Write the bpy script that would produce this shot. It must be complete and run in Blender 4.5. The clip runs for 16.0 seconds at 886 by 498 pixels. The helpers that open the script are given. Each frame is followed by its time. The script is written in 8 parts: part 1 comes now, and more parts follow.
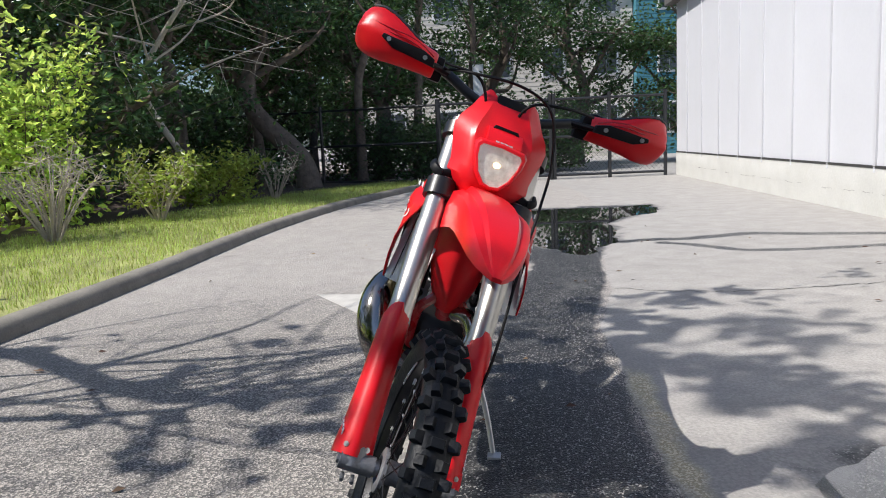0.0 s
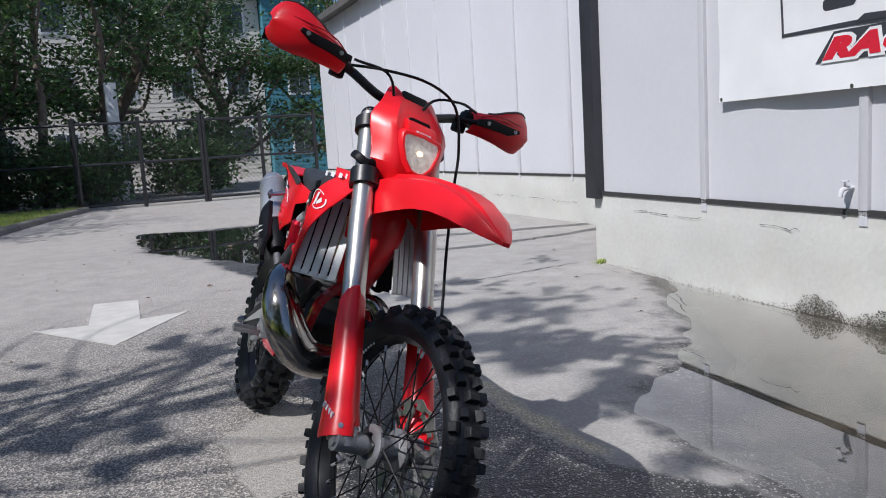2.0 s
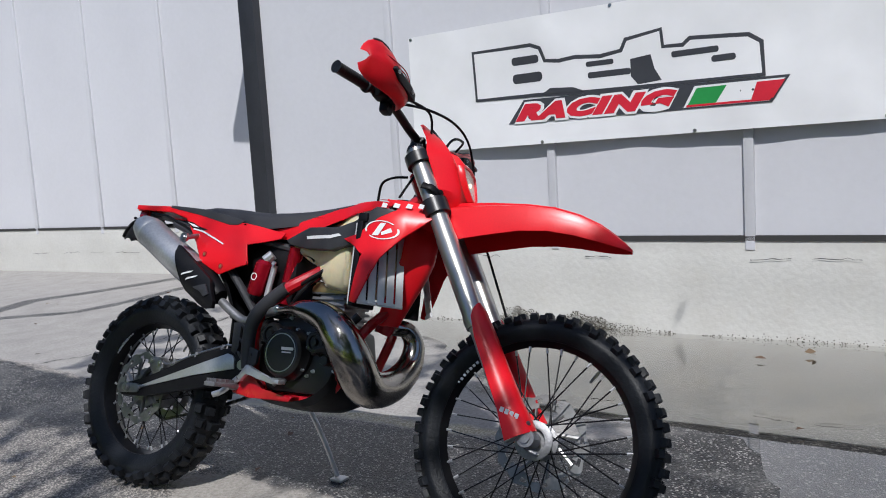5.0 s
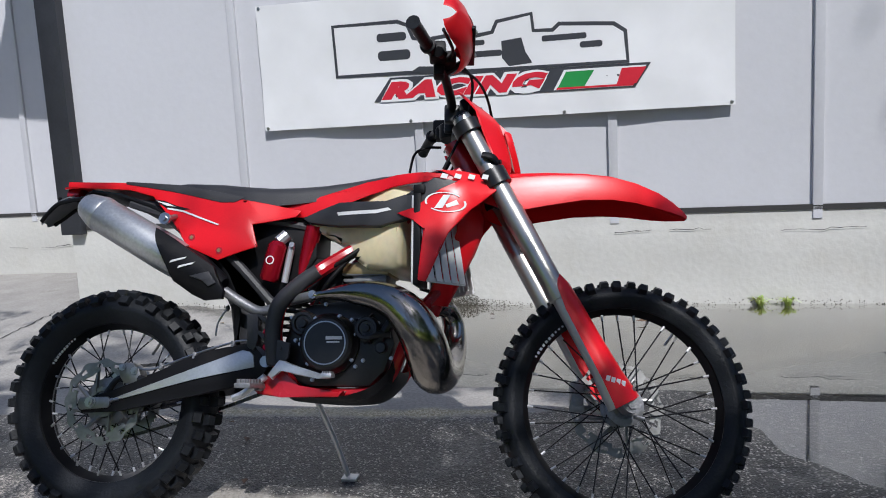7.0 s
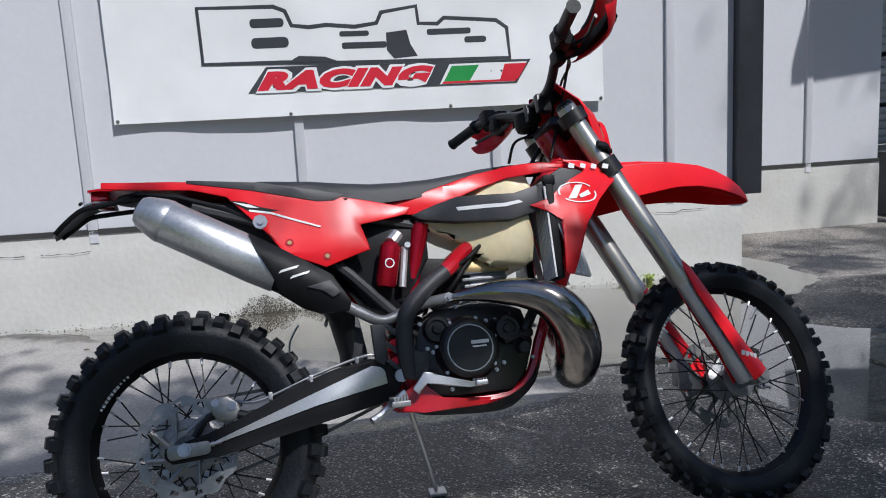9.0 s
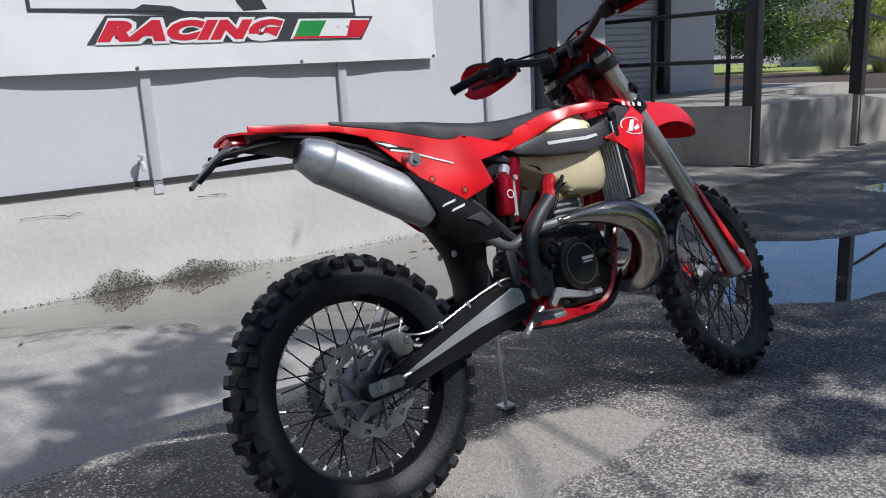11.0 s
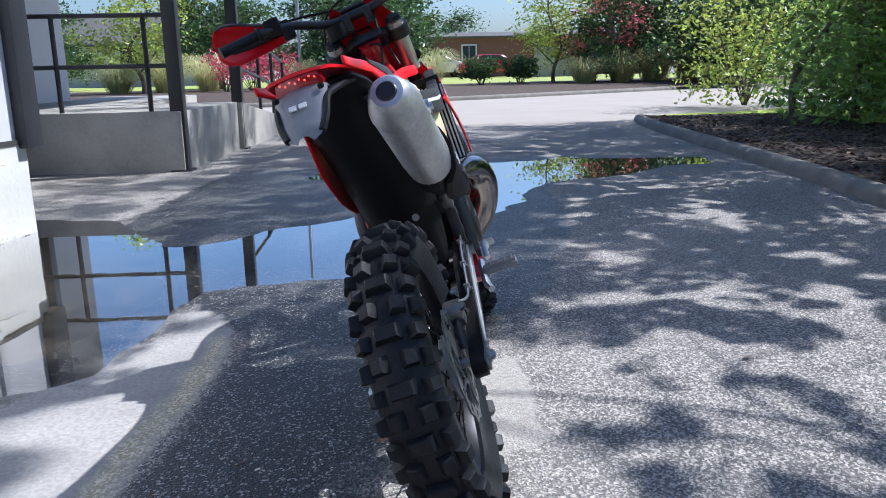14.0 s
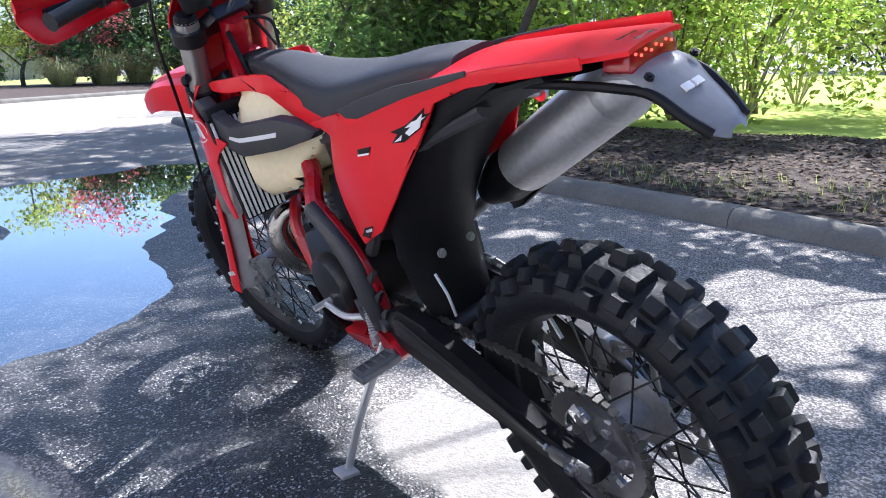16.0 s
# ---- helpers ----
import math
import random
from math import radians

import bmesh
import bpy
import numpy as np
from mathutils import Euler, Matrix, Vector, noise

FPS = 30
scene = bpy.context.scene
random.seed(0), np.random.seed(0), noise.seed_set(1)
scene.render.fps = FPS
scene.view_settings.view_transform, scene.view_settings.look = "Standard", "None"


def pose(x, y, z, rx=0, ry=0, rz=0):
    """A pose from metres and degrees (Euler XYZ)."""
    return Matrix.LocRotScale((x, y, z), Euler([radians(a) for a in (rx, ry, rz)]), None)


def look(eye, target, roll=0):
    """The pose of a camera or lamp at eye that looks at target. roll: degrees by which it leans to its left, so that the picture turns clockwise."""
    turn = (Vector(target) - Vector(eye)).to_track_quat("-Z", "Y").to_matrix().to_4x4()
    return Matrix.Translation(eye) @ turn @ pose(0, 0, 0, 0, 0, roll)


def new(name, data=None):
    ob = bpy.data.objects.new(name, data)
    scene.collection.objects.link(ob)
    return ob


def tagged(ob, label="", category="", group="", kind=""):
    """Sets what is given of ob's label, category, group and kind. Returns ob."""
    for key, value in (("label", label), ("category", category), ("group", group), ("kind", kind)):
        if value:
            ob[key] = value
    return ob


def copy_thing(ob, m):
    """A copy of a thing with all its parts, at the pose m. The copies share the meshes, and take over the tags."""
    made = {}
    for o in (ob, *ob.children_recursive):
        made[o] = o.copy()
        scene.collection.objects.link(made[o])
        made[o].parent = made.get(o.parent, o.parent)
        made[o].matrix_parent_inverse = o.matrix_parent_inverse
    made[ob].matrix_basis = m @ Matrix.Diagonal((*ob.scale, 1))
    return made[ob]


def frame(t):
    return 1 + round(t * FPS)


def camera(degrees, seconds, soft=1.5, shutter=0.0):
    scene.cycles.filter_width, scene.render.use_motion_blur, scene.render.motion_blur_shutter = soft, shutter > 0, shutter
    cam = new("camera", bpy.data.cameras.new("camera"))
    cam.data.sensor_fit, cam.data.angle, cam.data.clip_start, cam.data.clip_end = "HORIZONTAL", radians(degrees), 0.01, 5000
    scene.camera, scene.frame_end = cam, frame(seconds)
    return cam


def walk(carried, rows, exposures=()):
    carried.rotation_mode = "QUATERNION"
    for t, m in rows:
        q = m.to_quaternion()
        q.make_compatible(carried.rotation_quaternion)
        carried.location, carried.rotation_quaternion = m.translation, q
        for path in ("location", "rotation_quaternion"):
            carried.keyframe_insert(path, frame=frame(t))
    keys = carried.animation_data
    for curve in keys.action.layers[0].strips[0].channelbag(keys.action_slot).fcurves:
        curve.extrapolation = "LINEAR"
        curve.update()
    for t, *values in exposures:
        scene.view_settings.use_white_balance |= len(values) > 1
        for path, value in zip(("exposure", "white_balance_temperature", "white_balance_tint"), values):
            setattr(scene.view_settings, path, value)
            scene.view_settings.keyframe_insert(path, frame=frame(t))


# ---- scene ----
cam = camera(58.9, 16.0, soft=1.0)
METRES, EYE, TILT, LEAN, TURN = 9.026, 1.047, 0.0, 0.0, 0.0
ROWS = [
    (0.0, 0.0, 0.0, 0.0, -0.34, -7.88, 2.47),
    (0.5, -0.021, -0.0135, -0.0011, -6.01, -7.7, 2.95),
    (1.0, -0.0425, -0.023, -0.0019, -12.64, -7.69, 3.44),
    (1.5, -0.0638, -0.0073, -0.0028, -19.94, -7.78, 3.6),
    (2.0, -0.0863, 0.0039, -0.0048, -27.33, -7.66, 3.54),
    (2.5, -0.1168, 0.0126, -0.0013, -34.61, -7.24, 3.25),
    (3.0, -0.1434, 0.0286, -0.0027, -41.52, -6.62, 3.07),
    (3.5, -0.1702, 0.0455, -0.0023, -47.82, -6.23, 3.06),
    (4.0, -0.195, 0.0635, 0.0001, -53.82, -5.95, 3.21),
    (6.5, -0.243, 0.1976, -0.0009, -80.96, -7.48, 3.24),
    (7.0, -0.2426, 0.2202, -0.0002, -85.8, -8.1, 2.98),
    (7.5, -0.2333, 0.2492, -0.0018, -91.02, -8.57, 2.77),
    (8.0, -0.2306, 0.2797, -0.0004, -96.63, -8.85, 2.54),
    (8.5, -0.223, 0.3097, 0.0007, -102.16, -9.03, 2.62),
    (9.0, -0.217, 0.3424, 0.0037, -107.38, -9.39, 2.95),
    (9.5, -0.2142, 0.3763, 0.0035, -112.82, -10.07, 3.15),
    (12.0, -0.1211, 0.5152, 0.0028, -147.41, -13.99, 2.32),
    (12.5, -0.0957, 0.5322, -0.0003, -155.67, -13.86, 2.11),
    (13.0, -0.0625, 0.5381, -0.0052, -164.48, -13.6, 1.77),
    (13.5, -0.0271, 0.5377, -0.0068, -173.84, -13.34, 1.39),
    (14.0, 0.0066, 0.5249, -0.0113, -183.31, -13.11, 1.07),
    (14.5, 0.0381, 0.5065, -0.0123, -192.75, -13.19, 0.96),
    (15.0, 0.0679, 0.491, -0.0099, -202.23, -13.34, 0.79),
    (15.5, 0.0929, 0.4628, -0.0148, -211.65, -13.37, 0.77),
    (16.0, 0.1141, 0.4328, -0.0146, -220.79, -13.64, 1.04),
]
walk(cam, [(t, pose(0, 0, EYE, TILT, LEAN, TURN) @ pose(METRES * x, METRES * y, METRES * z, 90 + pitch, roll, yaw)) for t, x, y, z, yaw, pitch, roll in ROWS],
     exposures=[(0.0, 0.42, 6050, 10), (1.5, 0.16, 5750, 11), (3.5, -0.06, 5750, 10), (9.5, -0.06, 5680, 10), (12.5, 0.27, 5800, 10), (14.3, 0.88, 5350, 11), (15.1, 1.06, 5400, 12), (16.0, 1.36, 5450, 14)])

# ---- light ----
SUN = Vector((-0.70, -0.26, 1.0)).normalized()      # towards the sun
world = bpy.data.worlds.new("sky")
scene.world = world
world.use_nodes = True
wn = world.node_tree
sky = wn.nodes.new("ShaderNodeTexSky")
sky.sky_type, sky.sun_disc = "NISHITA", False
sky.sun_elevation = math.asin(SUN.z)
sky.sun_rotation = math.atan2(SUN.x, SUN.y)
sky.air_density, sky.dust_density, sky.ozone_density = 1.0, 2.0, 4.5
bg = wn.nodes["Background"]
bg.inputs["Strength"].default_value = 0.095
wn.links.new(sky.outputs[0], bg.inputs[0])
sun = new("sun", bpy.data.lights.new("sun", "SUN"))
sun.data.energy, sun.data.angle, sun.data.color = 4.4, radians(0.5), (1.0, 0.92, 0.82)
sun.matrix_world = look(SUN * 40, (0, 0, 0))


# ---- materials ----
def mat(name, color, rough=0.6, metal=0.0, var=0.12, scale=8.0, bump=0.0, bscale=60.0, spec=0.5, coat=0.0, dirt=0.0, dirt_color=(0.12, 0.10, 0.08), island=0.0, obrand=0.0, trans=0.0, emit=0.0, aniso=0.0, rvar=0.12):
    """A surface with two scales of colour change, fine relief, and a little dirt."""
    m = bpy.data.materials.new(name)
    m.use_nodes = True
    nt = m.node_tree
    N, L = nt.nodes, nt.links
    p = N["Principled BSDF"]
    tc = N.new("ShaderNodeTexCoord")
    n1 = N.new("ShaderNodeTexNoise"); n1.inputs["Scale"].default_value = scale; n1.inputs["Detail"].default_value = 5
    n2 = N.new("ShaderNodeTexNoise"); n2.inputs["Scale"].default_value = bscale; n2.inputs["Detail"].default_value = 4
    for n in (n1, n2):
        L.new(tc.outputs["Object"], n.inputs["Vector"])
    mx = N.new("ShaderNodeMix"); mx.data_type = "RGBA"
    lo = tuple(c * (1 - var) for c in color) + (1,)
    hi = tuple(min(1, c * (1 + var)) for c in color) + (1,)
    mx.inputs[6].default_value, mx.inputs[7].default_value = lo, hi
    ad = N.new("ShaderNodeMath"); ad.operation = "MULTIPLY_ADD"; ad.inputs[1].default_value = 0.6
    md = N.new("ShaderNodeMath"); md.operation = "MULTIPLY"; md.inputs[1].default_value = 0.4
    L.new(n2.outputs[0], md.inputs[0]); L.new(n1.outputs[0], ad.inputs[0]); L.new(md.outputs[0], ad.inputs[2])
    st = N.new("ShaderNodeMapRange"); st.inputs[1].default_value, st.inputs[2].default_value = 0.33, 0.67
    L.new(ad.outputs[0], st.inputs[0]); L.new(st.outputs[0], mx.inputs[0])
    col = mx.outputs[2]
    if island or obrand:
        rnd = N.new("ShaderNodeNewGeometry").outputs["Random Per Island"] if island else N.new("ShaderNodeObjectInfo").outputs["Random"]
        hs = N.new("ShaderNodeHueSaturation")
        mr = N.new("ShaderNodeMapRange"); mr.inputs[3].default_value, mr.inputs[4].default_value = 1 - (island or obrand), 1 + (island or obrand)
        mh = N.new("ShaderNodeMapRange"); mh.inputs[3].default_value, mh.inputs[4].default_value = 0.5 - 0.06 * island, 0.5 + 0.04 * island
        L.new(rnd, mr.inputs[0]); L.new(rnd, mh.inputs[0]); L.new(mr.outputs[0], hs.inputs["Value"]); L.new(mh.outputs[0], hs.inputs["Hue"]); L.new(col, hs.inputs["Color"])
        col = hs.outputs[0]
    if dirt:
        n3 = N.new("ShaderNodeTexNoise"); n3.inputs["Scale"].default_value = scale * 0.6 + 2; n3.inputs["Detail"].default_value = 8; n3.inputs["Roughness"].default_value = 0.7
        L.new(tc.outputs["Object"], n3.inputs["Vector"])
        r3 = N.new("ShaderNodeMapRange"); r3.inputs[1].default_value, r3.inputs[2].default_value, r3.inputs[4].default_value = 0.5, 0.75, dirt
        L.new(n3.outputs[0], r3.inputs[0])
        m3 = N.new("ShaderNodeMix"); m3.data_type = "RGBA"; m3.inputs[7].default_value = (*dirt_color, 1)
        L.new(r3.outputs[0], m3.inputs[0]); L.new(col, m3.inputs[6]); col = m3.outputs[2]
    L.new(col, p.inputs["Base Color"])
    rr = N.new("ShaderNodeMapRange"); rr.inputs[3].default_value, rr.inputs[4].default_value = max(0.02, rough - rvar * rough), min(1, rough + rvar * rough)
    L.new(n1.outputs[0], rr.inputs[0]); L.new(rr.outputs[0], p.inputs["Roughness"])
    p.inputs["Metallic"].default_value = metal
    p.inputs["Specular IOR Level"].default_value = spec
    p.inputs["Coat Weight"].default_value = coat
    p.inputs["Coat Roughness"].default_value = 0.12
    p.inputs["Transmission Weight"].default_value = trans
    if emit:
        p.inputs["Emission Strength"].default_value = emit
        p.inputs["Emission Color"].default_value = (*color, 1)
    if bump:
        b = N.new("ShaderNodeBump"); b.inputs["Strength"].default_value = bump; b.inputs["Distance"].default_value = 0.004
        L.new(n2.outputs[0], b.inputs["Height"]); L.new(b.outputs[0], p.inputs["Normal"])
    return m


def leafy(name, color, island=0.35, through_light=0.35):
    """Leaves: a matt face, some light passing through, every leaf a little different."""
    m = mat(name, color, rough=0.36, island=island, scale=0.8, var=0.25)
    nt = m.node_tree
    p = nt.nodes["Principled BSDF"]
    tr = nt.nodes.new("ShaderNodeBsdfTranslucent")
    mix = nt.nodes.new("ShaderNodeMixShader"); mix.inputs[0].default_value = through_light
    src = p.inputs["Base Color"].links[0].from_socket
    glow = nt.nodes.new("ShaderNodeHueSaturation"); glow.inputs["Hue"].default_value = 0.485; glow.inputs["Value"].default_value = 1.7
    nt.links.new(src, glow.inputs["Color"]); nt.links.new(glow.outputs[0], tr.inputs[0])
    nt.links.new(p.outputs[0], mix.inputs[1]); nt.links.new(tr.outputs[0], mix.inputs[2])
    nt.links.new(mix.outputs[0], nt.nodes["Material Output"].inputs[0])
    return m


M_SIDING = mat("painted siding", (0.605, 0.605, 0.63), 0.55, var=0.03, scale=1.2, bump=0.25, bscale=25, dirt=0.10, dirt_color=(0.5, 0.5, 0.5))
M_BATTEN = mat("painted batten", (0.59, 0.59, 0.615), 0.55, var=0.04, scale=3, bump=0.15)
M_BASE = mat("painted concrete base", (0.56, 0.552, 0.515), 0.8, var=0.07, scale=2.2, bump=0.6, bscale=30, dirt=0.35, dirt_color=(0.46, 0.43, 0.37))
M_DARKTRIM = mat("dark metal trim", (0.028, 0.03, 0.036), 0.5, var=0.2, bump=0.1)
M_GAP = mat("dark joint", (0.038, 0.037, 0.036), 0.8)
M_STAIN = mat("black mould stain", (0.075, 0.068, 0.052), 0.9, var=0.5, scale=20, bump=0.6)
M_CONC = mat("concrete", (0.38, 0.36, 0.32), 0.85, var=0.16, scale=2.5, bump=0.5, bscale=70, dirt=0.45, dirt_color=(0.16, 0.15, 0.13))
M_KERB = mat("kerb concrete", (0.21, 0.195, 0.165), 0.9, var=0.25, scale=3, bump=0.8, bscale=80, dirt=0.75, dirt_color=(0.10, 0.088, 0.07))
M_BLACKSTEEL = mat("black painted steel", (0.02, 0.021, 0.024), 0.42, var=0.25, scale=4, bump=0.1)
M_SHUTTER = mat("roller shutter slats", (0.42, 0.43, 0.44), 0.45, metal=0.3, var=0.08)
M_ROOF = mat("roof shingle", (0.10, 0.095, 0.09), 0.85, var=0.25, scale=6, bump=0.5)
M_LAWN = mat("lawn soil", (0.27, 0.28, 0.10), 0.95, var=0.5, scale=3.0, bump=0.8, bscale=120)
# two lawns with the sun on them put into the colour
M_LAWN_LIT = mat("lawn coloured as in sun", (0.42, 0.50, 0.085), 0.95, var=0.2, scale=1.0, bump=0.8, bscale=60)
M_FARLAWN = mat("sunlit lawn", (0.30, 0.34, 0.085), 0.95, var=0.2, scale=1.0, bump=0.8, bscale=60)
M_MULCH = mat("bark mulch", (0.065, 0.045, 0.034), 0.95, var=0.7, scale=14, bump=1.0, bscale=50)
M_CHIP = mat("fallen leaf", (0.13, 0.085, 0.05), 0.8, island=0.6)
M_BARK = mat("bark", (0.15, 0.12, 0.095), 0.95, var=0.4, scale=7, bump=1.0, bscale=26)
M_PALEBARK = mat("bare grey twigs", (0.48, 0.42, 0.35), 0.9, var=0.25, scale=10, bump=0.5)
M_LEAF = leafy("dark green leaf", (0.055, 0.105, 0.034), 0.55, 0.38)
M_LEAF2 = leafy("fresh green leaf", (0.25, 0.32, 0.065), 0.35, 0.5)
M_LEAFM = leafy("mid green leaf", (0.17, 0.265, 0.07), 0.5, 0.55)
M_LEAF3 = leafy("bright green leaf", (0.44, 0.58, 0.12), 0.3, 0.5)
M_GRASS = leafy("grass blade", (0.31, 0.39, 0.10), 0.5, 0.4)
M_PLUME = leafy("pale ornamental grass", (0.44, 0.45, 0.22), 0.35, 0.4)
M_FLOWER = leafy("red blossom", (0.50, 0.07, 0.10), 0.35, 0.35)
M_PINK = leafy("pink blossom", (0.55, 0.16, 0.14), 0.3, 0.35)
M_WHITEPAINT = mat("worn white road paint", (0.50, 0.48, 0.44), 0.8, var=0.12, scale=9, bump=0.5, bscale=160, dirt=0.4, dirt_color=(0.3, 0.29, 0.27))
M_ROAD = mat("pale concrete road", (0.34, 0.30, 0.262), 0.85, var=0.09, scale=1.0, bump=0.4, bscale=60)


def ground_material():
    """Worn asphalt: pale stone chips in grey binder, smoother patched apron, damp dark strip."""
    m = bpy.data.materials.new("asphalt")
    m.use_nodes = True
    N, L = m.node_tree.nodes, m.node_tree.links
    p = N["Principled BSDF"]
    tc = N.new("ShaderNodeTexCoord")

    def noise_tex(s, d=5, r=0.55):
        n = N.new("ShaderNodeTexNoise"); n.inputs["Scale"].default_value = s; n.inputs["Detail"].default_value = d; n.inputs["Roughness"].default_value = r
        L.new(tc.outputs["Object"], n.inputs["Vector"]); return n.outputs[0]

    def ramp(src, a, b, lo=0.0, hi=1.0):
        r = N.new("ShaderNodeMapRange"); r.inputs[1].default_value, r.inputs[2].default_value, r.inputs[3].default_value, r.inputs[4].default_value = a, b, lo, hi
        L.new(src, r.inputs[0]); return r.outputs[0]

    def mixc(f, a, b):
        x = N.new("ShaderNodeMix"); x.data_type = "RGBA"
        L.new(f, x.inputs[0])
        for i, c in ((6, a), (7, b)):
            if isinstance(c, tuple): x.inputs[i].default_value = (*c, 1)
            else: L.new(c, x.inputs[i])
        return x.outputs[2]

    def op(kind, a, b):
        x = N.new("ShaderNodeMath"); x.operation = kind
        for i, v in ((0, a), (1, b)):
            if isinstance(v, (int, float)): x.inputs[i].default_value = v
            else: L.new(v, x.inputs[i])
        return x.outputs[0]

    def attr(name):
        a = N.new("ShaderNodeAttribute"); a.attribute_name = name; return a.outputs["Fac"]

    vor = N.new("ShaderNodeTexVoronoi"); vor.inputs["Scale"].default_value = 150
    L.new(tc.outputs["Object"], vor.inputs["Vector"])
    stone = ramp(vor.outputs["Color"], 0.40, 0.78)
    big, mid, fine = noise_tex(0.6, 6, 0.6), noise_tex(4.0, 6, 0.65), noise_tex(70, 3)
    dry = mixc(stone, (0.105, 0.100, 0.094), (0.53, 0.485, 0.43))
    pores = N.new("ShaderNodeTexVoronoi"); pores.inputs["Scale"].default_value = 260
    L.new(tc.outputs["Object"], pores.inputs["Vector"])
    dry = mixc(ramp(pores.outputs["Color"], 0.62, 0.80, 0, 0.75), dry, (0.045, 0.044, 0.043))
    dry = mixc(ramp(big, 0.4, 0.65, 0, 0.35), dry, (0.36, 0.33, 0.295))
    # paler, more even tone towards +y
    dry = mixc(ramp(attr("worn"), 0.2, 0.9, 0, 0.6), dry, mixc(ramp(mid, 0.35, 0.65), (0.36, 0.335, 0.31), (0.46, 0.43, 0.395)))
    smooth = mixc(ramp(mid, 0.3, 0.7), (0.29, 0.275, 0.255), (0.41, 0.39, 0.36))
    smooth = mixc(ramp(fine, 0.40, 0.62, 0, 0.55), smooth, (0.22, 0.21, 0.20))
    smooth = mixc(ramp(vor.outputs["Color"], 0.80, 0.95, 0, 0.35), smooth, (0.52, 0.50, 0.46))
    edge = ramp(op("ADD", attr("apron"), op("MULTIPLY", op("SUBTRACT", mid, 0.5), 0.6)), 0.46, 0.54)
    col = mixc(edge, dry, smooth)
    gravel = ramp(op("ADD", attr("gravel"), op("MULTIPLY", op("SUBTRACT", mid, 0.5), 0.9)), 0.45, 0.75)
    col = mixc(gravel, col, mixc(stone, (0.36, 0.32, 0.21), (0.68, 0.62, 0.46)))
    # paler ground by the stand, with the sunlight on it put into the colour
    pale = ramp(op("ADD", attr("bare"), op("MULTIPLY", op("SUBTRACT", mid, 0.5), 1.2)), 0.46, 0.56)
    col = mixc(pale, col, mixc(ramp(fine, 0.35, 0.65), (0.28, 0.26, 0.23), (0.39, 0.365, 0.33)))
    wet = ramp(op("ADD", attr("damp"), op("MULTIPLY", op("SUBTRACT", mid, 0.5), 0.9)), 0.40, 0.58)
    chip = N.new("ShaderNodeTexVoronoi"); chip.inputs["Scale"].default_value = 165
    L.new(tc.outputs["Object"], chip.inputs["Vector"])
    wetcol = mixc(ramp(chip.outputs["Color"], 0.74, 0.84), (0.022, 0.022, 0.023), (0.40, 0.385, 0.36))
    wetcol = mixc(ramp(noise_tex(2.6, 5, 0.6), 0.52, 0.68, 0, 0.75), wetcol, mixc(stone, (0.05, 0.05, 0.048), (0.24, 0.235, 0.22)))
    col = mixc(wet, col, wetcol)
    silt = ramp(op("ADD", attr("silt"), op("MULTIPLY", op("SUBTRACT", big, 0.5), 0.8)), 0.4, 0.8)
    mud = mixc(ramp(noise_tex(1.3, 6, 0.65), 0.36, 0.62), (0.070, 0.060, 0.044), (0.165, 0.142, 0.106))
    mud = mixc(ramp(fine, 0.60, 0.74, 0, 0.6), mud, (0.05, 0.045, 0.038))
    col = mixc(silt, col, mud)
    leafdark = ramp(noise_tex(1.7, 8, 0.7), 0.60, 0.72, 0, 0.45)
    col = mixc(leafdark, col, (0.16, 0.15, 0.135))
    L.new(col, p.inputs["Base Color"])
    p.inputs["Specular IOR Level"].default_value = 0.55
    ro = op("SUBTRACT", 0.85, op("MULTIPLY", wet, 0.42))
    L.new(op("SUBTRACT", ro, op("MULTIPLY", silt, 0.35)), p.inputs["Roughness"])
    b = N.new("ShaderNodeBump"); b.inputs["Distance"].default_value = 0.004
    L.new(op("SUBTRACT", 0.9, op("MULTIPLY", edge, 0.72)), b.inputs["Strength"])
    L.new(op("ADD", vor.outputs["Distance"], fine), b.inputs["Height"])
    L.new(b.outputs[0], p.inputs["Normal"])
    return m


def water_material():
    """Shallow standing water over silt."""
    m = bpy.data.materials.new("puddle water")
    m.use_nodes = True
    N, L = m.node_tree.nodes, m.node_tree.links
    N.remove(N["Principled BSDF"])
    tr = N.new("ShaderNodeBsdfTransparent"); tr.inputs[0].default_value = (0.95, 0.94, 0.91, 1)
    gl = N.new("ShaderNodeBsdfGlossy"); gl.inputs["Roughness"].default_value = 0.012
    fr = N.new("ShaderNodeFresnel"); fr.inputs[0].default_value = 1.33
    mx = N.new("ShaderNodeMixShader")
    tc = N.new("ShaderNodeTexCoord"); nz = N.new("ShaderNodeTexNoise"); nz.inputs["Scale"].default_value = 5
    L.new(tc.outputs["Object"], nz.inputs["Vector"])
    b = N.new("ShaderNodeBump"); b.inputs["Strength"].default_value = 0.02; b.inputs["Distance"].default_value = 0.01
    L.new(nz.outputs[0], b.inputs["Height"]); L.new(b.outputs[0], gl.inputs["Normal"])
    gain = N.new("ShaderNodeMapRange")
    for i, v in ((1, 0.02), (2, 0.34), (3, 0.15), (4, 0.95)):
        gain.inputs[i].default_value = v
    L.new(fr.outputs[0], gain.inputs[0])
    L.new(gain.outputs[0], mx.inputs[0]); L.new(tr.outputs[0], mx.inputs[1]); L.new(gl.outputs[0], mx.inputs[2])
    L.new(mx.outputs[0], N["Material Output"].inputs[0])
    return m


M_GROUND, M_WATER = ground_material(), water_material()


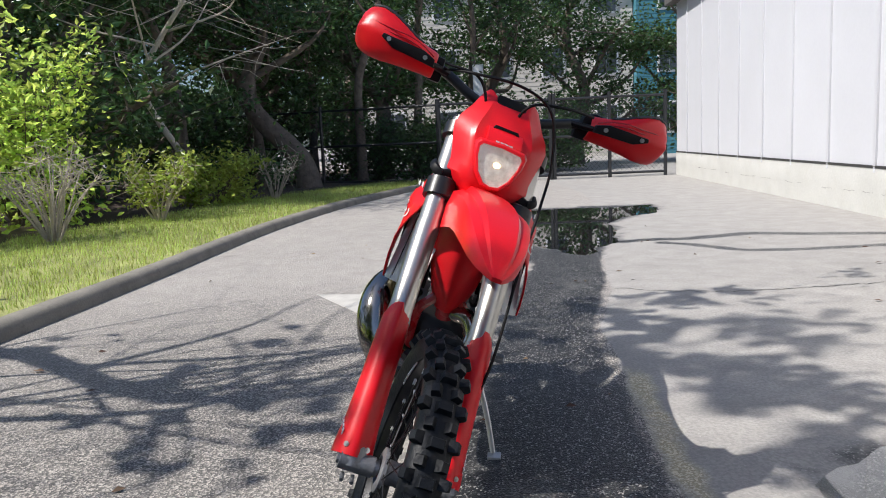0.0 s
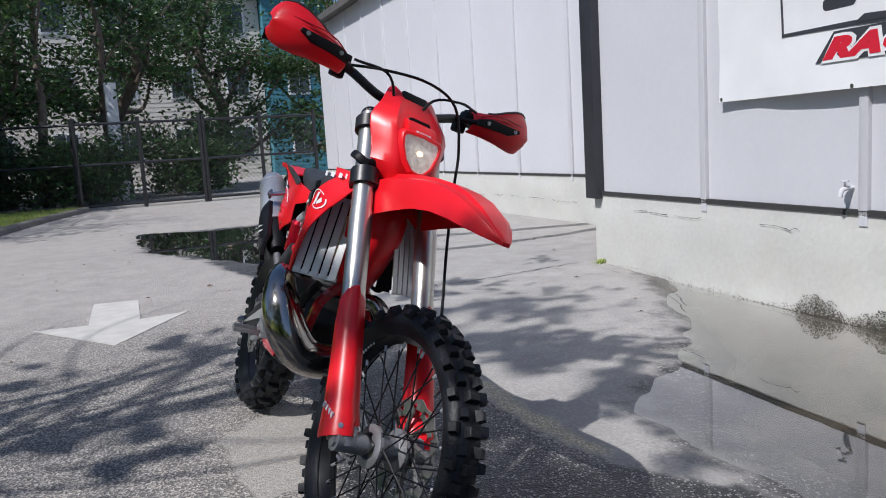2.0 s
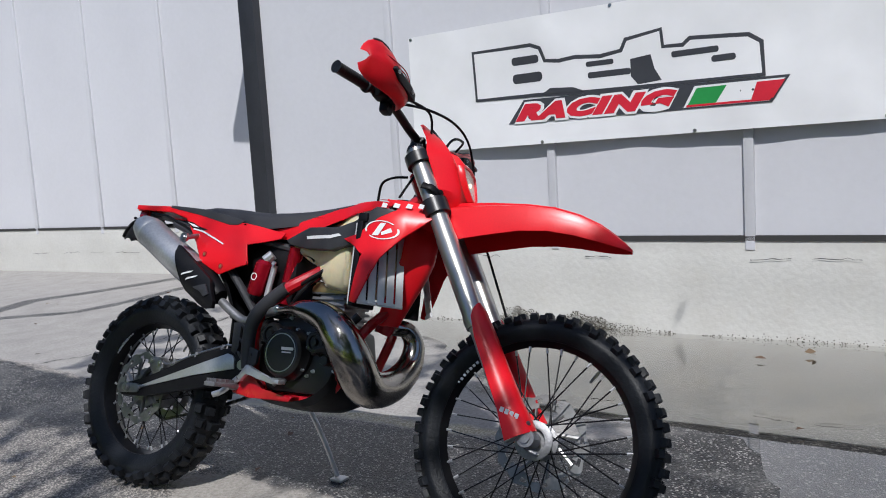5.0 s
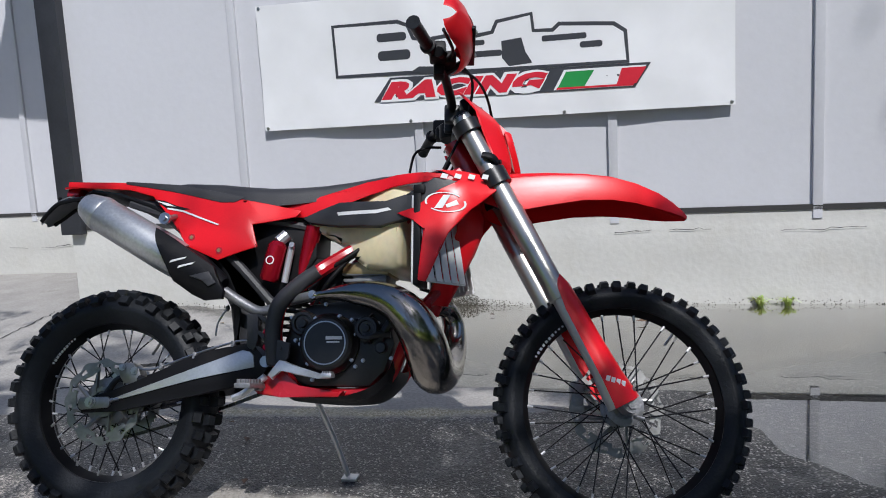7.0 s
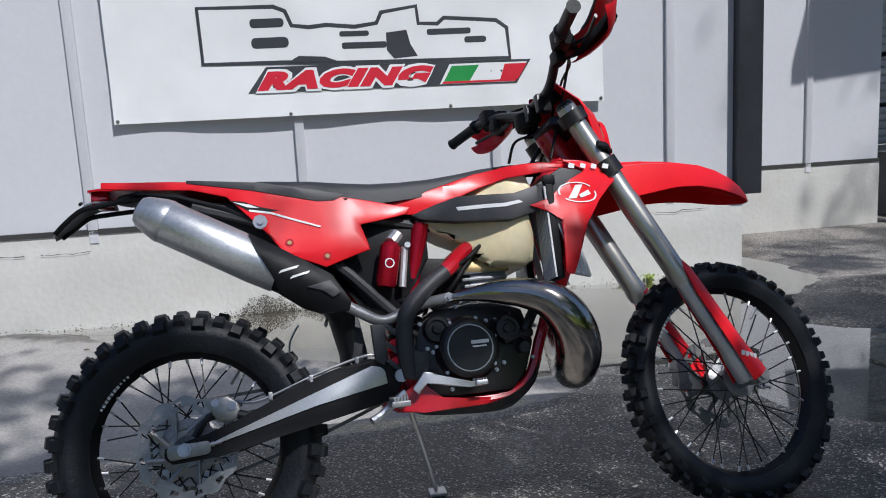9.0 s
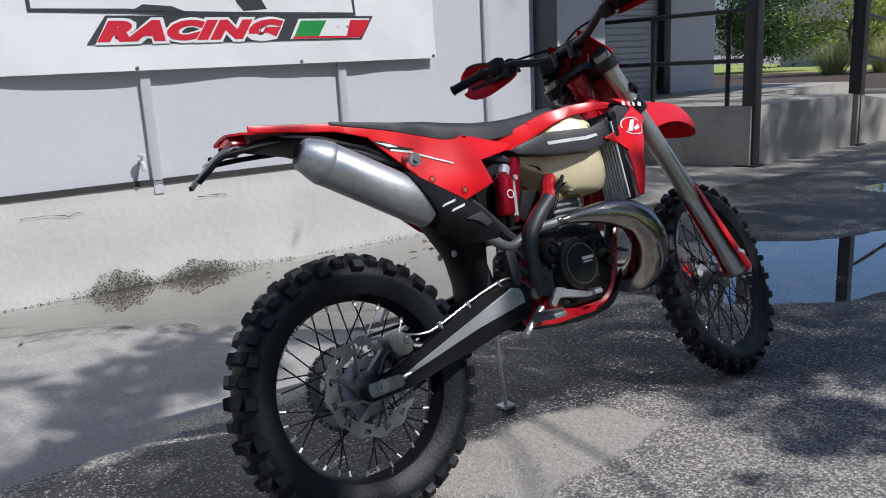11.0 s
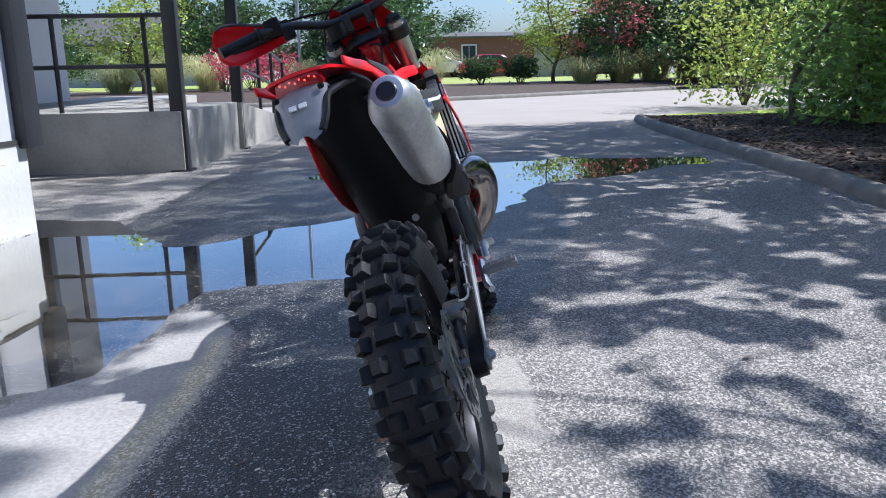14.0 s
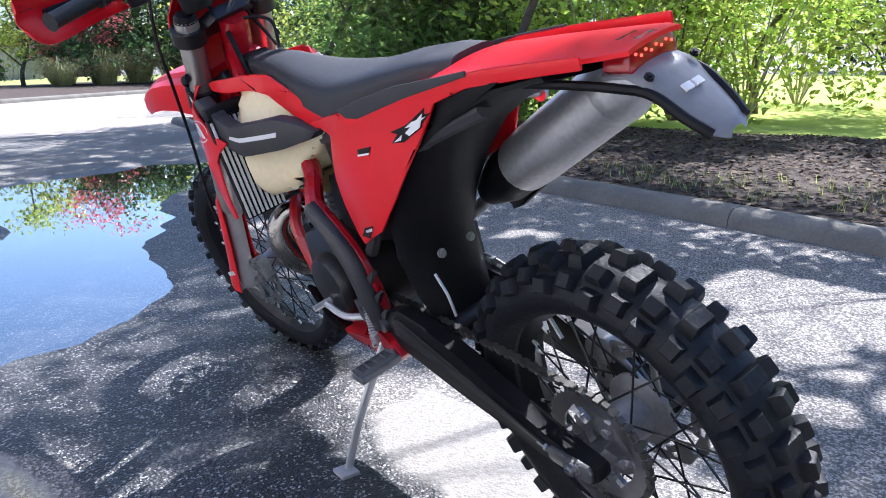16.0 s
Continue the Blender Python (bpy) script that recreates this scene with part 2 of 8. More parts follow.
# ---- mesh tools ----
def finish(name, bm, material, parent=None, label="", angle=35):
    me = bpy.data.meshes.new(name)
    bmesh.ops.recalc_face_normals(bm, faces=bm.faces[:])
    bm.to_mesh(me); bm.free()
    return meshed(name, me, material, parent, label, angle)


def meshed(name, me, material, parent=None, label="", angle=35):
    me.materials.append(material)
    if angle:
        me.shade_smooth()
        me.set_sharp_from_angle(angle=radians(angle))
    ob = new(name, me)
    ob.parent = parent
    return tagged(ob, label)


def part(name, bm, material, parent, label="", angle=35):
    return finish(name, bm, material, parent, label, angle)


def setting(name, bm, material, label, category):
    return tagged(finish(name, bm, material), label, category, kind="structure")


def empty(name, m=None):
    ob = new(name)
    ob.empty_display_size = 0.1
    if m is not None:
        ob.matrix_world = m
    return ob


def box(bm, cx, cy, cz, sx, sy, sz, m=None, bev=0.0):
    mm = Matrix.Translation((cx, cy, cz)) @ Matrix.Diagonal((sx, sy, sz, 1))
    r = bmesh.ops.create_cube(bm, size=1, matrix=(m @ mm) if m is not None else mm)
    if bev:
        es = list({e for v in r["verts"] for e in v.link_edges})
        bmesh.ops.bevel(bm, geom=es, offset=bev, segments=2, affect="EDGES", profile=0.6)


def prism(bm, poly, lo, hi, axis="z", bev=0.0, m=None):
    """A polygon drawn in the plane across the axis, pushed from lo to hi."""
    def at(a, b, c):
        v = {"z": (a, b, c), "y": (a, c, b), "x": (c, a, b)}[axis]
        return m @ Vector(v) if m is not None else Vector(v)
    lows = [bm.verts.new(at(a, b, lo)) for a, b in poly]
    highs = [bm.verts.new(at(a, b, hi)) for a, b in poly]
    n = len(poly)
    fs = [bm.faces.new(lows), bm.faces.new(highs[::-1])]
    fs += [bm.faces.new((lows[i], highs[i], highs[(i + 1) % n], lows[(i + 1) % n])) for i in range(n)]
    if bev:
        es = list({e for f in fs for e in f.edges})
        bmesh.ops.bevel(bm, geom=es, offset=bev, segments=2, affect="EDGES", profile=0.6)


def spline(pts, k=6):
    """Catmull-Rom through the points; extra columns (radius) go along."""
    P = [np.array(p, float) for p in pts]
    if len(P) < 3:
        return P
    Q = [2 * P[0] - P[1]] + P + [2 * P[-1] - P[-2]]
    out = []
    for i in range(1, len(Q) - 2):
        a, b, c, d = Q[i - 1], Q[i], Q[i + 1], Q[i + 2]
        for j in range(k):
            t = j / k
            out.append(0.5 * (2 * b + (c - a) * t + (2 * a - 5 * b + 4 * c - d) * t * t + (3 * b - a - 3 * c + d) * t ** 3))
    out.append(P[-1])
    return out


def tube(bm, pts, r=None, seg=10, k=6, cap=True, flat=1.0):
    """A round bar through the points; a fourth number in a point is the radius there. flat squeezes it across its side axis."""
    P = [tuple(p) if len(p) == 4 else (*p, r) for p in pts]
    P = spline(P, k) if k > 1 else [np.array(p, float) for p in P]
    C = [Vector(p[:3]) for p in P]
    rings, side = [], None
    for i, c in enumerate(C):
        d = (C[min(i + 1, len(C) - 1)] - C[max(i - 1, 0)]).normalized()
        if side is None:
            side = d.cross(Vector((0, 0, 1)) if abs(d.z) < 0.95 else Vector((0, 1, 0))).normalized()
        side = (side - d * side.dot(d)).normalized()
        up = d.cross(side)
        rings.append([bm.verts.new(c + (side * math.cos(2 * math.pi * j / seg) * flat + up * math.sin(2 * math.pi * j / seg)) * P[i][3]) for j in range(seg)])
    skin(bm, rings, cap)


def skin(bm, rings, cap=True, closed=True):
    n = len(rings[0])
    for a, b in zip(rings, rings[1:]):
        for j in range(n if closed else n - 1):
            bm.faces.new((a[j], a[(j + 1) % n], b[(j + 1) % n], b[j]))
    if cap:
        bm.faces.new(rings[0][::-1]); bm.faces.new(rings[-1])


def loft(bm, rings, cap=True, closed=True):
    skin(bm, [[bm.verts.new(p) for p in ring] for ring in rings], cap, closed)


def lathe(bm, prof, cx, cz, seg=32, m=None, closed=False):
    """Turns a profile of (radius, y) about the line along y through (cx, cz)."""
    rings = []
    for j in range(seg):
        a = 2 * math.pi * j / seg
        ring = []
        for r, y in prof:
            v = Vector((cx + r * math.cos(a), y, cz + r * math.sin(a)))
            ring.append(bm.verts.new(m @ v if m is not None else v))
        rings.append(ring)
    n = len(prof)
    for j in range(seg):
        a, b = rings[j], rings[(j + 1) % seg]
        for i in range(n if closed else n - 1):
            bm.faces.new((a[i], a[(i + 1) % n], b[(i + 1) % n], b[i]))
    if not closed:
        for i in (0, n - 1):
            if prof[i][0] > 1e-6:
                bm.faces.new([ring[i] for ring in rings])
    bmesh.ops.remove_doubles(bm, verts=bm.verts[:], dist=1e-6) if any(r < 1e-6 for r, _ in prof) else None


def rod(bm, a, b, r, seg=8):
    tube(bm, [a, b], r, seg, k=1)


def bolt(bm, p, d, r=0.006, h=0.006):
    p, d = Vector(p), Vector(d).normalized()
    tube(bm, [p, p + d * h], r, 8, k=1)


# ---- ground ----
G0, WL = -0.012, -0.030
PUDDLES = [
    [(3.6, 5.0), (2.95, 4.2), (2.5, 3.45), (2.0, 2.85), (1.4, 2.45), (1.17, 2.15), (1.03, 1.68), (0.89, 1.29), (0.56, 1.03), (0.04, 0.87), (-0.16, 0.8), (-0.42, 0.1), (-0.70, -0.5), (-0.95, -1.5), (-1.8, -2.2), (-2.9, -2.9), (-3.0, -3.3), (-1.6, -3.6), (0.1, -3.1), (0.63, -3.1), (1.0, -2.4), (0.05, -2.0), (0.0, -1.2), (0.5, -0.2), (1.4, 0.2), (1.95, -0.5), (2.9, -0.6), (3.6, 0.0)],
    [(0.25, 9.6), (0.5, 12.0), (1.3, 11.6), (3.1, 11.6), (3.0, 10.9), (2.0, 9.4), (1.8, 8.2), (1.3, 7.0), (0.9, 7.6)],
]

def inside_by(poly, X, Y):
    """Signed distance to a polygon's edge, positive inside, for arrays."""
    d = np.full(X.shape, 1e9)
    inn = np.zeros(X.shape, bool)
    for (ax, ay), (bx, by) in zip(poly, poly[1:] + poly[:1]):
        ex, ey = bx - ax, by - ay
        t = np.clip(((X - ax) * ex + (Y - ay) * ey) / (ex * ex + ey * ey), 0, 1)
        d = np.minimum(d, np.hypot(X - ax - t * ex, Y - ay - t * ey))
        inn ^= ((ay > Y) != (by > Y)) & (X < (bx - ax) * (Y - ay) / (by - ay + 1e-12) + ax)
    return np.where(inn, d, -d)


def wobble(X, Y, s, seed=0.0):
    return np.array([noise.noise((x * s + seed, y * s, seed)) for x, y in zip(X.ravel(), Y.ravel())]).reshape(X.shape)


def ground_height(X, Y):
    h = np.full(X.shape, G0)
    near = (np.abs(X) < 8) & (Y > -8) & (Y < 15)
    x, y = X[near], Y[near]
    w = wobble(x, y, 1.1) * 0.22 + wobble(x, y, 3.7, 5.0) * 0.09
    s = np.max([inside_by(p, x, y) for p in PUDDLES], axis=0) + w
    h[near] = np.where(s > 0, WL - 0.22 * np.minimum(s, 0.12), np.minimum(WL - s * 0.06, G0))
    return h


def build_ground():
    def axis(lo, hi, step, far):
        mid = np.arange(lo, hi, step)
        out = np.array([1.5, 4, 9, 20, 45, 100, 220, far])
        return np.concatenate([(lo - out)[::-1], mid, hi + out])
    xs, ys = axis(-3.4, 5.4, 0.07, 500), axis(-7.0, 13.0, 0.07, 500)
    X, Y = np.meshgrid(xs, ys)
    Z = ground_height(X, Y)
    nx, ny = len(xs), len(ys)
    idx = np.arange(nx * ny).reshape(ny, nx)
    faces = np.stack([idx[:-1, :-1], idx[:-1, 1:], idx[1:, 1:], idx[1:, :-1]], -1).reshape(-1, 4)
    me = bpy.data.meshes.new("ground")
    me.from_pydata(np.stack([X, Y, Z], -1).reshape(-1, 3).tolist(), [], faces.tolist())
    edge = np.interp(Y, [1.2, 2.1, 2.5, 3.2, 4.2, 5.4, 6.8, 9, 14], [0.86, 0.66, 0.69, 0.76, 0.85, 1.17, 1.39, 1.9, 2.6])
    apron = np.clip(0.5 + (X - edge) * 4.5, 0, 1) * np.clip((Y - 1.0) * 1.4, 0, 1)
    gravel = np.clip(0.9 - np.abs(X - edge - 0.05) * 7.0, 0, 1) * np.clip((Y - 1.7) * 3, 0, 1) * np.clip((4.3 - Y) * 1.0, 0, 1)
    left = np.interp(Y, [-4, 0, 1.3, 1.9, 2.4, 2.9, 3.3, 4.5, 6.5, 8, 12], [-1.3, -1.0, -0.65, -0.30, 0.0, 0.08, 0.20, 0.30, 0.75, 0.5, 0.3])
    right = np.interp(Y, [-4, 0, 1.0, 2.0, 4.2, 5.4, 6.8, 9], [1.6, 1.9, 1.2, 0.62, 0.80, 1.12, 1.38, 2.0])
    damp = np.clip(0.5 + np.minimum((X - left) * 3.0, (right - X) * 5.0), 0, 1) * np.clip((9 - Y) * 0.5, 0, 1) * np.clip((Y + 3.6) * 0.8, 0, 1)
    wet = np.max([inside_by(p, X, Y) for p in PUDDLES], axis=0)
    damp = np.maximum(damp, np.clip(0.55 + wet * 1.1, 0, 0.9))
    # two thin trails of water that run from the far puddle to the wall
    for line, half in (([(1.6, 7.75), (2.4, 7.65), (3.1, 7.85), (3.6, 7.62), (4.7, 7.3)], 0.10), ([(2.1, 7.45), (2.35, 7.2), (2.64, 6.74), (3.15, 6.67), (4.2, 6.73), (4.7, 6.85)], 0.07)):
        d = np.full(X.shape, 9.0)
        for (ax, ay), (bx, by) in zip(line, line[1:]):
            u = np.clip(((X - ax) * (bx - ax) + (Y - ay) * (by - ay)) / ((bx - ax) ** 2 + (by - ay) ** 2), 0, 1)
            d = np.minimum(d, np.hypot(X - ax - u * (bx - ax), Y - ay - u * (by - ay)))
        damp = np.maximum(damp, np.clip(0.5 + (half - d) * 6, 0, 0.75))
    # tone mask, rising from y = 3.6 on
    worn = np.clip((Y - 3.6) * 0.35, 0, 1)
    silt = np.clip(0.5 + inside_by([(3.4, 5), (2.6, 3.6), (1.9, 2.7), (1.35, 2.1), (1.1, 1.2), (1.4, 0.2), (3.4, -1.2)], X, Y) * 1.4, 0, 1)
    # outline of the sun patch painted pale beside the stand
    bare = np.clip(0.5 + inside_by([(-0.32, 2.25), (-0.05, 2.33), (0.06, 2.5), (0.10, 2.9), (0.0, 3.1), (-0.3, 2.9)], X, Y) * 6, 0, 1)
    for key, v in (("worn", worn), ("bare", bare), ("apron", apron), ("gravel", gravel), ("damp", damp), ("silt", silt)):
        me.attributes.new(key, "FLOAT", "POINT").data.foreach_set("value", v.astype(np.float32).ravel())
    ob = meshed("ground", me, M_GROUND, angle=60)
    return tagged(ob, "worn grey asphalt yard with damp dark strip", "ground", kind="structure")


build_ground()
for lo, hi, text in (((-3.3, -4.2), (3.4, 5.3), "shallow silty rain puddle along the white wall"), ((-0.3, 6.2), (3.5, 12.6), "shallow dark rain puddle on the asphalt"),):
    bm = bmesh.new()
    bmesh.ops.create_grid(bm, x_segments=1, y_segments=1, size=0.5, matrix=Matrix.Translation(((lo[0] + hi[0]) / 2, (lo[1] + hi[1]) / 2, WL)) @ Matrix.Diagonal((hi[0] - lo[0], hi[1] - lo[1], 1, 1)))
    setting("water", bm, M_WATER, text, "puddle").visible_shadow = False

# painted arrow on the asphalt
def flat_patch(name, poly, z, material, label, category, thick=0.003):
    bm = bmesh.new()
    prism(bm, poly, z - thick, z)
    return setting(name, bm, material, label, category)


ARROW = [(-0.50, 4.75), (0.02, 5.47), (-0.29, 5.43), (-0.22, 6.2), (-0.52, 6.28), (-0.60, 5.47), (-0.92, 5.54)]
flat_patch("road_marking", ARROW, G0 + 0.004, M_WHITEPAINT, "worn white painted arrow on asphalt", "road marking")
# pale concrete cross road beyond the yard
bm = bmesh.new()
prism(bm, [(-60, -38.05), (-14, -24.45), (-9.4, -22.55), (-5, -19.85), (-1.8, -17.85), (1, -16.85), (4.3, -15.95), (14, -13.85), (60, -5.05), (60, -2.0), (14, -9.8), (3.0, -8.4), (-3.4, -7.6), (-9, -10.6), (-60, -13)], G0 - 0.004, G0 + 0.004)
setting("road", bm, M_ROAD, "pale sunlit concrete drive across the yard entrance", "road")


# ---- kerbs, beds and lawns ----
def kerb(name, pts, w, h, label):
    """A rounded concrete kerb laid in separate lengths along a line."""
    P = [Vector((p[0], p[1], 0)) for p in spline([(a, b, 0) for a, b in pts], 8)]
    dist, cut, cur = 0.0, [], [P[0]]
    for a, b in zip(P, P[1:]):
        cur.append(b); dist += (b - a).length
        if dist > 2.4:
            cut.append(cur); cur, dist = [b], 0.0
    if len(cur) > 1:
        cut.append(cur)
    base = None
    for run in cut:
        bm = bmesh.new()
        rings = []
        for i, c in enumerate(run):
            d = (run[min(i + 1, len(run) - 1)] - run[max(i - 1, 0)]).normalized()
            n = Vector((-d.y, d.x, 0))
            if i == 0: c = c + d * 0.003
            if i == len(run) - 1: c = c - d * 0.003
            prof = [(0, -0.03), (0.012, h * 0.45), (0.030, h * 0.78), (0.060, h * 0.96), (0.095, h), (w - 0.03, h), (w, h - 0.02), (w, -0.03)]
            rings.append([c + n * a + Vector((0, 0, G0 + z)) for a, z in prof])
        loft(bm, rings)
        ob = finish("kerbstone" if base else name, bm, M_KERB, base)
        if base is None:
            base = tagged(ob, label, "kerb", kind="structure")
    return base


KERB_W = [(0.2, 19.2), (-0.5, 17.2), (-1.55, 13.6), (-2.15, 10.0), (-2.4, 6.6), (-2.6, 4.4), (-2.80, 2.4), (-3.0, 0.6), (-3.25, -1.6), (-3.5, -5.0), (-3.68, -7.2), (-3.92, -8.5)]
FAR_KERB = [(-60, -38), (-14, -24.4), (-9.4, -22.5), (-5, -19.8), (-1.8, -17.8), (1, -16.8), (4.3, -15.9), (14, -13.8), (60, -5)]
kerb("kerb", KERB_W[::-1], 0.19, 0.105, "weathered rounded concrete kerb beside the yard")
kerb("kerb", FAR_KERB[::-1], 0.18, 0.12, "low concrete kerb along the far flower bed")


def sheet(name, poly, z, material, label, category, bumpy=0.03, step=0.5):
    """A gently uneven planted surface inside a polygon."""
    bm = bmesh.new()
    f = bm.faces.new([bm.verts.new((x, y, z)) for x, y in poly])
    xs, ys = [p[0] for p in poly], [p[1] for p in poly]
    for lo, hi, nrm in ((min(xs), max(xs), (1, 0, 0)), (min(ys), max(ys), (0, 1, 0))):
        n = min(60, int((hi - lo) / step))
        for i in range(1, n):
            c = lo + (hi - lo) * i / n
            bmesh.ops.bisect_plane(bm, geom=bm.verts[:] + bm.edges[:] + bm.faces[:], plane_co=Vector(nrm) * c, plane_no=nrm)
    for v in bm.verts:
        v.co.z += noise.noise(v.co * 0.9) * bumpy
    return setting(name, bm, material, label, category)


behind_kerb = [(x - 0.17, y) for x, y in KERB_W]
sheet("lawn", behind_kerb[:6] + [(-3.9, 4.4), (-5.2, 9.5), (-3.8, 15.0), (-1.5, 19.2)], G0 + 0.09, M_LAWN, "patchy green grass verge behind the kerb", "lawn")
sheet("planting_bed", [(-1.5, 19.2), (-3.8, 15.0), (-5.2, 9.5), (-3.9, 4.4), (-14, 4.4), (-14, 30), (-1.5, 30)], G0 + 0.08, M_MULCH, "shaded leaf-litter floor below the woods", "planting bed")
sheet("planting_bed", behind_kerb[5:] + [(-6.4, -8.3), (-6.6, -4), (-7.0, 0), (-7.2, 4.4)], G0 + 0.09, M_MULCH, "brown bark mulch bed scattered with fallen leaves", "planting bed")
sheet("lawn", [(-3.95, -8.6), (-6.4, -8.2), (-6.6, -4), (-7.0, 0), (-7.2, 4.4), (-30, 4.4), (-30, -13.5), (-9, -10.2)], G0 + 0.07, M_LAWN_LIT, "bright sunlit lawn behind the shrubs", "lawn")
far_bed = sheet("planting_bed", [(x, y - 0.19) for x, y in FAR_KERB] + [(60, -18), (4, -26.5), (-5, -28.5), (-12, -31), (-60, -50)], G0 + 0.08, M_MULCH, "brown mulch flower bed along the drive", "planting bed")
# the bed mounds up behind its kerb
for v in far_bed.data.vertices:
    d = min(math.dist((v.co.x, v.co.y), (a[0] + (b[0] - a[0]) * f / 12, a[1] + (b[1] - a[1]) * f / 12 - 0.19)) for a, b in zip(FAR_KERB, FAR_KERB[1:]) for f in range(13))
    v.co.z += min(0.18, 0.07 * d)
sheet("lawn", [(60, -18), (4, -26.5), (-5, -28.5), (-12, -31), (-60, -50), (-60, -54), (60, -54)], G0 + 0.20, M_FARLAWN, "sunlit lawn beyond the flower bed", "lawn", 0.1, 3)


# ---- the white building ----
def wall_unit(name, x0, y0, slope, length, base_h, top, label, seams, thick=0.25):
    """A siding wall on a concrete base. It runs along +y from (x0, y0), leaning to +x by the slope, and faces -x."""
    ang = math.atan(slope)
    m = Matrix.Translation((x0, y0, 0)) @ Matrix.Rotation(-ang, 4, "Z")
    root = empty(name, m)
    tagged(root, label, "wall", kind="structure")
    bm = bmesh.new()
    n = max(2, int(length / 0.25))
    rows = []
    for i in range(n + 1):
        y = length * i / n
        j = noise.noise((y * 2.3, x0, 3.0)) * 0.005
        rows.append([(0.0 + j * 0.4, y, -0.12), (0.004 + j * 0.5, y, base_h * 0.5), (0.0 - j * 0.3, y, base_h - 0.10), (0.002 + j, y, base_h - 0.090), (0.004, y, base_h), (thick, y, base_h), (thick, y, -0.12)])
    loft(bm, rows)
    part("concrete_base", bm, M_BASE, root, "white-painted rough concrete base")
    ys = [0.0] + seams + [length]
    for a, b in zip(ys, ys[1:]):
        bm = bmesh.new()
        box(bm, 0.02 + thick / 2, (a + b) / 2, (base_h + 0.02 + top) / 2, thick, b - a - 0.012, top - base_h - 0.02)
        part("panel", bm, M_SIDING, root, angle=30)
    for s in seams:
        bm = bmesh.new()
        box(bm, 0.012, s, (base_h + 0.02 + top) / 2, 0.036, 0.055, top - base_h - 0.02, bev=0.004)
        box(bm, 0.012, s, base_h - 0.02, 0.03, 0.05, 0.07)
        part("batten", bm, M_BATTEN, root)
    bm = bmesh.new()
    box(bm, 0.012, length / 2, base_h + 0.010, 0.030, length, 0.030)
    part("drip_edge", bm, M_GAP, root, "dark drip edge below the siding")
    return root, m


# wall with the banner: from y = -0.30 to y = 5.07
near_wall, NW = wall_unit("wall_east", 2.374, -0.30, 0.145, 5.42, 0.53, 3.78, "white-painted panel siding wall on a concrete base", [0.50, 1.64, 2.83, 4.05])
far_wall, FW = wall_unit("wall_northeast", 4.60, 5.0, 0.08, 14.1, 0.53, 4.0, "long white siding wall set back behind the yard", [1.3 * i for i in range(1, 11)])
side_wall, SW = wall_unit("wall_southeast", 3.45, -2.55, 0.1, 2.35, 0.53, 4.2, "white siding wall in the recess beside the loading dock", [0.7, 1.6])
for y in (-0.02, 5.38):
    bm = bmesh.new()
    box(bm, -0.01, y, (0.50 + 3.78) / 2, 0.09, 0.165, 3.78 - 0.50, bev=0.006)
    part("corner_post", bm, M_DARKTRIM, near_wall, "dark grey metal corner trim")
# returns that close the projecting block
for nm, y in (("wall_return_north", 5.30), ("wall_return_south", 0.12)):
    bm = bmesh.new()
    prism(bm, [(0.03, y - 0.1), (0.03, y + 0.1), (2.2, y + 0.1), (2.2, y - 0.1)], 0.53, 3.78, m=NW)
    r = setting(nm, bm, M_SIDING, "white siding return of the projecting block", "wall")
    bm = bmesh.new()
    prism(bm, [(0.01, y - 0.09), (0.01, y + 0.115), (2.2, y + 0.115), (2.2, y - 0.12)], -0.12, 0.526, m=NW)
    part("concrete_base", bm, M_BASE, r)
bm = bmesh.new()
prism(bm, [(-0.18, -0.15), (-0.18, 6.35), (1.45, 6.35), (1.45, 5.60), (2.6, 5.60), (2.6, -0.15)], 3.78, 3.90, m=NW)
setting("roof", bm, M_DARKTRIM, "dark flat eave over the white wall", "roof")
bm = bmesh.new()
prism(bm, [(-0.22, 3.98), (-0.22, 4.12), (0.0, 4.2), (5.0, 5.6), (5.0, 5.5), (0.0, 4.0)], 0.0, 14.3, axis="y", m=FW)
setting("roof", bm, M_ROOF, "dark edged sloping roof of the long white building", "roof")


# ---- loading dock and porch ----
def dock():
    root = empty("loading_dock", pose(0, 0, 0))
    bm = bmesh.new()
    prism(bm, [(2.15, -3.05), (4.75, -3.05), (4.75, -8.4), (3.3, -8.4), (3.3, -5.15), (2.02, -5.15)], -0.1, 0.57, bev=0.012)
    part("platform", bm, M_CONC, root, "grey stained concrete platform")
    bm = bmesh.new()
    rows = []
    for y, z, x in ((-5.16, 0.56, 1.97), (-6.2, 0.42, 1.9), (-7.2, 0.29, 1.84), (-8.3, 0.15, 1.77)):
        rows.append([(x, y, -0.1), (x, y, z), (x + 1.3, y, z), (x + 1.3, y, -0.1)])
    loft(bm, rows)
    part("ramp", bm, M_CONC, root, "sloping concrete ramp")
    tagged(root, "concrete loading dock with a ramp beside the building", "loading dock", kind="structure")


dock()


def porch_post(x, y, z0):
    bm = bmesh.new()
    box(bm, x, y, (z0 + 4.0) / 2, 0.13, 0.13, 4.0 - z0, bev=0.006)
    box(bm, x, y, z0 + 0.008, 0.2, 0.2, 0.016)
    tagged(finish("porch_post", bm, M_BLACKSTEEL), "square black steel porch post", "post", "porch posts")


for x, y, z in ((2.19, -3.14, -0.012), (2.03, -5.26, -0.012)):
    porch_post(x, y, z)
bm = bmesh.new()
prism(bm, [(1.6, -2.42), (4.9, -2.42), (4.9, -9.0), (1.4, -9.0)], 4.0, 4.16)
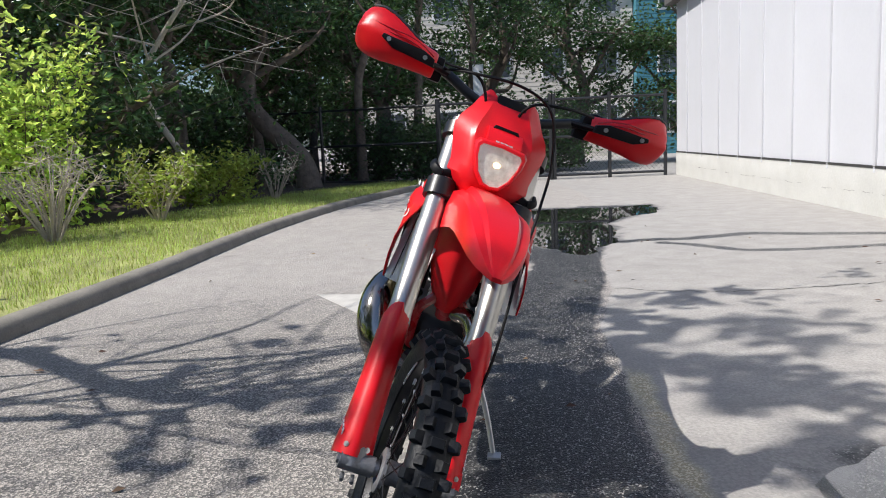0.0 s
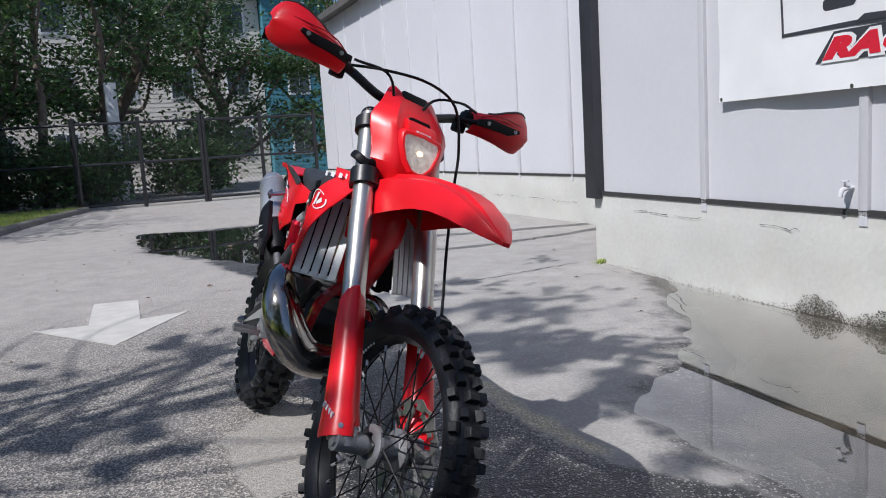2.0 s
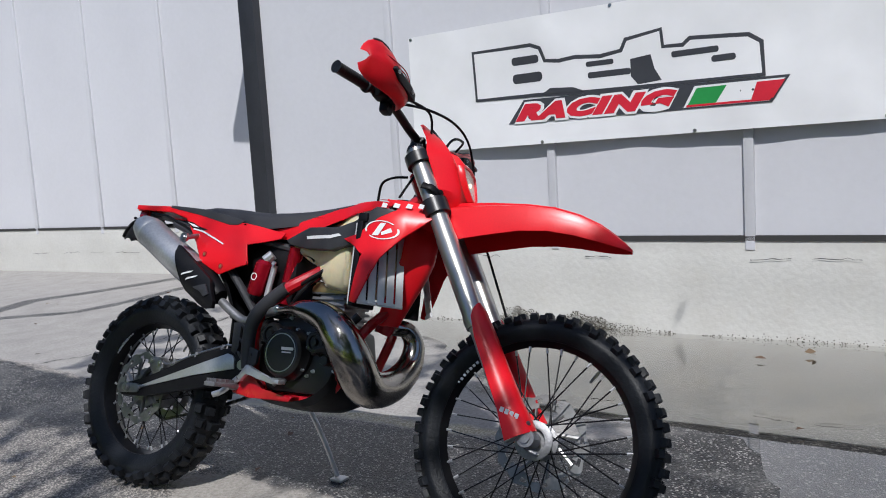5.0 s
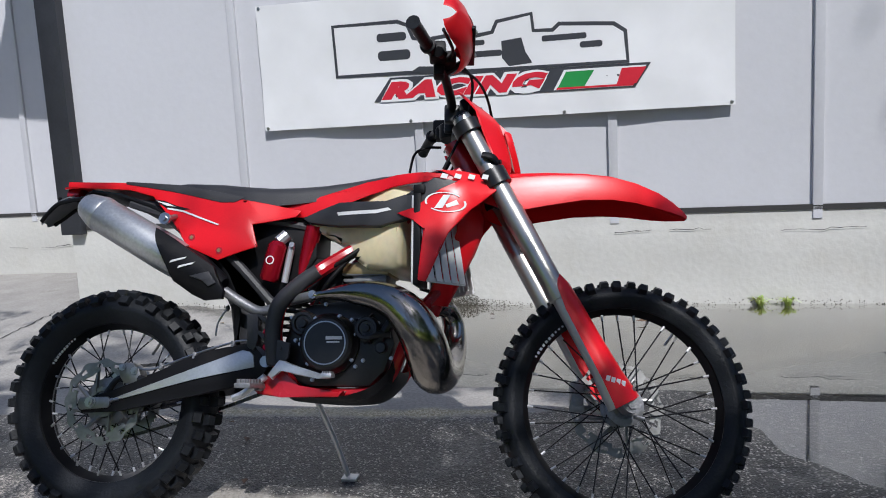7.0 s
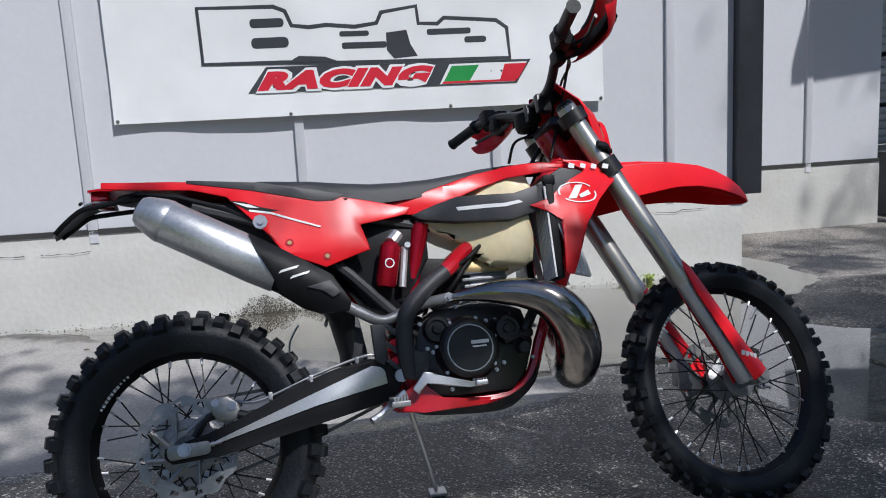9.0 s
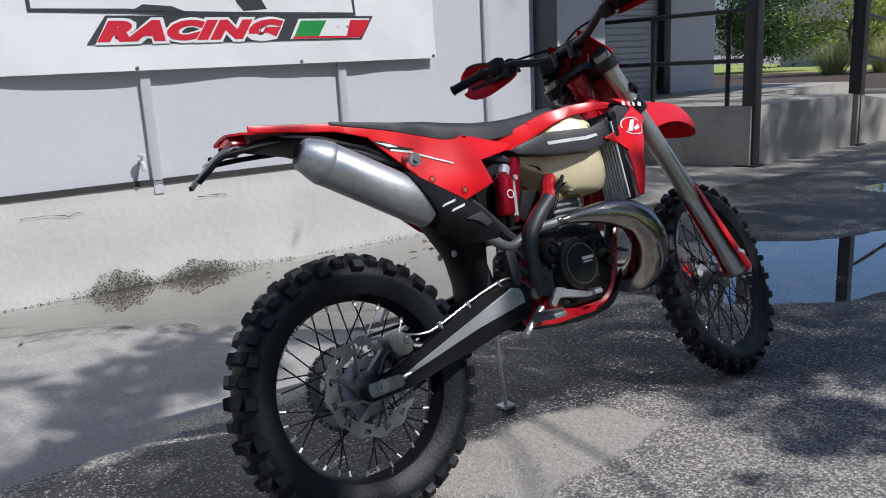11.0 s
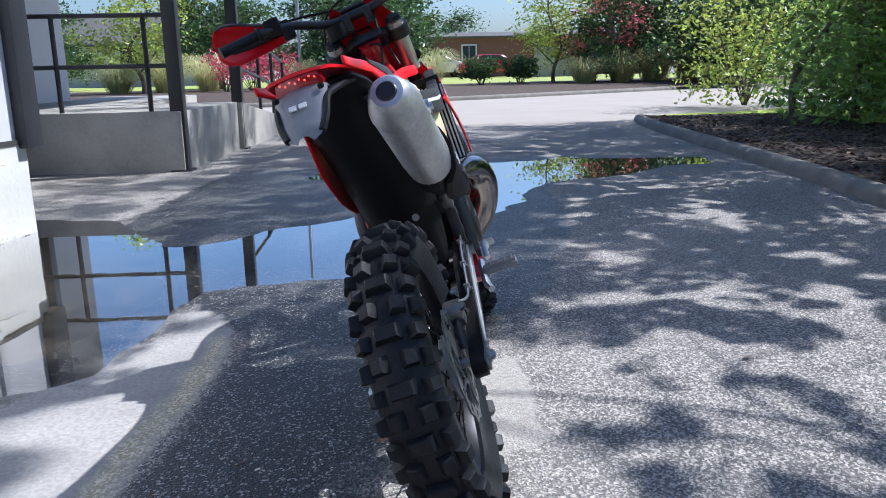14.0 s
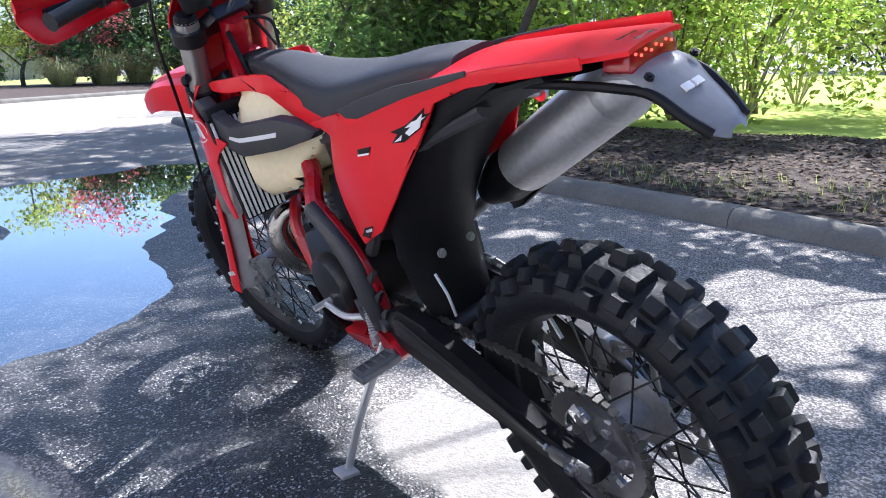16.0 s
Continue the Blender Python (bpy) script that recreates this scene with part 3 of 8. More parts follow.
setting("porch_roof", bm, M_DARKTRIM, "flat dark porch roof over the dock", "roof")


def railing(points, heights, posts, label):
    root = empty("railing", pose(0, 0, 0))
    for h in heights:
        bm = bmesh.new()
        tube(bm, [(x, y, z + h) for x, y, z in points], 0.022, 8, k=1)
        part("rail", bm, M_BLACKSTEEL, root)
    for x, y, z in posts:
        bm = bmesh.new()
        tube(bm, [(x, y, z - 0.02), (x, y, z + heights[0])], 0.024, 8, k=1)
        part("post", bm, M_BLACKSTEEL, root)
    tagged(root, label, "railing")


railing([(4.6, -3.15, 0.57), (2.22, -3.15, 0.57)], (0.90, 0.43), [(4.4, -3.15, 0.57), (3.3, -3.15, 0.57), (2.45, -3.15, 0.57)], "black steel pipe railing on the dock edge")
railing([(2.05, -5.2, 0.55), (1.95, -6.4, 0.40), (1.88, -8.2, 0.16)], (0.90, 0.45), [(2.04, -5.3, 0.54), (1.95, -6.4, 0.40), (1.91, -7.3, 0.28), (1.88, -8.2, 0.16)], "black steel pipe railing along the ramp")
# wall behind the dock with its roller shutter
bm = bmesh.new()
prism(bm, [(4.7, -2.5), (4.95, -2.5), (4.95, -2.7), (4.7, -2.7)], 0, 4.0)
prism(bm, [(4.7, -5.45), (4.95, -5.45), (4.95, -6.9), (4.7, -6.9)], 0, 4.0)
prism(bm, [(4.7, -2.7), (4.95, -2.7), (4.95, -5.45), (4.7, -5.45)], 3.3, 4.0)
prism(bm, [(3.6, -2.35), (3.6, -2.55), (4.95, -2.5), (4.95, -2.3)], 0, 4.0)
setting("wall_dock", bm, M_SIDING, "white wall behind the loading dock", "wall")
shutter = empty("roller_shutter", pose(0, 0, 0))
tagged(shutter, "pale ribbed metal roller shutter behind the dock", "shutter", kind="structure")
for i in range(34):
    bm = bmesh.new()
    tube(bm, [(4.74, -2.7, 0.62 + i * 0.08), (4.74, -5.45, 0.62 + i * 0.08)], 0.042, 8, k=1, flat=0.5)
    part("slat", bm, M_SHUTTER, shutter)
for y in (-2.62, -5.5):
    bm = bmesh.new()
    box(bm, 4.66, y, 2.0, 0.1, 0.16, 2.9, bev=0.005)
    part("guide_rail", bm, M_BLACKSTEEL, shutter, "black steel guide")
bm = bmesh.new()
box(bm, 3.60, -2.52, 2.1, 0.14, 0.14, 4.2, bev=0.005)
tagged(finish("porch_post", bm, M_DARKTRIM), "dark metal trim post at the recess corner", "post", "porch posts")


# ---- the motorcycle ----
# x ahead, y to its left, z up, from the ground below the rear axle
M_RED = mat("red moulded plastic", (0.72, 0.007, 0.014), 0.33, var=0.06, scale=5, bump=0.03, bscale=200, spec=0.42, coat=0.0, dirt=0.05)
M_REDPAINT = mat("red frame paint", (0.42, 0.006, 0.014), 0.28, var=0.1, coat=0.5)
M_REDANO = mat("red anodised metal", (0.55, 0.01, 0.03), 0.25, metal=0.7, var=0.08)
M_BLACKP = mat("black plastic", (0.006, 0.006, 0.0075), 0.5, spec=0.22, var=0.2, scale=9, bump=0.12, bscale=220, dirt=0.08)
M_GREYP = mat("dark grey plastic", (0.034, 0.034, 0.038), 0.5, var=0.15, scale=9, bump=0.15, bscale=220, dirt=0.15)
M_RUBBER = mat("tyre rubber", (0.008, 0.0095, 0.0125), 0.50, spec=0.30, var=0.3, scale=9, bump=0.35, bscale=120, dirt=0.06, dirt_color=(0.07, 0.065, 0.06))
M_SEAT = mat("seat vinyl", (0.03, 0.03, 0.034), 0.55, var=0.12, bump=0.3, bscale=320)
M_TANK = mat("translucent cream tank", (0.83, 0.72, 0.47), 0.35, var=0.1, scale=5, bump=0.05, spec=0.5, dirt=0.1, dirt_color=(0.5, 0.36, 0.16))
M_TANK.node_tree.nodes["Principled BSDF"].inputs["Subsurface Weight"].default_value = 0.25
M_TANK.node_tree.nodes["Principled BSDF"].inputs["Subsurface Radius"].default_value = (0.05, 0.03, 0.015)
M_ALU = mat("brushed aluminium", (0.60, 0.60, 0.615), 0.42, metal=0.65, var=0.08, scale=14, bump=0.06, bscale=180, dirt=0.12)
M_FLANK = mat("dull swingarm aluminium", (0.58, 0.59, 0.61), 0.36, metal=0.75, var=0.12, scale=9, bump=0.06, bscale=160, dirt=0.25, dirt_color=(0.2, 0.2, 0.2))
M_FORK = mat("anodised fork tube", (0.50, 0.485, 0.45), 0.30, metal=0.85, var=0.06, scale=20)
M_CAST = mat("cast aluminium", (0.27, 0.27, 0.28), 0.46, metal=0.6, var=0.22, scale=20, bump=0.25, bscale=150, dirt=0.25)
M_CHROME = mat("nickel exhaust", (0.34, 0.32, 0.295), 0.16, metal=1.0, var=0.14, scale=5, dirt=0.45, dirt_color=(0.16, 0.11, 0.075))
M_DISC = mat("machined disc steel", (0.27, 0.27, 0.265), 0.40, metal=0.8, var=0.18, scale=30, dirt=0.15)
M_MUFF = mat("satin muffler", (0.56, 0.565, 0.575), 0.40, metal=0.75, var=0.22, scale=7, bump=0.10, bscale=120, dirt=0.3, dirt_color=(0.30, 0.29, 0.28), rvar=0.25)
M_STEEL = mat("steel", (0.45, 0.45, 0.46), 0.32, metal=1.0, var=0.15, scale=25, dirt=0.2)
M_DARKM = mat("black engine casting", (0.010, 0.010, 0.011), 0.36, metal=0.0, var=0.2, scale=18, bump=0.05, bscale=220, dirt=0.08)
M_BRASS = mat("bronze casting", (0.45, 0.33, 0.16), 0.4, metal=0.8, var=0.2)
M_RIM = mat("black anodised rim", (0.014, 0.014, 0.016), 0.3, metal=0.5, var=0.15, dirt=0.1)
M_CHAIN = mat("oily chain", (0.15, 0.145, 0.135), 0.42, metal=0.8, var=0.3, scale=40)
M_WHITEG = mat("white graphic", (0.75, 0.75, 0.75), 0.4, var=0.04)
M_LENSRED = mat("red tail lens", (0.30, 0.006, 0.010), 0.12, var=0.05, coat=0.6)
M_LED = mat("lit red diode", (1.0, 0.08, 0.05), 0.3, emit=0.9)
M_PLATE = mat("smoked plate holder", (0.18, 0.185, 0.20), 0.32, var=0.15, scale=14, spec=0.35, coat=0.0, dirt=0.35, dirt_color=(0.34, 0.33, 0.32))
# the reflector emits a little, in place of the bulb's light thrown back
M_REFLECT = mat("self-lit headlamp mirror", (0.88, 0.76, 0.62), 0.25, metal=0.25, var=0.45, scale=70, bump=1.0, bscale=45, emit=0.20)
M_BULB = mat("lit bulb", (1.0, 0.72, 0.42), 0.3, emit=3.0)


def glass_material():
    m = bpy.data.materials.new("clear lens")
    m.use_nodes = True
    N, L = m.node_tree.nodes, m.node_tree.links
    N.remove(N["Principled BSDF"])
    tr, gl, mx = N.new("ShaderNodeBsdfTransparent"), N.new("ShaderNodeBsdfGlossy"), N.new("ShaderNodeMixShader")
    gl.inputs["Roughness"].default_value = 0.03
    tr.inputs[0].default_value = (0.95, 0.95, 0.95, 1)
    mx.inputs[0].default_value = 0.07
    L.new(tr.outputs[0], mx.inputs[1]); L.new(gl.outputs[0], mx.inputs[2])
    L.new(mx.outputs[0], N["Material Output"].inputs[0])
    return m


M_GLASS = glass_material()
M_GUARD = mat("raw sheet aluminium", (0.72, 0.72, 0.72), 0.5, metal=0.12, var=0.08, scale=14, dirt=0.2)
LEAN, HEAD = radians(18.7), Vector((-0.0956, -0.9954, 0)).normalized()
flat_left = Vector((0, 0, 1)).cross(HEAD)
bl = flat_left * math.cos(LEAN) - Vector((0, 0, 1)) * math.sin(LEAN)
bu = Vector((0, 0, 1)) * math.cos(LEAN) + flat_left * math.sin(LEAN)
BIKE = Matrix((HEAD, bl, bu)).transposed().to_4x4()
BIKE.translation = (-0.100, 3.185, -0.001)
bike = empty("motorcycle", BIKE)
tagged(bike, "red enduro motorcycle leaning on its side stand on asphalt", "motorcycle")

RAKE = Vector((0.4580, 0, -0.8890))                    # down along the fork
TOP = Vector((1.048, 0, 1.118))                        # top of the fork legs
STEER = radians(11)
axis_at = TOP + Vector((-0.030, 0, -0.012))
S = Matrix.Translation(axis_at) @ Matrix.Rotation(STEER, 4, -RAKE) @ Matrix.Translation(-axis_at)


def bpart(name, bm, material, parent=None, label="", steer=False, angle=35):
    if steer:
        bmesh.ops.transform(bm, matrix=S, verts=bm.verts[:])
    return part(name, bm, material, parent or bike, label, angle)


def shell(poly, yf, thick, step=0.03, side=-1, soft=0.004):
    """A moulded panel: a polygon in the side view, bent to y = side * yf(x, z), with thickness and rounded rims."""
    bm = bmesh.new()
    f = bm.faces.new([bm.verts.new((x, 0, z)) for x, z in poly])
    xs, zs = [p[0] for p in poly], [p[1] for p in poly]
    for lo, hi, nrm in ((min(xs), max(xs), Vector((1, 0, 0))), (min(zs), max(zs), Vector((0, 0, 1)))):
        n = max(2, int((hi - lo) / step))
        for i in range(1, n):
            bmesh.ops.bisect_plane(bm, geom=bm.verts[:] + bm.edges[:] + bm.faces[:], plane_co=nrm * (lo + (hi - lo) * i / n), plane_no=nrm)
    for v in bm.verts:
        v.co.y = side * yf(v.co.x, v.co.z)
    outer = bm.faces[:]
    r = bmesh.ops.extrude_face_region(bm, geom=outer)
    moved = [g for g in r["geom"] if isinstance(g, bmesh.types.BMVert)]
    for v in moved:
        v.co.y -= side * thick
    bmesh.ops.recalc_face_normals(bm, faces=bm.faces[:])
    if soft:
        es = [e for e in bm.edges if len(e.link_faces) == 2 and e.calc_face_angle(0) > 1.2]
        bmesh.ops.bevel(bm, geom=es, offset=soft, segments=2, affect="EDGES", profile=0.6)
    return bm


def ease(t):
    t = max(0.0, min(1.0, t))
    return t * t * (3 - 2 * t)


# wheels
def tyre_section(r_in, r_out, w, n=13):
    """Carcass from bead to bead as (radius, y)."""
    mid = (r_in + r_out) / 2
    out = [(r_in - 0.004, -w * 0.30)]
    for i in range(n):
        a = math.pi * (i / (n - 1))
        out.append((mid - 0.01 + (r_out - mid + 0.01) * math.sin(a) ** 0.8 if 0 < i < n - 1 else mid - 0.01, -w / 2 * math.cos(a) * (1.0)))
    out.append((r_in - 0.004, w * 0.30))
    return out


def knobs(bm, cx, cz, r, w, count, rows, h, m=None):
    """Square tread blocks: rows of (tilt across in degrees, length along, width across, shift of a half pitch)."""
    for tilt, ln, wd, shift, every in rows:
        for i in range(count // every):
            a = 2 * math.pi * (i * every + shift) / count
            t = radians(tilt)
            prof = w * 0.5
            c = Vector(((r - prof * 0.62) + prof * 0.62 * math.cos(t), prof * 0.98 * math.sin(t), 0))
            nrm = Vector((math.cos(t), math.sin(t), 0))
            side = Vector((-math.sin(t), math.cos(t), 0))
            vs = []
            for dh, sc in ((-0.006, 1.14), (h * 0.78, 0.97), (h, 0.82)):
                for sx, sy in ((-1, -1), (1, -1), (1, 1), (-1, 1)):
                    p = c + nrm * dh + side * (sx * wd / 2 * sc)
                    q = Vector((p.x * math.cos(a) - sy * ln / 2 * sc * math.sin(a), p.y, p.x * math.sin(a) + sy * ln / 2 * sc * math.cos(a)))
                    q += Vector((cx, 0, cz))
                    vs.append(bm.verts.new(m @ q if m is not None else q))
            for f in ((3, 2, 1, 0), (8, 9, 10, 11), (0, 1, 5, 4), (1, 2, 6, 5), (2, 3, 7, 6), (3, 0, 4, 7), (4, 5, 9, 8), (5, 6, 10, 9), (6, 7, 11, 10), (7, 4, 8, 11)):
                bm.faces.new([vs[j] for j in f])


def wheel(cx, cz, r_rim, r_out, w, count, rows, h, hub_r, hub_w, steer, label, rimw):
    m = S if steer else None
    bm = bmesh.new()
    prof = [(r_rim + 0.010, -rimw), (r_rim + 0.012, -rimw - 0.004), (r_rim - 0.004, -rimw - 0.002), (r_rim - 0.013, -rimw * 0.55), (r_rim - 0.020, 0), (r_rim - 0.013, rimw * 0.55), (r_rim - 0.004, rimw + 0.002), (r_rim + 0.012, rimw + 0.004), (r_rim + 0.010, rimw), (r_rim - 0.002, rimw * 0.5), (r_rim - 0.002, -rimw * 0.5)]
    lathe(bm, prof, cx, cz, 56, m, closed=True)
    wh = bpart("wheel", bm, M_RIM, None, label)
    bm = bmesh.new()
    lathe(bm, tyre_section(r_rim, r_out - h, w), cx, cz, 64, m, closed=True)
    bpart("tyre", bm, M_RUBBER, wh, "knobbly black off-road tyre", angle=50)
    bm = bmesh.new()
    knobs(bm, cx, cz, r_out - h, w, count, rows, h, m)
    bpart("tread", bm, M_RUBBER, wh, "worn square tread blocks", angle=38)
    bm = bmesh.new()
    lathe(bm, [(0.012, -hub_w + 0.012), (hub_r * 0.72, -hub_w + 0.012), (hub_r * 0.80, -hub_w), (hub_r, -hub_w), (hub_r + 0.012, -hub_w + 0.004), (hub_r + 0.012, -hub_w + 0.012), (hub_r * 0.74, -hub_w * 0.55), (hub_r * 0.68, 0), (hub_r * 0.74, hub_w * 0.55), (hub_r + 0.012, hub_w - 0.012), (hub_r + 0.012, hub_w - 0.004), (hub_r, hub_w), (hub_r * 0.80, hub_w), (hub_r * 0.72, hub_w - 0.012), (0.012, hub_w - 0.012)], cx, cz, 28, m)
    bpart("hub", bm, M_CAST, wh, "cast aluminium wheel hub")
    n = 36
    for i in range(n):
        a0 = 2 * math.pi * i / n
        sd = 1 if i % 2 else -1
        da = radians(42) * (1 if (i // 2) % 2 else -1)
        A = Vector((cx + (hub_r + 0.006) * math.cos(a0 + da), sd * (hub_w - 0.008), cz + (hub_r + 0.006) * math.sin(a0 + da)))
        B = Vector((cx + (r_rim - 0.018) * math.cos(a0), sd * 0.006, cz + (r_rim - 0.018) * math.sin(a0)))
        bm = bmesh.new()
        rod(bm, A, B, 0.0021, 5)
        spoke = bpart("spoke", bm, M_RIM, wh, steer=steer)
        bm = bmesh.new()
        rod(bm, B + (A - B).normalized() * 0.016, B, 0.0037, 6)
        bpart("nipple", bm, M_ALU, spoke, steer=steer)
    # valve and rim marks
    bm = bmesh.new()
    rod(bm, (cx + (r_rim - 0.02) * 0.6, 0, cz + (r_rim - 0.02) * 0.8), (cx + (r_rim - 0.06) * 0.6, 0.004, cz + (r_rim - 0.06) * 0.8), 0.004, 6)
    bpart("valve", bm, M_STEEL, wh, steer=steer)
    bm = bmesh.new()
    for i in range(10):
        a = radians(126 + i * 2.7)
        big = 3 <= i <= 8
        p = Vector((cx + (r_rim - 0.006) * math.cos(a), -rimw - 0.0050, cz + (r_rim - 0.006) * math.sin(a)))
        box(bm, 0, 0, 0, 0.0074 if big else 0.005, 0.003, 0.0105 if big else 0.007, Matrix.Translation(p) @ Matrix.Rotation(-a + math.pi / 2, 4, "Y"))
    bpart("rim_marks", bm, M_WHITEG, wh, "white marks on the rim", steer=steer)
    return wh


def disc(cx, cz, r, y, wh, steer, lobes=12):
    """A wave brake disc with drilled slots and a carrier."""
    bm = bmesh.new()
    seg = lobes * 6
    bands = (1.0, 0.93, 0.83, 0.72)
    wave = [0.035, 0.02, -0.01, -0.03]
    top_, low_ = [], []
    for y1, out in ((y - 0.002, top_), (y + 0.002, low_)):
        for f, w_ in zip(bands, wave):
            out.append([bm.verts.new((cx + r * f * (1 + w_ * math.cos(lobes * 2 * math.pi * j / seg)) * math.cos(2 * math.pi * j / seg), y1, cz + r * f * (1 + w_ * math.cos(lobes * 2 * math.pi * j / seg)) * math.sin(2 * math.pi * j / seg))) for j in range(seg)])
    solid = lambda b, j: not (b == 1 and j % 6 in (1, 2)) and not (b == 2 and j % 12 in (4, 5, 6, 7))
    for b in range(3):
        for j in range(seg):
            if not solid(b, j):
                continue
            k = (j + 1) % seg
            bm.faces.new((top_[b][j], top_[b][k], top_[b + 1][k], top_[b + 1][j]))
            bm.faces.new((low_[b][k], low_[b][j], low_[b + 1][j], low_[b + 1][k]))
            for gone, e0, e1 in ((b == 0 or not solid(b - 1, j), (b, j), (b, k)), (b == 2 or not solid(b + 1, j), (b + 1, j), (b + 1, k)), (not solid(b, (j - 1) % seg), (b, j), (b + 1, j)), (not solid(b, k), (b, k), (b + 1, k))):
                if gone:
                    bm.faces.new((top_[e0[0]][e0[1]], top_[e1[0]][e1[1]], low_[e1[0]][e1[1]], low_[e0[0]][e0[1]]))
    for i in range(8):
        a = 2 * math.pi * (i + 0.3) / 8
        p0 = Vector((cx + r * 0.80 * math.cos(a), y, cz + r * 0.74 * math.sin(a)))
        p1 = Vector((cx + r * 0.30 * math.cos(a + 0.5), y, cz + r * 0.30 * math.sin(a + 0.5)))
        arm = bmesh.new()
        tube(arm, [p0, p1], 0.007, 6, k=1, flat=0.6)
        bpart("disc_arm", arm, M_DISC, wh, steer=steer)
    bpart("brake_disc", bm, M_DISC, wh, "wavy steel brake disc", steer=steer)
    bm = bmesh.new()
    lathe(bm, [(r * 0.26, y - 0.003), (r * 0.36, y - 0.003), (r * 0.36, y + 0.003), (r * 0.26, y + 0.003)], cx, cz, 24, closed=True)
    bpart("disc_carrier", bm, M_DISC, wh, steer=steer)


RA, FA = (0.0, 0.328), (1.487, 0.322)
rear = wheel(*RA, 0.236, 0.337, 0.128, 40, [(0, 0.027, 0.046, 0.0, 2), (25, 0.030, 0.027, 1.0, 2), (-25, 0.030, 0.027, 1.0, 2), (50, 0.026, 0.026, 0.1, 2), (-50, 0.026, 0.026, 0.1, 2), (66, 0.030, 0.026, 1.1, 2), (-66, 0.030, 0.026, 1.1, 2)], 0.0155, 0.058, 0.052, False, "rear spoked wheel with black rim", 0.027)
front = wheel(*FA, 0.272, 0.347, 0.088, 56, [(0, 0.022, 0.032, 0.0, 2), (28, 0.022, 0.020, 1.0, 2), (-28, 0.022, 0.020, 1.0, 2), (58, 0.022, 0.020, 0.2, 2), (-58, 0.022, 0.020, 0.2, 2)], 0.014, 0.040, 0.044, True, "front spoked wheel with black rim", 0.020)
disc(*RA, 0.122, -0.066, rear, False)
disc(*FA, 0.128, 0.062, front, True)
# sprocket and chain on the left
bm = bmesh.new()
teeth = 48
ring_o, ring_i = [], []
for y in (0.064, 0.069):
    ring_o.append([bm.verts.new((RA[0] + (0.104 + 0.006 * (i % 2)) * math.cos(2 * math.pi * i / (2 * teeth)), y, RA[1] + (0.104 + 0.006 * (i % 2)) * math.sin(2 * math.pi * i / (2 * teeth)))) for i in range(2 * teeth)])
    ring_i.append([bm.verts.new((RA[0] + 0.075 * math.cos(2 * math.pi * i / (2 * teeth)), y, RA[1] + 0.075 * math.sin(2 * math.pi * i / (2 * teeth)))) for i in range(2 * teeth)])
for j in range(2 * teeth):
    k = (j + 1) % (2 * teeth)
    for q in ((ring_o[0][j], ring_o[0][k], ring_i[0][k], ring_i[0][j]), (ring_o[1][k], ring_o[1][j], ring_i[1][j], ring_i[1][k]), (ring_o[0][j], ring_o[1][j], ring_o[1][k], ring_o[0][k]), (ring_i[0][k], ring_i[1][k], ring_i[1][j], ring_i[0][j])):
        bm.faces.new(q)
for i in range(6):
    a = 2 * math.pi * i / 6
    arm = bmesh.new()
    tube(arm, [(0.078 * math.cos(a), 0.066, RA[1] + 0.078 * math.sin(a)), (0.045 * math.cos(a + 0.25), 0.066, RA[1] + 0.045 * math.sin(a + 0.25))], 0.008, 6, k=1)
    bpart("sprocket_arm", arm, M_STEEL, rear)
    arm = bmesh.new()
    bolt(arm, (0.058 * math.cos(a + 0.12), 0.066, RA[1] + 0.058 * math.sin(a + 0.12)), (0, 1, 0), 0.008, 0.012)
    bpart("sprocket_bolt", arm, M_CAST, rear)
bpart("sprocket", bm, M_STEEL, rear, "worn steel rear sprocket")
bm = bmesh.new()
run = []
pf = Vector((0.565, 0.067, 0.437))
for i in range(52):
    f = i / 51
    run.append(Vector((0.02, 0.067, RA[1] + 0.108)).lerp(pf + Vector((0, 0, 0.033)), f))
for i in range(52):
    f = i / 51
    run.append((pf - Vector((0, 0, 0.033))).lerp(Vector((0.0, 0.067, RA[1] - 0.108)), f) - Vector((0, 0, 0.012 * math.sin(math.pi * f))))
for i in range(22):
    a = radians(268 - 176 * i / 21)
    run.append(Vector((0.108 * math.cos(a), 0.067, RA[1] + 0.108 * math.sin(a))))
for i, p in enumerate(run):
    q = run[(i + 1) % len(run)]
    if (q - p).length < 0.03:
        ang = math.atan2(q.z - p.z, q.x - p.x)
        box(bm, 0, 0, 0, 0.0115, 0.016 if i % 2 else 0.010, 0.009, Matrix.Translation((p + q) / 2) @ Matrix.Rotation(-ang, 4, "Y"))
bpart("chain", bm, M_CHAIN, None, "oily roller chain", angle=20)

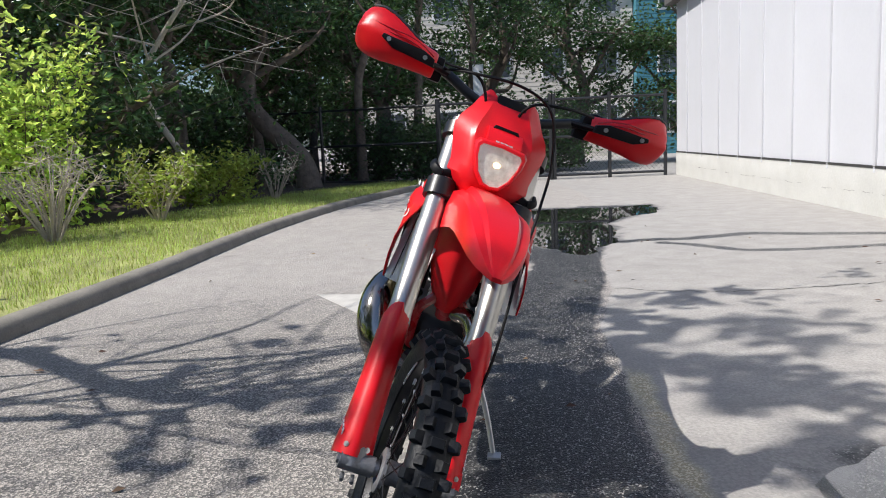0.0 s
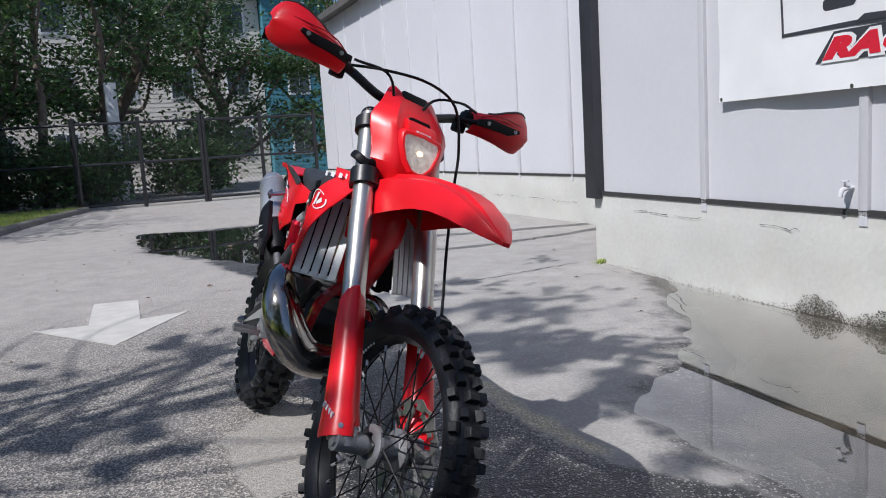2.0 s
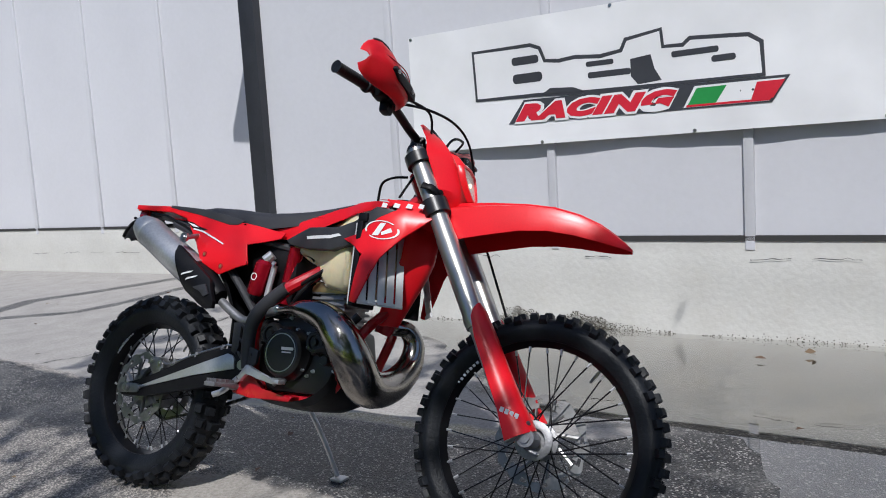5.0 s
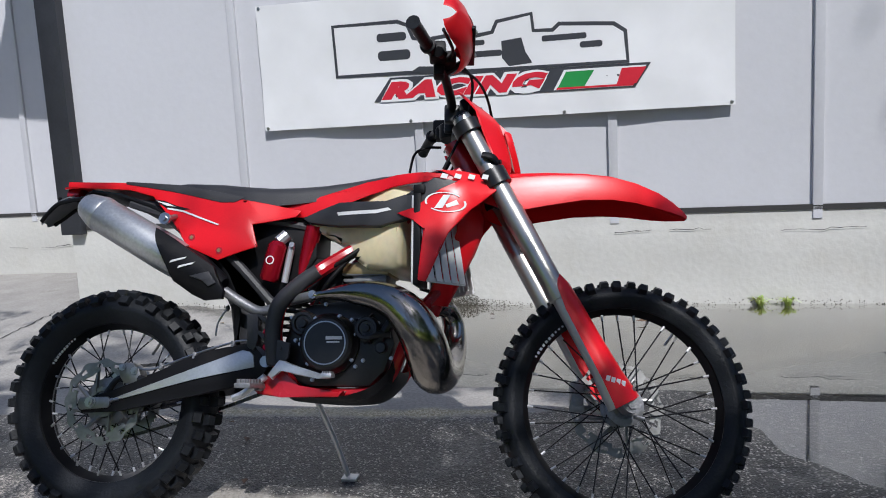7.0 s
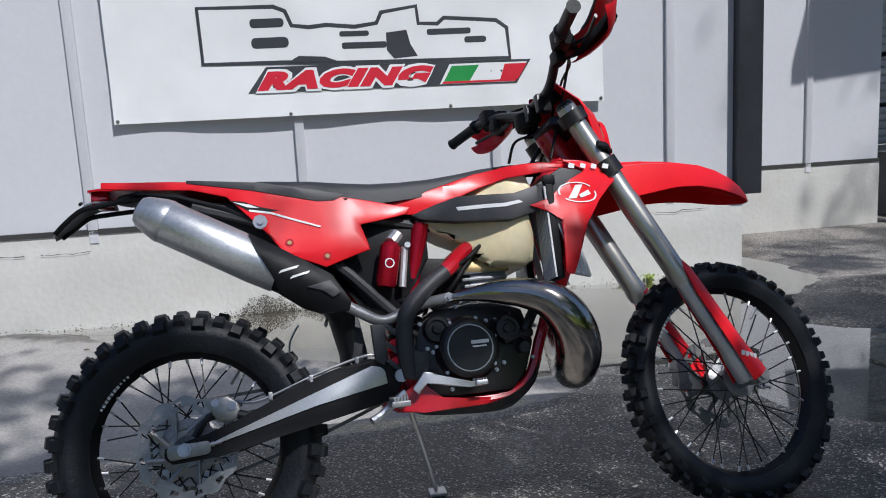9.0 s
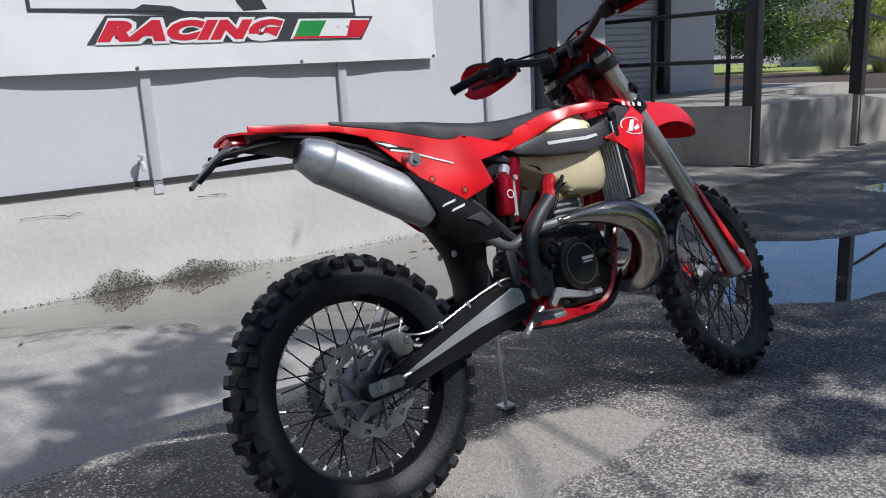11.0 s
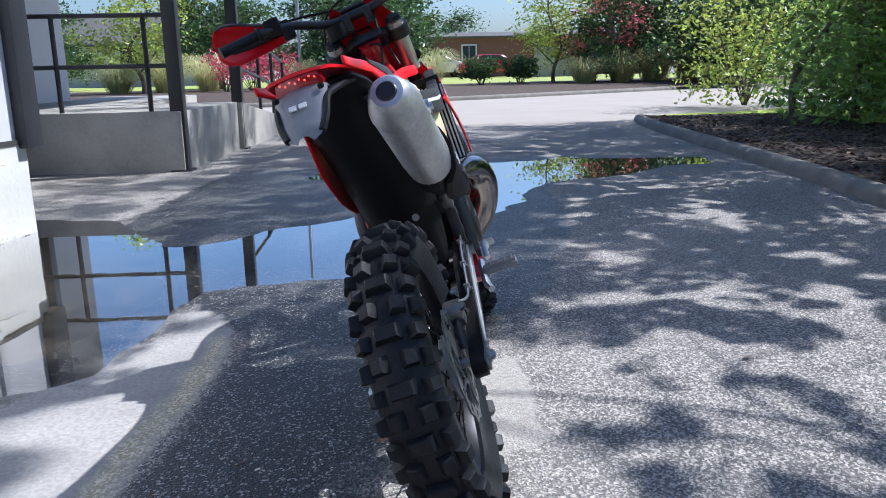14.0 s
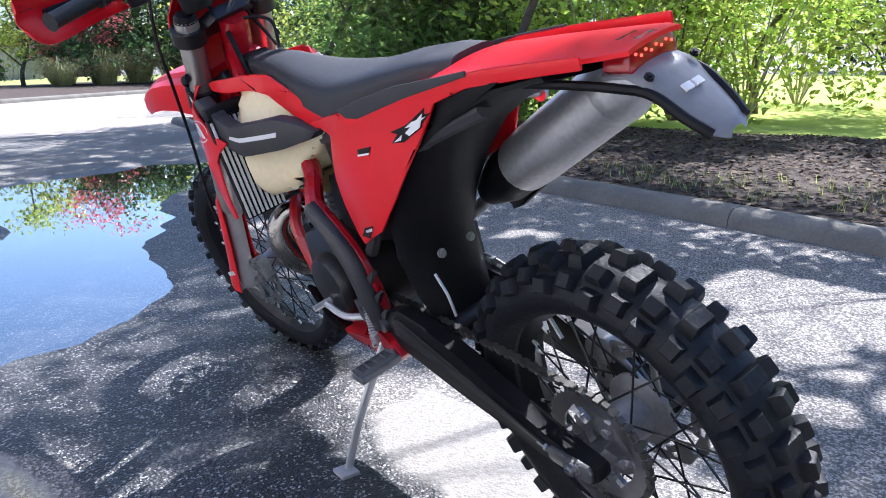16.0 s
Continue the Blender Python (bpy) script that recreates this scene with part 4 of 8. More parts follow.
# swingarm
for sd in (-1, 1):
    bm = bmesh.new()
    y0, y1 = sorted((sd * 0.088, sd * 0.122))
    prism(bm, [(-0.046, 0.336), (-0.048, 0.312), (-0.030, 0.296), (0.083, 0.303), (0.20, 0.327), (0.31, 0.347), (0.50, 0.384), (0.535, 0.43), (0.515, 0.470), (0.455, 0.492), (0.36, 0.474), (0.26, 0.442), (0.20, 0.414), (0.127, 0.384), (0.060, 0.352)], y0, y1, "y", 0.008)
    sw = bpart("swingarm_beam", bm, M_BLACKP, None, "black swingarm beam with bare aluminium flank")
    bm = bmesh.new()
    prism(bm, [(0.046, 0.331), (0.06, 0.329), (0.166, 0.356), (0.309, 0.392), (0.46, 0.421), (0.490, 0.426), (0.486, 0.458), (0.476, 0.468), (0.453, 0.473), (0.309, 0.423)], min(sd * 0.120, sd * 0.127), max(sd * 0.120, sd * 0.127), "y", 0.002)
    bpart("flank", bm, M_FLANK if sd < 0 else M_DARKM, sw, "bare aluminium flank" if sd < 0 else "black chain-side flank")
    bm = bmesh.new()
    prism(bm, [(-0.040, 0.330), (-0.034, 0.341), (0.052, 0.343), (0.060, 0.337), (0.060, 0.318), (0.052, 0.312), (-0.030, 0.306), (-0.038, 0.313)], min(sd * 0.120, sd * 0.129), max(sd * 0.120, sd * 0.129), "y", 0.003)
    bpart("axle_block", bm, M_DISC, sw, "cast axle adjuster block")
    bm = bmesh.new()
    bolt(bm, (0.0, sd * 0.127, RA[1]), (0, sd, 0), 0.0165, 0.005)
    bolt(bm, (0.0, sd * 0.127, RA[1]), (0, sd, 0), 0.0115, 0.013)
    bolt(bm, (0.0, sd * 0.127, RA[1]), (0, sd, 0), 0.0060, 0.016)
    bpart("axle_nut", bm, M_STEEL, sw)
    bm = bmesh.new()
    rod(bm, (0.055, sd * 0.124, 0.332), (0.085, sd * 0.124, 0.337), 0.0045, 8)
    bolt(bm, (0.062, sd * 0.124, 0.333), (1, 0, 0.15), 0.007, 0.006)
    bpart("chain_adjuster", bm, M_STEEL, sw, "small adjuster bolt")
bm = bmesh.new()
rod(bm, (0.40, -0.1, 0.42), (0.40, 0.1, 0.42), 0.035, 12)
bpart("swingarm_cross_tube", bm, M_DARKM, None)
for nm, x, z, w, r in (("rear_axle", 0.0, RA[1], 0.12, 0.011), ("swingarm_pivot", 0.525, 0.441, 0.135, 0.016)):
    bm = bmesh.new()
    rod(bm, (x, -w, z), (x, w, z), r, 12)
    bpart(nm, bm, M_STEEL, None)
# metal brake line along the swingarm, its clips, and the rear caliper
bm = bmesh.new()
tube(bm, [(0.115, -0.088, 0.428), (0.150, -0.108, 0.420), (0.195, -0.113, 0.425), (0.302, -0.114, 0.462), (0.394, -0.114, 0.489), (0.450, -0.116, 0.500), (0.485, -0.110, 0.490), (0.505, -0.100, 0.460)], 0.0034, 8)
line = bpart("brake_line", bm, M_STEEL, None, "bare metal brake line on the swingarm")
for x, z in ((0.205, 0.428), (0.305, 0.458), (0.420, 0.490)):
    bm = bmesh.new()
    box(bm, x, -0.113, z, 0.010, 0.014, 0.020, None, 0.002)
    bolt(bm, (x, -0.120, z - 0.004), (0, -1, 0), 0.004, 0.004)
    bpart("line_clip", bm, M_CAST, line)
bm = bmesh.new()
prism(bm, [(0.058, 0.425), (0.072, 0.440), (0.104, 0.440), (0.124, 0.424), (0.132, 0.405), (0.128, 0.386), (0.106, 0.378), (0.080, 0.380), (0.066, 0.398)], -0.098, -0.058, "y", 0.007)
cal = bpart("brake_caliper", bm, M_DISC, None, "cast rear brake caliper")
for x, z, r in ((0.073, 0.427, 0.010), (0.112, 0.417, 0.011)):
    bm = bmesh.new()
    bolt(bm, (x, -0.096, z), (0, -1, 0), r, 0.006); bolt(bm, (x, -0.096, z), (0, -1, 0), r * 0.5, 0.009)
    bpart("caliper_bolt", bm, M_STEEL, cal)
bm = bmesh.new()
tube(bm, [(0.020, -0.082, 0.352, 0.010), (0.045, -0.082, 0.388, 0.009), (0.078, -0.080, 0.404, 0.010)], seg=8, k=3)
bpart("caliper_bracket", bm, M_DARKM, cal, "dark caliper bracket")
bm = bmesh.new()
rod(bm, (0.126, -0.09, 0.395), (0.152, -0.096, 0.386), 0.012, 10)
bpart("caliper_pin", bm, M_DARKM, cal, "dark rubber pin boot")

# frame
bm = bmesh.new()
for sd in (-1, 1):
    tube(bm, [(1.055, sd * 0.02, 0.99), (0.96, sd * 0.055, 0.90), (0.82, sd * 0.050, 0.80), (0.735, sd * 0.070, 0.748), (0.680, sd * 0.112, 0.702), (0.655, sd * 0.121, 0.682), (0.611, sd * 0.122, 0.652), (0.560, sd * 0.122, 0.600), (0.545, sd * 0.118, 0.545), (0.545, sd * 0.112, 0.49), (0.56, sd * 0.10, 0.42), (0.60, sd * 0.08, 0.368)], 0.021, 10)
    tube(bm, [(0.985, sd * 0.03, 0.64), (0.945, sd * 0.075, 0.575), (0.905, sd * 0.085, 0.49), (0.865, sd * 0.085, 0.398), (0.79, sd * 0.08, 0.357), (0.60, sd * 0.08, 0.357)], 0.0155, 8)
tube(bm, [(1.07, 0, 1.03), (1.035, 0, 0.80), (0.985, 0, 0.64), (0.96, 0, 0.58)], 0.027, 12)
bpart("frame", bm, M_REDPAINT, None, "glossy red tubular steel frame")
bm = bmesh.new()
rod(bm, TOP + Vector((-0.03, 0, -0.012)) + RAKE * 0.03, TOP + Vector((-0.03, 0, -0.012)) + RAKE * 0.21, 0.036, 16)
bpart("steering_head", bm, M_REDPAINT, None)
for sd in (-1, 1):
    g = bmesh.new()
    tube(g, [(0.668, sd * 0.128, 0.692, 0.021), (0.611, sd * 0.131, 0.652, 0.022), (0.560, sd * 0.133, 0.600, 0.023), (0.544, sd * 0.133, 0.545, 0.022), (0.543, sd * 0.131, 0.49, 0.022), (0.548, sd * 0.127, 0.432, 0.020)], seg=12)
    prism(g, [(0.548, 0.505), (0.598, 0.490), (0.594, 0.450), (0.566, 0.424), (0.544, 0.430)], min(sd * 0.132, sd * 0.143), max(sd * 0.132, sd * 0.143), "y", 0.003)
    bolt(g, (0.570, sd * 0.143, 0.475), (0, sd, 0), 0.006, 0.003)
    for za in (0.552, 0.505, 0.462):
        prism(g, [(0.488, za + 0.022), (0.500, za + 0.022), (0.545, za - 0.010), (0.545, za - 0.022), (0.520, za - 0.012)], min(sd * 0.116, sd * 0.128), max(sd * 0.116, sd * 0.128), "y", 0.002)
    bpart("frame_guard", g, M_GREYP, None, "scuffed dark grey frame guard")
# red lower bracket and bash plate
for sd in (-1, 1):
    bm = bmesh.new()
    prism(bm, [(0.570, 0.43), (0.592, 0.395), (0.621, 0.370), (0.750, 0.363), (0.735, 0.345), (0.575, 0.344), (0.505, 0.352), (0.488, 0.372), (0.515, 0.398), (0.550, 0.405)], min(sd * 0.085, sd * 0.132), max(sd * 0.085, sd * 0.132), "y", 0.006)
    bpart("footrest_bracket", bm, M_REDPAINT, None, "red painted footrest bracket")
bm = bmesh.new()
prof = [(0.57, 0.352), (0.60, 0.340), (0.75, 0.330), (0.82, 0.340), (0.868, 0.378), (0.885, 0.412)]
rows = []
for x, z in spline([(x, z, 0) for x, z in prof], 4) and [(p[0], p[1]) for p in spline([(x, z, 0) for x, z in prof], 4)]:
    lift = 0.010 + 0.022 * ease((x - 0.68) / 0.16)
    rows.append([Vector((x, y, z + dz)) for y, dz in ((-0.13, lift), (-0.115, 0.006), (-0.06, -0.008), (0.06, -0.008), (0.115, 0.006), (0.13, lift), (0.12, lift), (0.105, 0.012), (0, 0.0), (-0.105, 0.012), (-0.12, lift))])
loft(bm, rows)
bpart("bash_plate", bm, M_BLACKP, None, "black plastic bash plate")
for z in (0.522, 0.478):
    bm = bmesh.new()
    bolt(bm, (0.518, -0.105, z), (0, -1, 0), 0.012, 0.012); bolt(bm, (0.518, -0.105, z), (0, -1, 0), 0.007, 0.016)
    bpart("frame_bolt", bm, M_REDANO, None, "red anodised frame bolt")
# subframe
for sd in (-1, 1):
    bm = bmesh.new()
    tube(bm, [(0.528, sd * 0.095, 0.60), (0.39, sd * 0.098, 0.742), (0.24, sd * 0.09, 0.85), (0.05, sd * 0.075, 0.92)], 0.014, 8, k=4)
    tube(bm, [(0.66, sd * 0.055, 0.82), (0.45, sd * 0.075, 0.86), (0.05, sd * 0.07, 0.925)], 0.012, 8, k=4)
    bpart("subframe_tube", bm, M_GREYP, None, "dark subframe tube")
bm = bmesh.new()
prism(bm, [(0.40, 0.60), (0.44, 0.60), (0.455, 0.50), (0.44, 0.46), (0.41, 0.50)], -0.06, 0.06, "y", 0.006)
prism(bm, [(0.462, 0.575), (0.496, 0.572), (0.498, 0.50), (0.487, 0.47), (0.466, 0.482)], -0.128, -0.100, "y", 0.004)
bpart("chain_slider", bm, M_GREYP, None)

# rear suspension
bm = bmesh.new()
ax0, ax1 = Vector((0.627, -0.060, 0.835)), Vector((0.545, -0.02, 0.50))
tube(bm, [ax0, ax0.lerp(ax1, 0.54)], 0.024, 14, k=1)
shock = bpart("shock_absorber", bm, M_REDANO, None, "red anodised rear shock absorber")
bm = bmesh.new()
coil = []
for i in range(97):
    f = i / 96
    a = 2 * math.pi * 6 * f
    c = ax0.lerp(ax1, 0.56 + 0.40 * f)
    coil.append(c + Vector((0.040 * math.cos(a), 0.040 * math.sin(a), 0)))
tube(bm, coil, 0.006, 6, k=1)
bpart("spring", bm, M_DARKM, shock, "coil spring")
bm = bmesh.new()
rr0, rr1 = Vector((0.538, -0.105, 0.782)), Vector((0.512, -0.105, 0.668))
tube(bm, [(*rr0, 0.018), (*rr0.lerp(rr1, 0.1), 0.027), (*rr0.lerp(rr1, 0.92), 0.028), (*rr1, 0.022)], seg=16, k=1)
bpart("reservoir", bm, M_REDANO, shock, "red anodised shock reservoir")
bm = bmesh.new()
tube(bm, [(0.573, -0.095, 0.768), (0.556, -0.095, 0.665)], 0.010, 10, k=1)
rod(bm, rr0, rr0 + Vector((0.02, 0.01, 0.022)), 0.017, 10)
bolt(bm, (0.579, -0.105, 0.772), (0, -1, 0), 0.008, 0.006)
bpart("reservoir_mount", bm, M_ALU, None)
bm = bmesh.new()
lathe(bm, [(0.0095, -0.134), (0.0125, -0.134), (0.0125, -0.1335), (0.0095, -0.1335)], (rr0.x + rr1.x) / 2, (rr0.z + rr1.z) / 2, 20, closed=True)
bpart("maker_mark", bm, M_WHITEG, None, "white round maker's mark")

# engine
bm = bmesh.new()
prism(bm, [(0.565, 0.50), (0.585, 0.565), (0.63, 0.60), (0.76, 0.615), (0.865, 0.580), (0.885, 0.49), (0.858, 0.415), (0.815, 0.372), (0.62, 0.372), (0.57, 0.43)], -0.105, 0.10, "y", 0.018)
eng = bpart("crankcase", bm, M_DARKM, None, "black cast engine crankcase")
bm = bmesh.new()
lathe(bm, [(0.084, -0.09), (0.084, -0.120), (0.077, -0.128), (0.074, -0.148), (0.066, -0.156), (0.0585, -0.157), (0.0575, -0.153), (0.056, -0.153), (0.055, -0.157), (0.0, -0.158)], 0.702, 0.490, 48)
cc = bpart("clutch_cover", bm, M_DARKM, eng, "round black clutch cover")
bm = bmesh.new()
lathe(bm, [(0.0575, -0.1545), (0.0592, -0.1578), (0.0560, -0.1578)], 0.702, 0.490, 48, closed=True)
bpart("cover_ring", bm, M_STEEL, cc, "thin bare metal ring")
spots = [(0.702 + 0.080 * math.cos(2 * math.pi * i / 7 + 0.3), -0.120, 0.490 + 0.080 * math.sin(2 * math.pi * i / 7 + 0.3)) for i in range(7)]
for p in spots + [(x, -0.105, z) for x, z in ((0.588, 0.564), (0.686, 0.600), (0.762, 0.556), (0.786, 0.556), (0.837, 0.546), (0.775, 0.428), (0.653, 0.392), (0.601, 0.500), (0.615, 0.490), (0.796, 0.444), (0.875, 0.45), (0.89, 0.53))]:
    bm = bmesh.new()
    bolt(bm, p, (0, -1, 0), 0.0042, 0.010); bolt(bm, p, (0, -1, 0), 0.0058, 0.004)
    bpart("cover_bolt", bm, M_STEEL, eng)
bm = bmesh.new()
box(bm, 0.728, -0.1585, 0.503, 0.046, 0.002, 0.009)
box(bm, 0.726, -0.1585, 0.492, 0.036, 0.002, 0.004)
bpart("maker_mark", bm, M_WHITEG, None, "small pale maker's mark")
bm = bmesh.new()
lathe(bm, [(0.034, -0.09), (0.034, -0.130), (0.030, -0.137), (0.022, -0.137), (0.020, -0.131), (0.012, -0.131), (0.010, -0.140), (0, -0.141)], 0.810, 0.530, 26)
lathe(bm, [(0.016, -0.09), (0.016, -0.128), (0.013, -0.132), (0, -0.132)], 0.850, 0.478, 18)
tube(bm, [(0.800, -0.122, 0.50), (0.835, -0.126, 0.512), (0.875, -0.118, 0.515)], 0.013, 8)
for a in range(5):
    rod(bm, (0.810 + 0.030 * math.cos(a * 1.25), -0.132, 0.530 + 0.030 * math.sin(a * 1.25)), (0.810 + 0.040 * math.cos(a * 1.25), -0.118, 0.530 + 0.040 * math.sin(a * 1.25)), 0.005, 6)
tube(bm, [(0.845, -0.12, 0.50), (0.885, -0.115, 0.56), (0.93, -0.09, 0.62)], 0.014, 8)
bpart("water_pump", bm, M_DARKM, eng, "black water pump housing")
bm = bmesh.new()
lathe(bm, [(0.036, -0.09), (0.036, -0.126), (0.031, -0.133), (0.024, -0.133), (0.022, -0.126), (0.014, -0.126), (0.011, -0.138), (0, -0.138)], 0.628, 0.546, 26)
bpart("side_cover", bm, M_DARKM, eng)
bm = bmesh.new()
lathe(bm, [(0.080, 0.08), (0.080, 0.115), (0.070, 0.132), (0.03, 0.138), (0, 0.138)], 0.745, 0.475, 32)
prism(bm, [(0.53, 0.47), (0.60, 0.50), (0.66, 0.46), (0.64, 0.40), (0.54, 0.40)], 0.085, 0.115, "y", 0.01)
bpart("ignition_cover", bm, M_DARKM, eng, "black ignition cover")
bm = bmesh.new()
for i in range(6):
    fin = bmesh.new()
    box(fin, 0.800 - 0.004 * i, 0, 0.60 + i * 0.018, 0.125, 0.135, 0.009, None, 0.003)
    bpart("cooling_fin", fin, M_CAST, eng)
box(bm, 0.795, 0, 0.645, 0.105, 0.115, 0.11, None, 0.012)
bpart("cylinder", bm, M_CAST, eng, "cast aluminium cylinder")
bm = bmesh.new()
prism(bm, [(0.715, 0.690), (0.855, 0.685), (0.850, 0.708), (0.82, 0.722), (0.76, 0.725), (0.722, 0.712)], -0.070, 0.070, "y", 0.008)
for x in (0.735, 0.785, 0.835):
    bolt(bm, (x, -0.060, 0.712), (0, -0.3, 1), 0.008, 0.010)
bpart("cylinder_head", bm, M_BRASS, eng, "bronze-coloured cylinder head")
bm = bmesh.new()
tube(bm, [(0.80, 0, 0.64), (0.72, 0.0, 0.655), (0.66, 0, 0.67)], 0.030, 12)
box(bm, 0.735, 0, 0.635, 0.06, 0.07, 0.075, None, 0.012)
tube(bm, [(0.66, 0, 0.67), (0.60, 0, 0.70), (0.50, 0, 0.74)], 0.035, 12)
bpart("carburettor", bm, M_CAST, None)
bm = bmesh.new()
prism(bm, [(0.60, 0.745), (0.70, 0.735), (0.722, 0.66), (0.71, 0.605), (0.66, 0.600), (0.60, 0.66)], -0.058, 0.058, "y", 0.014)
bpart("intake_boot", bm, M_BLACKP, None, "black rubber intake boot")
for pts in ([(0.735, 0.03, 0.68), (0.78, 0.05, 0.76), (0.95, 0.04, 0.95), (1.02, 0.03, 1.05)], [(0.64, -0.07, 0.60), (0.69, -0.11, 0.66), (0.76, -0.09, 0.74), (0.86, -0.05, 0.80)], [(0.63, -0.06, 0.62), (0.68, -0.1, 0.69), (0.73, -0.11, 0.72), (0.78, -0.09, 0.76)], [(0.92, 0.05, 0.66), (0.99, 0.07, 0.64), (1.01, 0.09, 0.66)], [(0.61, 0.09, 0.46), (0.64, 0.12, 0.60), (0.72, 0.1, 0.74)]):
    bm = bmesh.new()
    tube(bm, pts, 0.006, 6)
    bpart("hose", bm, M_BLACKP, None, "thin black hose", angle=60)
bm = bmesh.new()
rod(bm, (0.64, -0.120, 0.618), (0.672, -0.152, 0.622), 0.010, 8)
bolt(bm, (0.662, -0.146, 0.622), (0, -1, 0), 0.012, 0.012); bolt(bm, (0.662, -0.146, 0.622), (0, -1, 0), 0.006, 0.018)
bpart("exhaust_stay", bm, M_STEEL, None)

# exhaust
bm = bmesh.new()
tube(bm, [(0.93, 0.0, 0.605, 0.021), (0.975, 0.030, 0.600, 0.024), (0.998, 0.072, 0.598, 0.027), (1.012, 0.100, 0.556, 0.033), (1.012, 0.086, 0.488, 0.041), (1.006, 0.025, 0.432, 0.048), (0.998, -0.045, 0.410, 0.054), (0.990, -0.105, 0.418, 0.058), (0.986, -0.150, 0.458, 0.060), (0.972, -0.180, 0.507, 0.058), (0.945, -0.193, 0.553, 0.054), (0.905, -0.194, 0.590, 0.047), (0.85, -0.187, 0.611, 0.039), (0.793, -0.178, 0.620, 0.031), (0.745, -0.165, 0.623, 0.022), (0.695, -0.152, 0.622, 0.013), (0.66, -0.145, 0.620, 0.012)], seg=20, k=6)
ex = bpart("expansion_chamber", bm, M_CHROME, None, "polished nickel expansion chamber with heat tint", angle=60)
bm = bmesh.new()
tube(bm, [(0.66, -0.145, 0.620), (0.58, -0.11, 0.61), (0.50, -0.112, 0.582), (0.44, -0.12, 0.608), (0.39, -0.125, 0.640)], 0.0145, 12)
bpart("mid_pipe", bm, M_CAST, ex, "dull grey mid pipe")
MU0, MU1 = Vector((-0.062, -0.125, 0.905)), Vector((0.385, -0.125, 0.652))
md = (MU1 - MU0).normalized()


def along_muffler(stops, seg=24):
    b = bmesh.new()
    tube(b, [(*(MU0 + md * s), r) for s, r in stops], seg=seg, k=1, cap=True)
    return b


mu = bpart("muffler", along_muffler([(0.0, 0.026), (0.012, 0.040), (0.05, 0.052), (0.054, 0.054), (0.30, 0.056), (0.36, 0.054)]), M_MUFF, None, "satin metal muffler can")
bpart("end_cap", along_muffler([(-0.012, 0.020), (-0.01, 0.032), (0.0, 0.040), (0.045, 0.0535), (0.060, 0.0555), (0.064, 0.0545)]), M_MUFF, mu, "spun end cap")
# dark disc stands in for the shade inside the outlet hole
bpart("outlet", along_muffler([(-0.016, 0.018), (-0.0125, 0.021), (-0.008, 0.021)]), M_DARKM, mu, "dark disc in place of the outlet hole")


def can_y(x, z):
    """Side of a sleeve round the muffler can."""
    d = (x - MU0.x) * -md.z + (z - MU0.z) * md.x
    return 0.125 + math.sqrt(max(0.064 ** 2 - d * d, 0.024 ** 2))


SHIELD = [(0.184, 0.825), (0.250, 0.785), (0.375, 0.704), (0.416, 0.632), (0.410, 0.611), (0.344, 0.611), (0.302, 0.629), (0.248, 0.668), (0.236, 0.705), (0.199, 0.780)]
hs = bpart("heat_shield", shell(SHIELD, can_y, 0.016, 0.025, -1, 0.003), M_BLACKP, mu, "black moulded heat shield", angle=28)
bpart("shield_sleeve", along_muffler([(0.36, 0.050), (0.42, 0.052), (0.47, 0.040), (0.50, 0.033), (0.512, 0.026)], 14), M_BLACKP, hs)
bpart("shield_rib", shell([(0.312, 0.676), (0.369, 0.688), (0.394, 0.655), (0.372, 0.645), (0.352, 0.662)], lambda x, z: can_y(x, z) + 0.004, 0.006, 0.02, -1, 0.002), M_GREYP, hs)
for x, z in ((0.249, 0.715), (0.274, 0.699)):
    bpart("stripe", shell([(x, z), (x + 0.044, z + 0.010), (x + 0.050, z + 0.017), (x + 0.006, z + 0.007)], lambda a, b: can_y(a, b) + 0.0015, 0.002, 0.01, -1, 0), M_WHITEG, hs, "short white stripe")
bm = bmesh.new()
bolt(bm, (0.215, -0.165, 0.848), (0, -1, 0), 0.018, 0.008); bolt(bm, (0.215, -0.165, 0.848), (0, -1, 0), 0.008, 0.014)
rod(bm, (0.215, -0.165, 0.848), (0.22, -0.10, 0.87), 0.008)
bpart("muffler_bolt", bm, M_STEEL, mu)

# seat
rows = []
for x, zt, zb, hw in ((0.145, 0.985, 0.962, 0.045), (0.22, 0.984, 0.955, 0.068), (0.34, 0.974, 0.925, 0.088), (0.42, 0.963, 0.905, 0.096), (0.50, 0.955, 0.888, 0.100), (0.58, 0.955, 0.895, 0.090), (0.66, 0.960, 0.905, 0.076), (0.74, 0.970, 0.918, 0.064), (0.82, 0.983, 0.932, 0.055), (0.90, 0.990, 0.945, 0.046), (0.955, 0.990, 0.955, 0.036)):
    ring = []
    for i in range(13):
        a = math.pi * i / 12
        c, s_ = math.cos(a), math.sin(a)
        ring.append(Vector((x, hw * math.copysign(abs(c) ** 0.55, c), zb + (zt - zb) * s_ ** 0.55)))
    rows.append(ring)
bm = bmesh.new()
loft(bm, rows)
bpart("seat", bm, M_SEAT, None, "long narrow black vinyl seat", angle=50)
# rear side panels, with graphics
REAR = [(-0.165, 0.995), (0.0, 0.984), (0.165, 0.966), (0.36, 0.922), (0.51, 0.894), (0.60, 0.874), (0.585, 0.855), (0.462, 0.832), (0.482, 0.766), (0.366, 0.728), (0.268, 0.772), (0.222, 0.836), (0.135, 0.932), (0.05, 0.957), (-0.165, 0.978)]


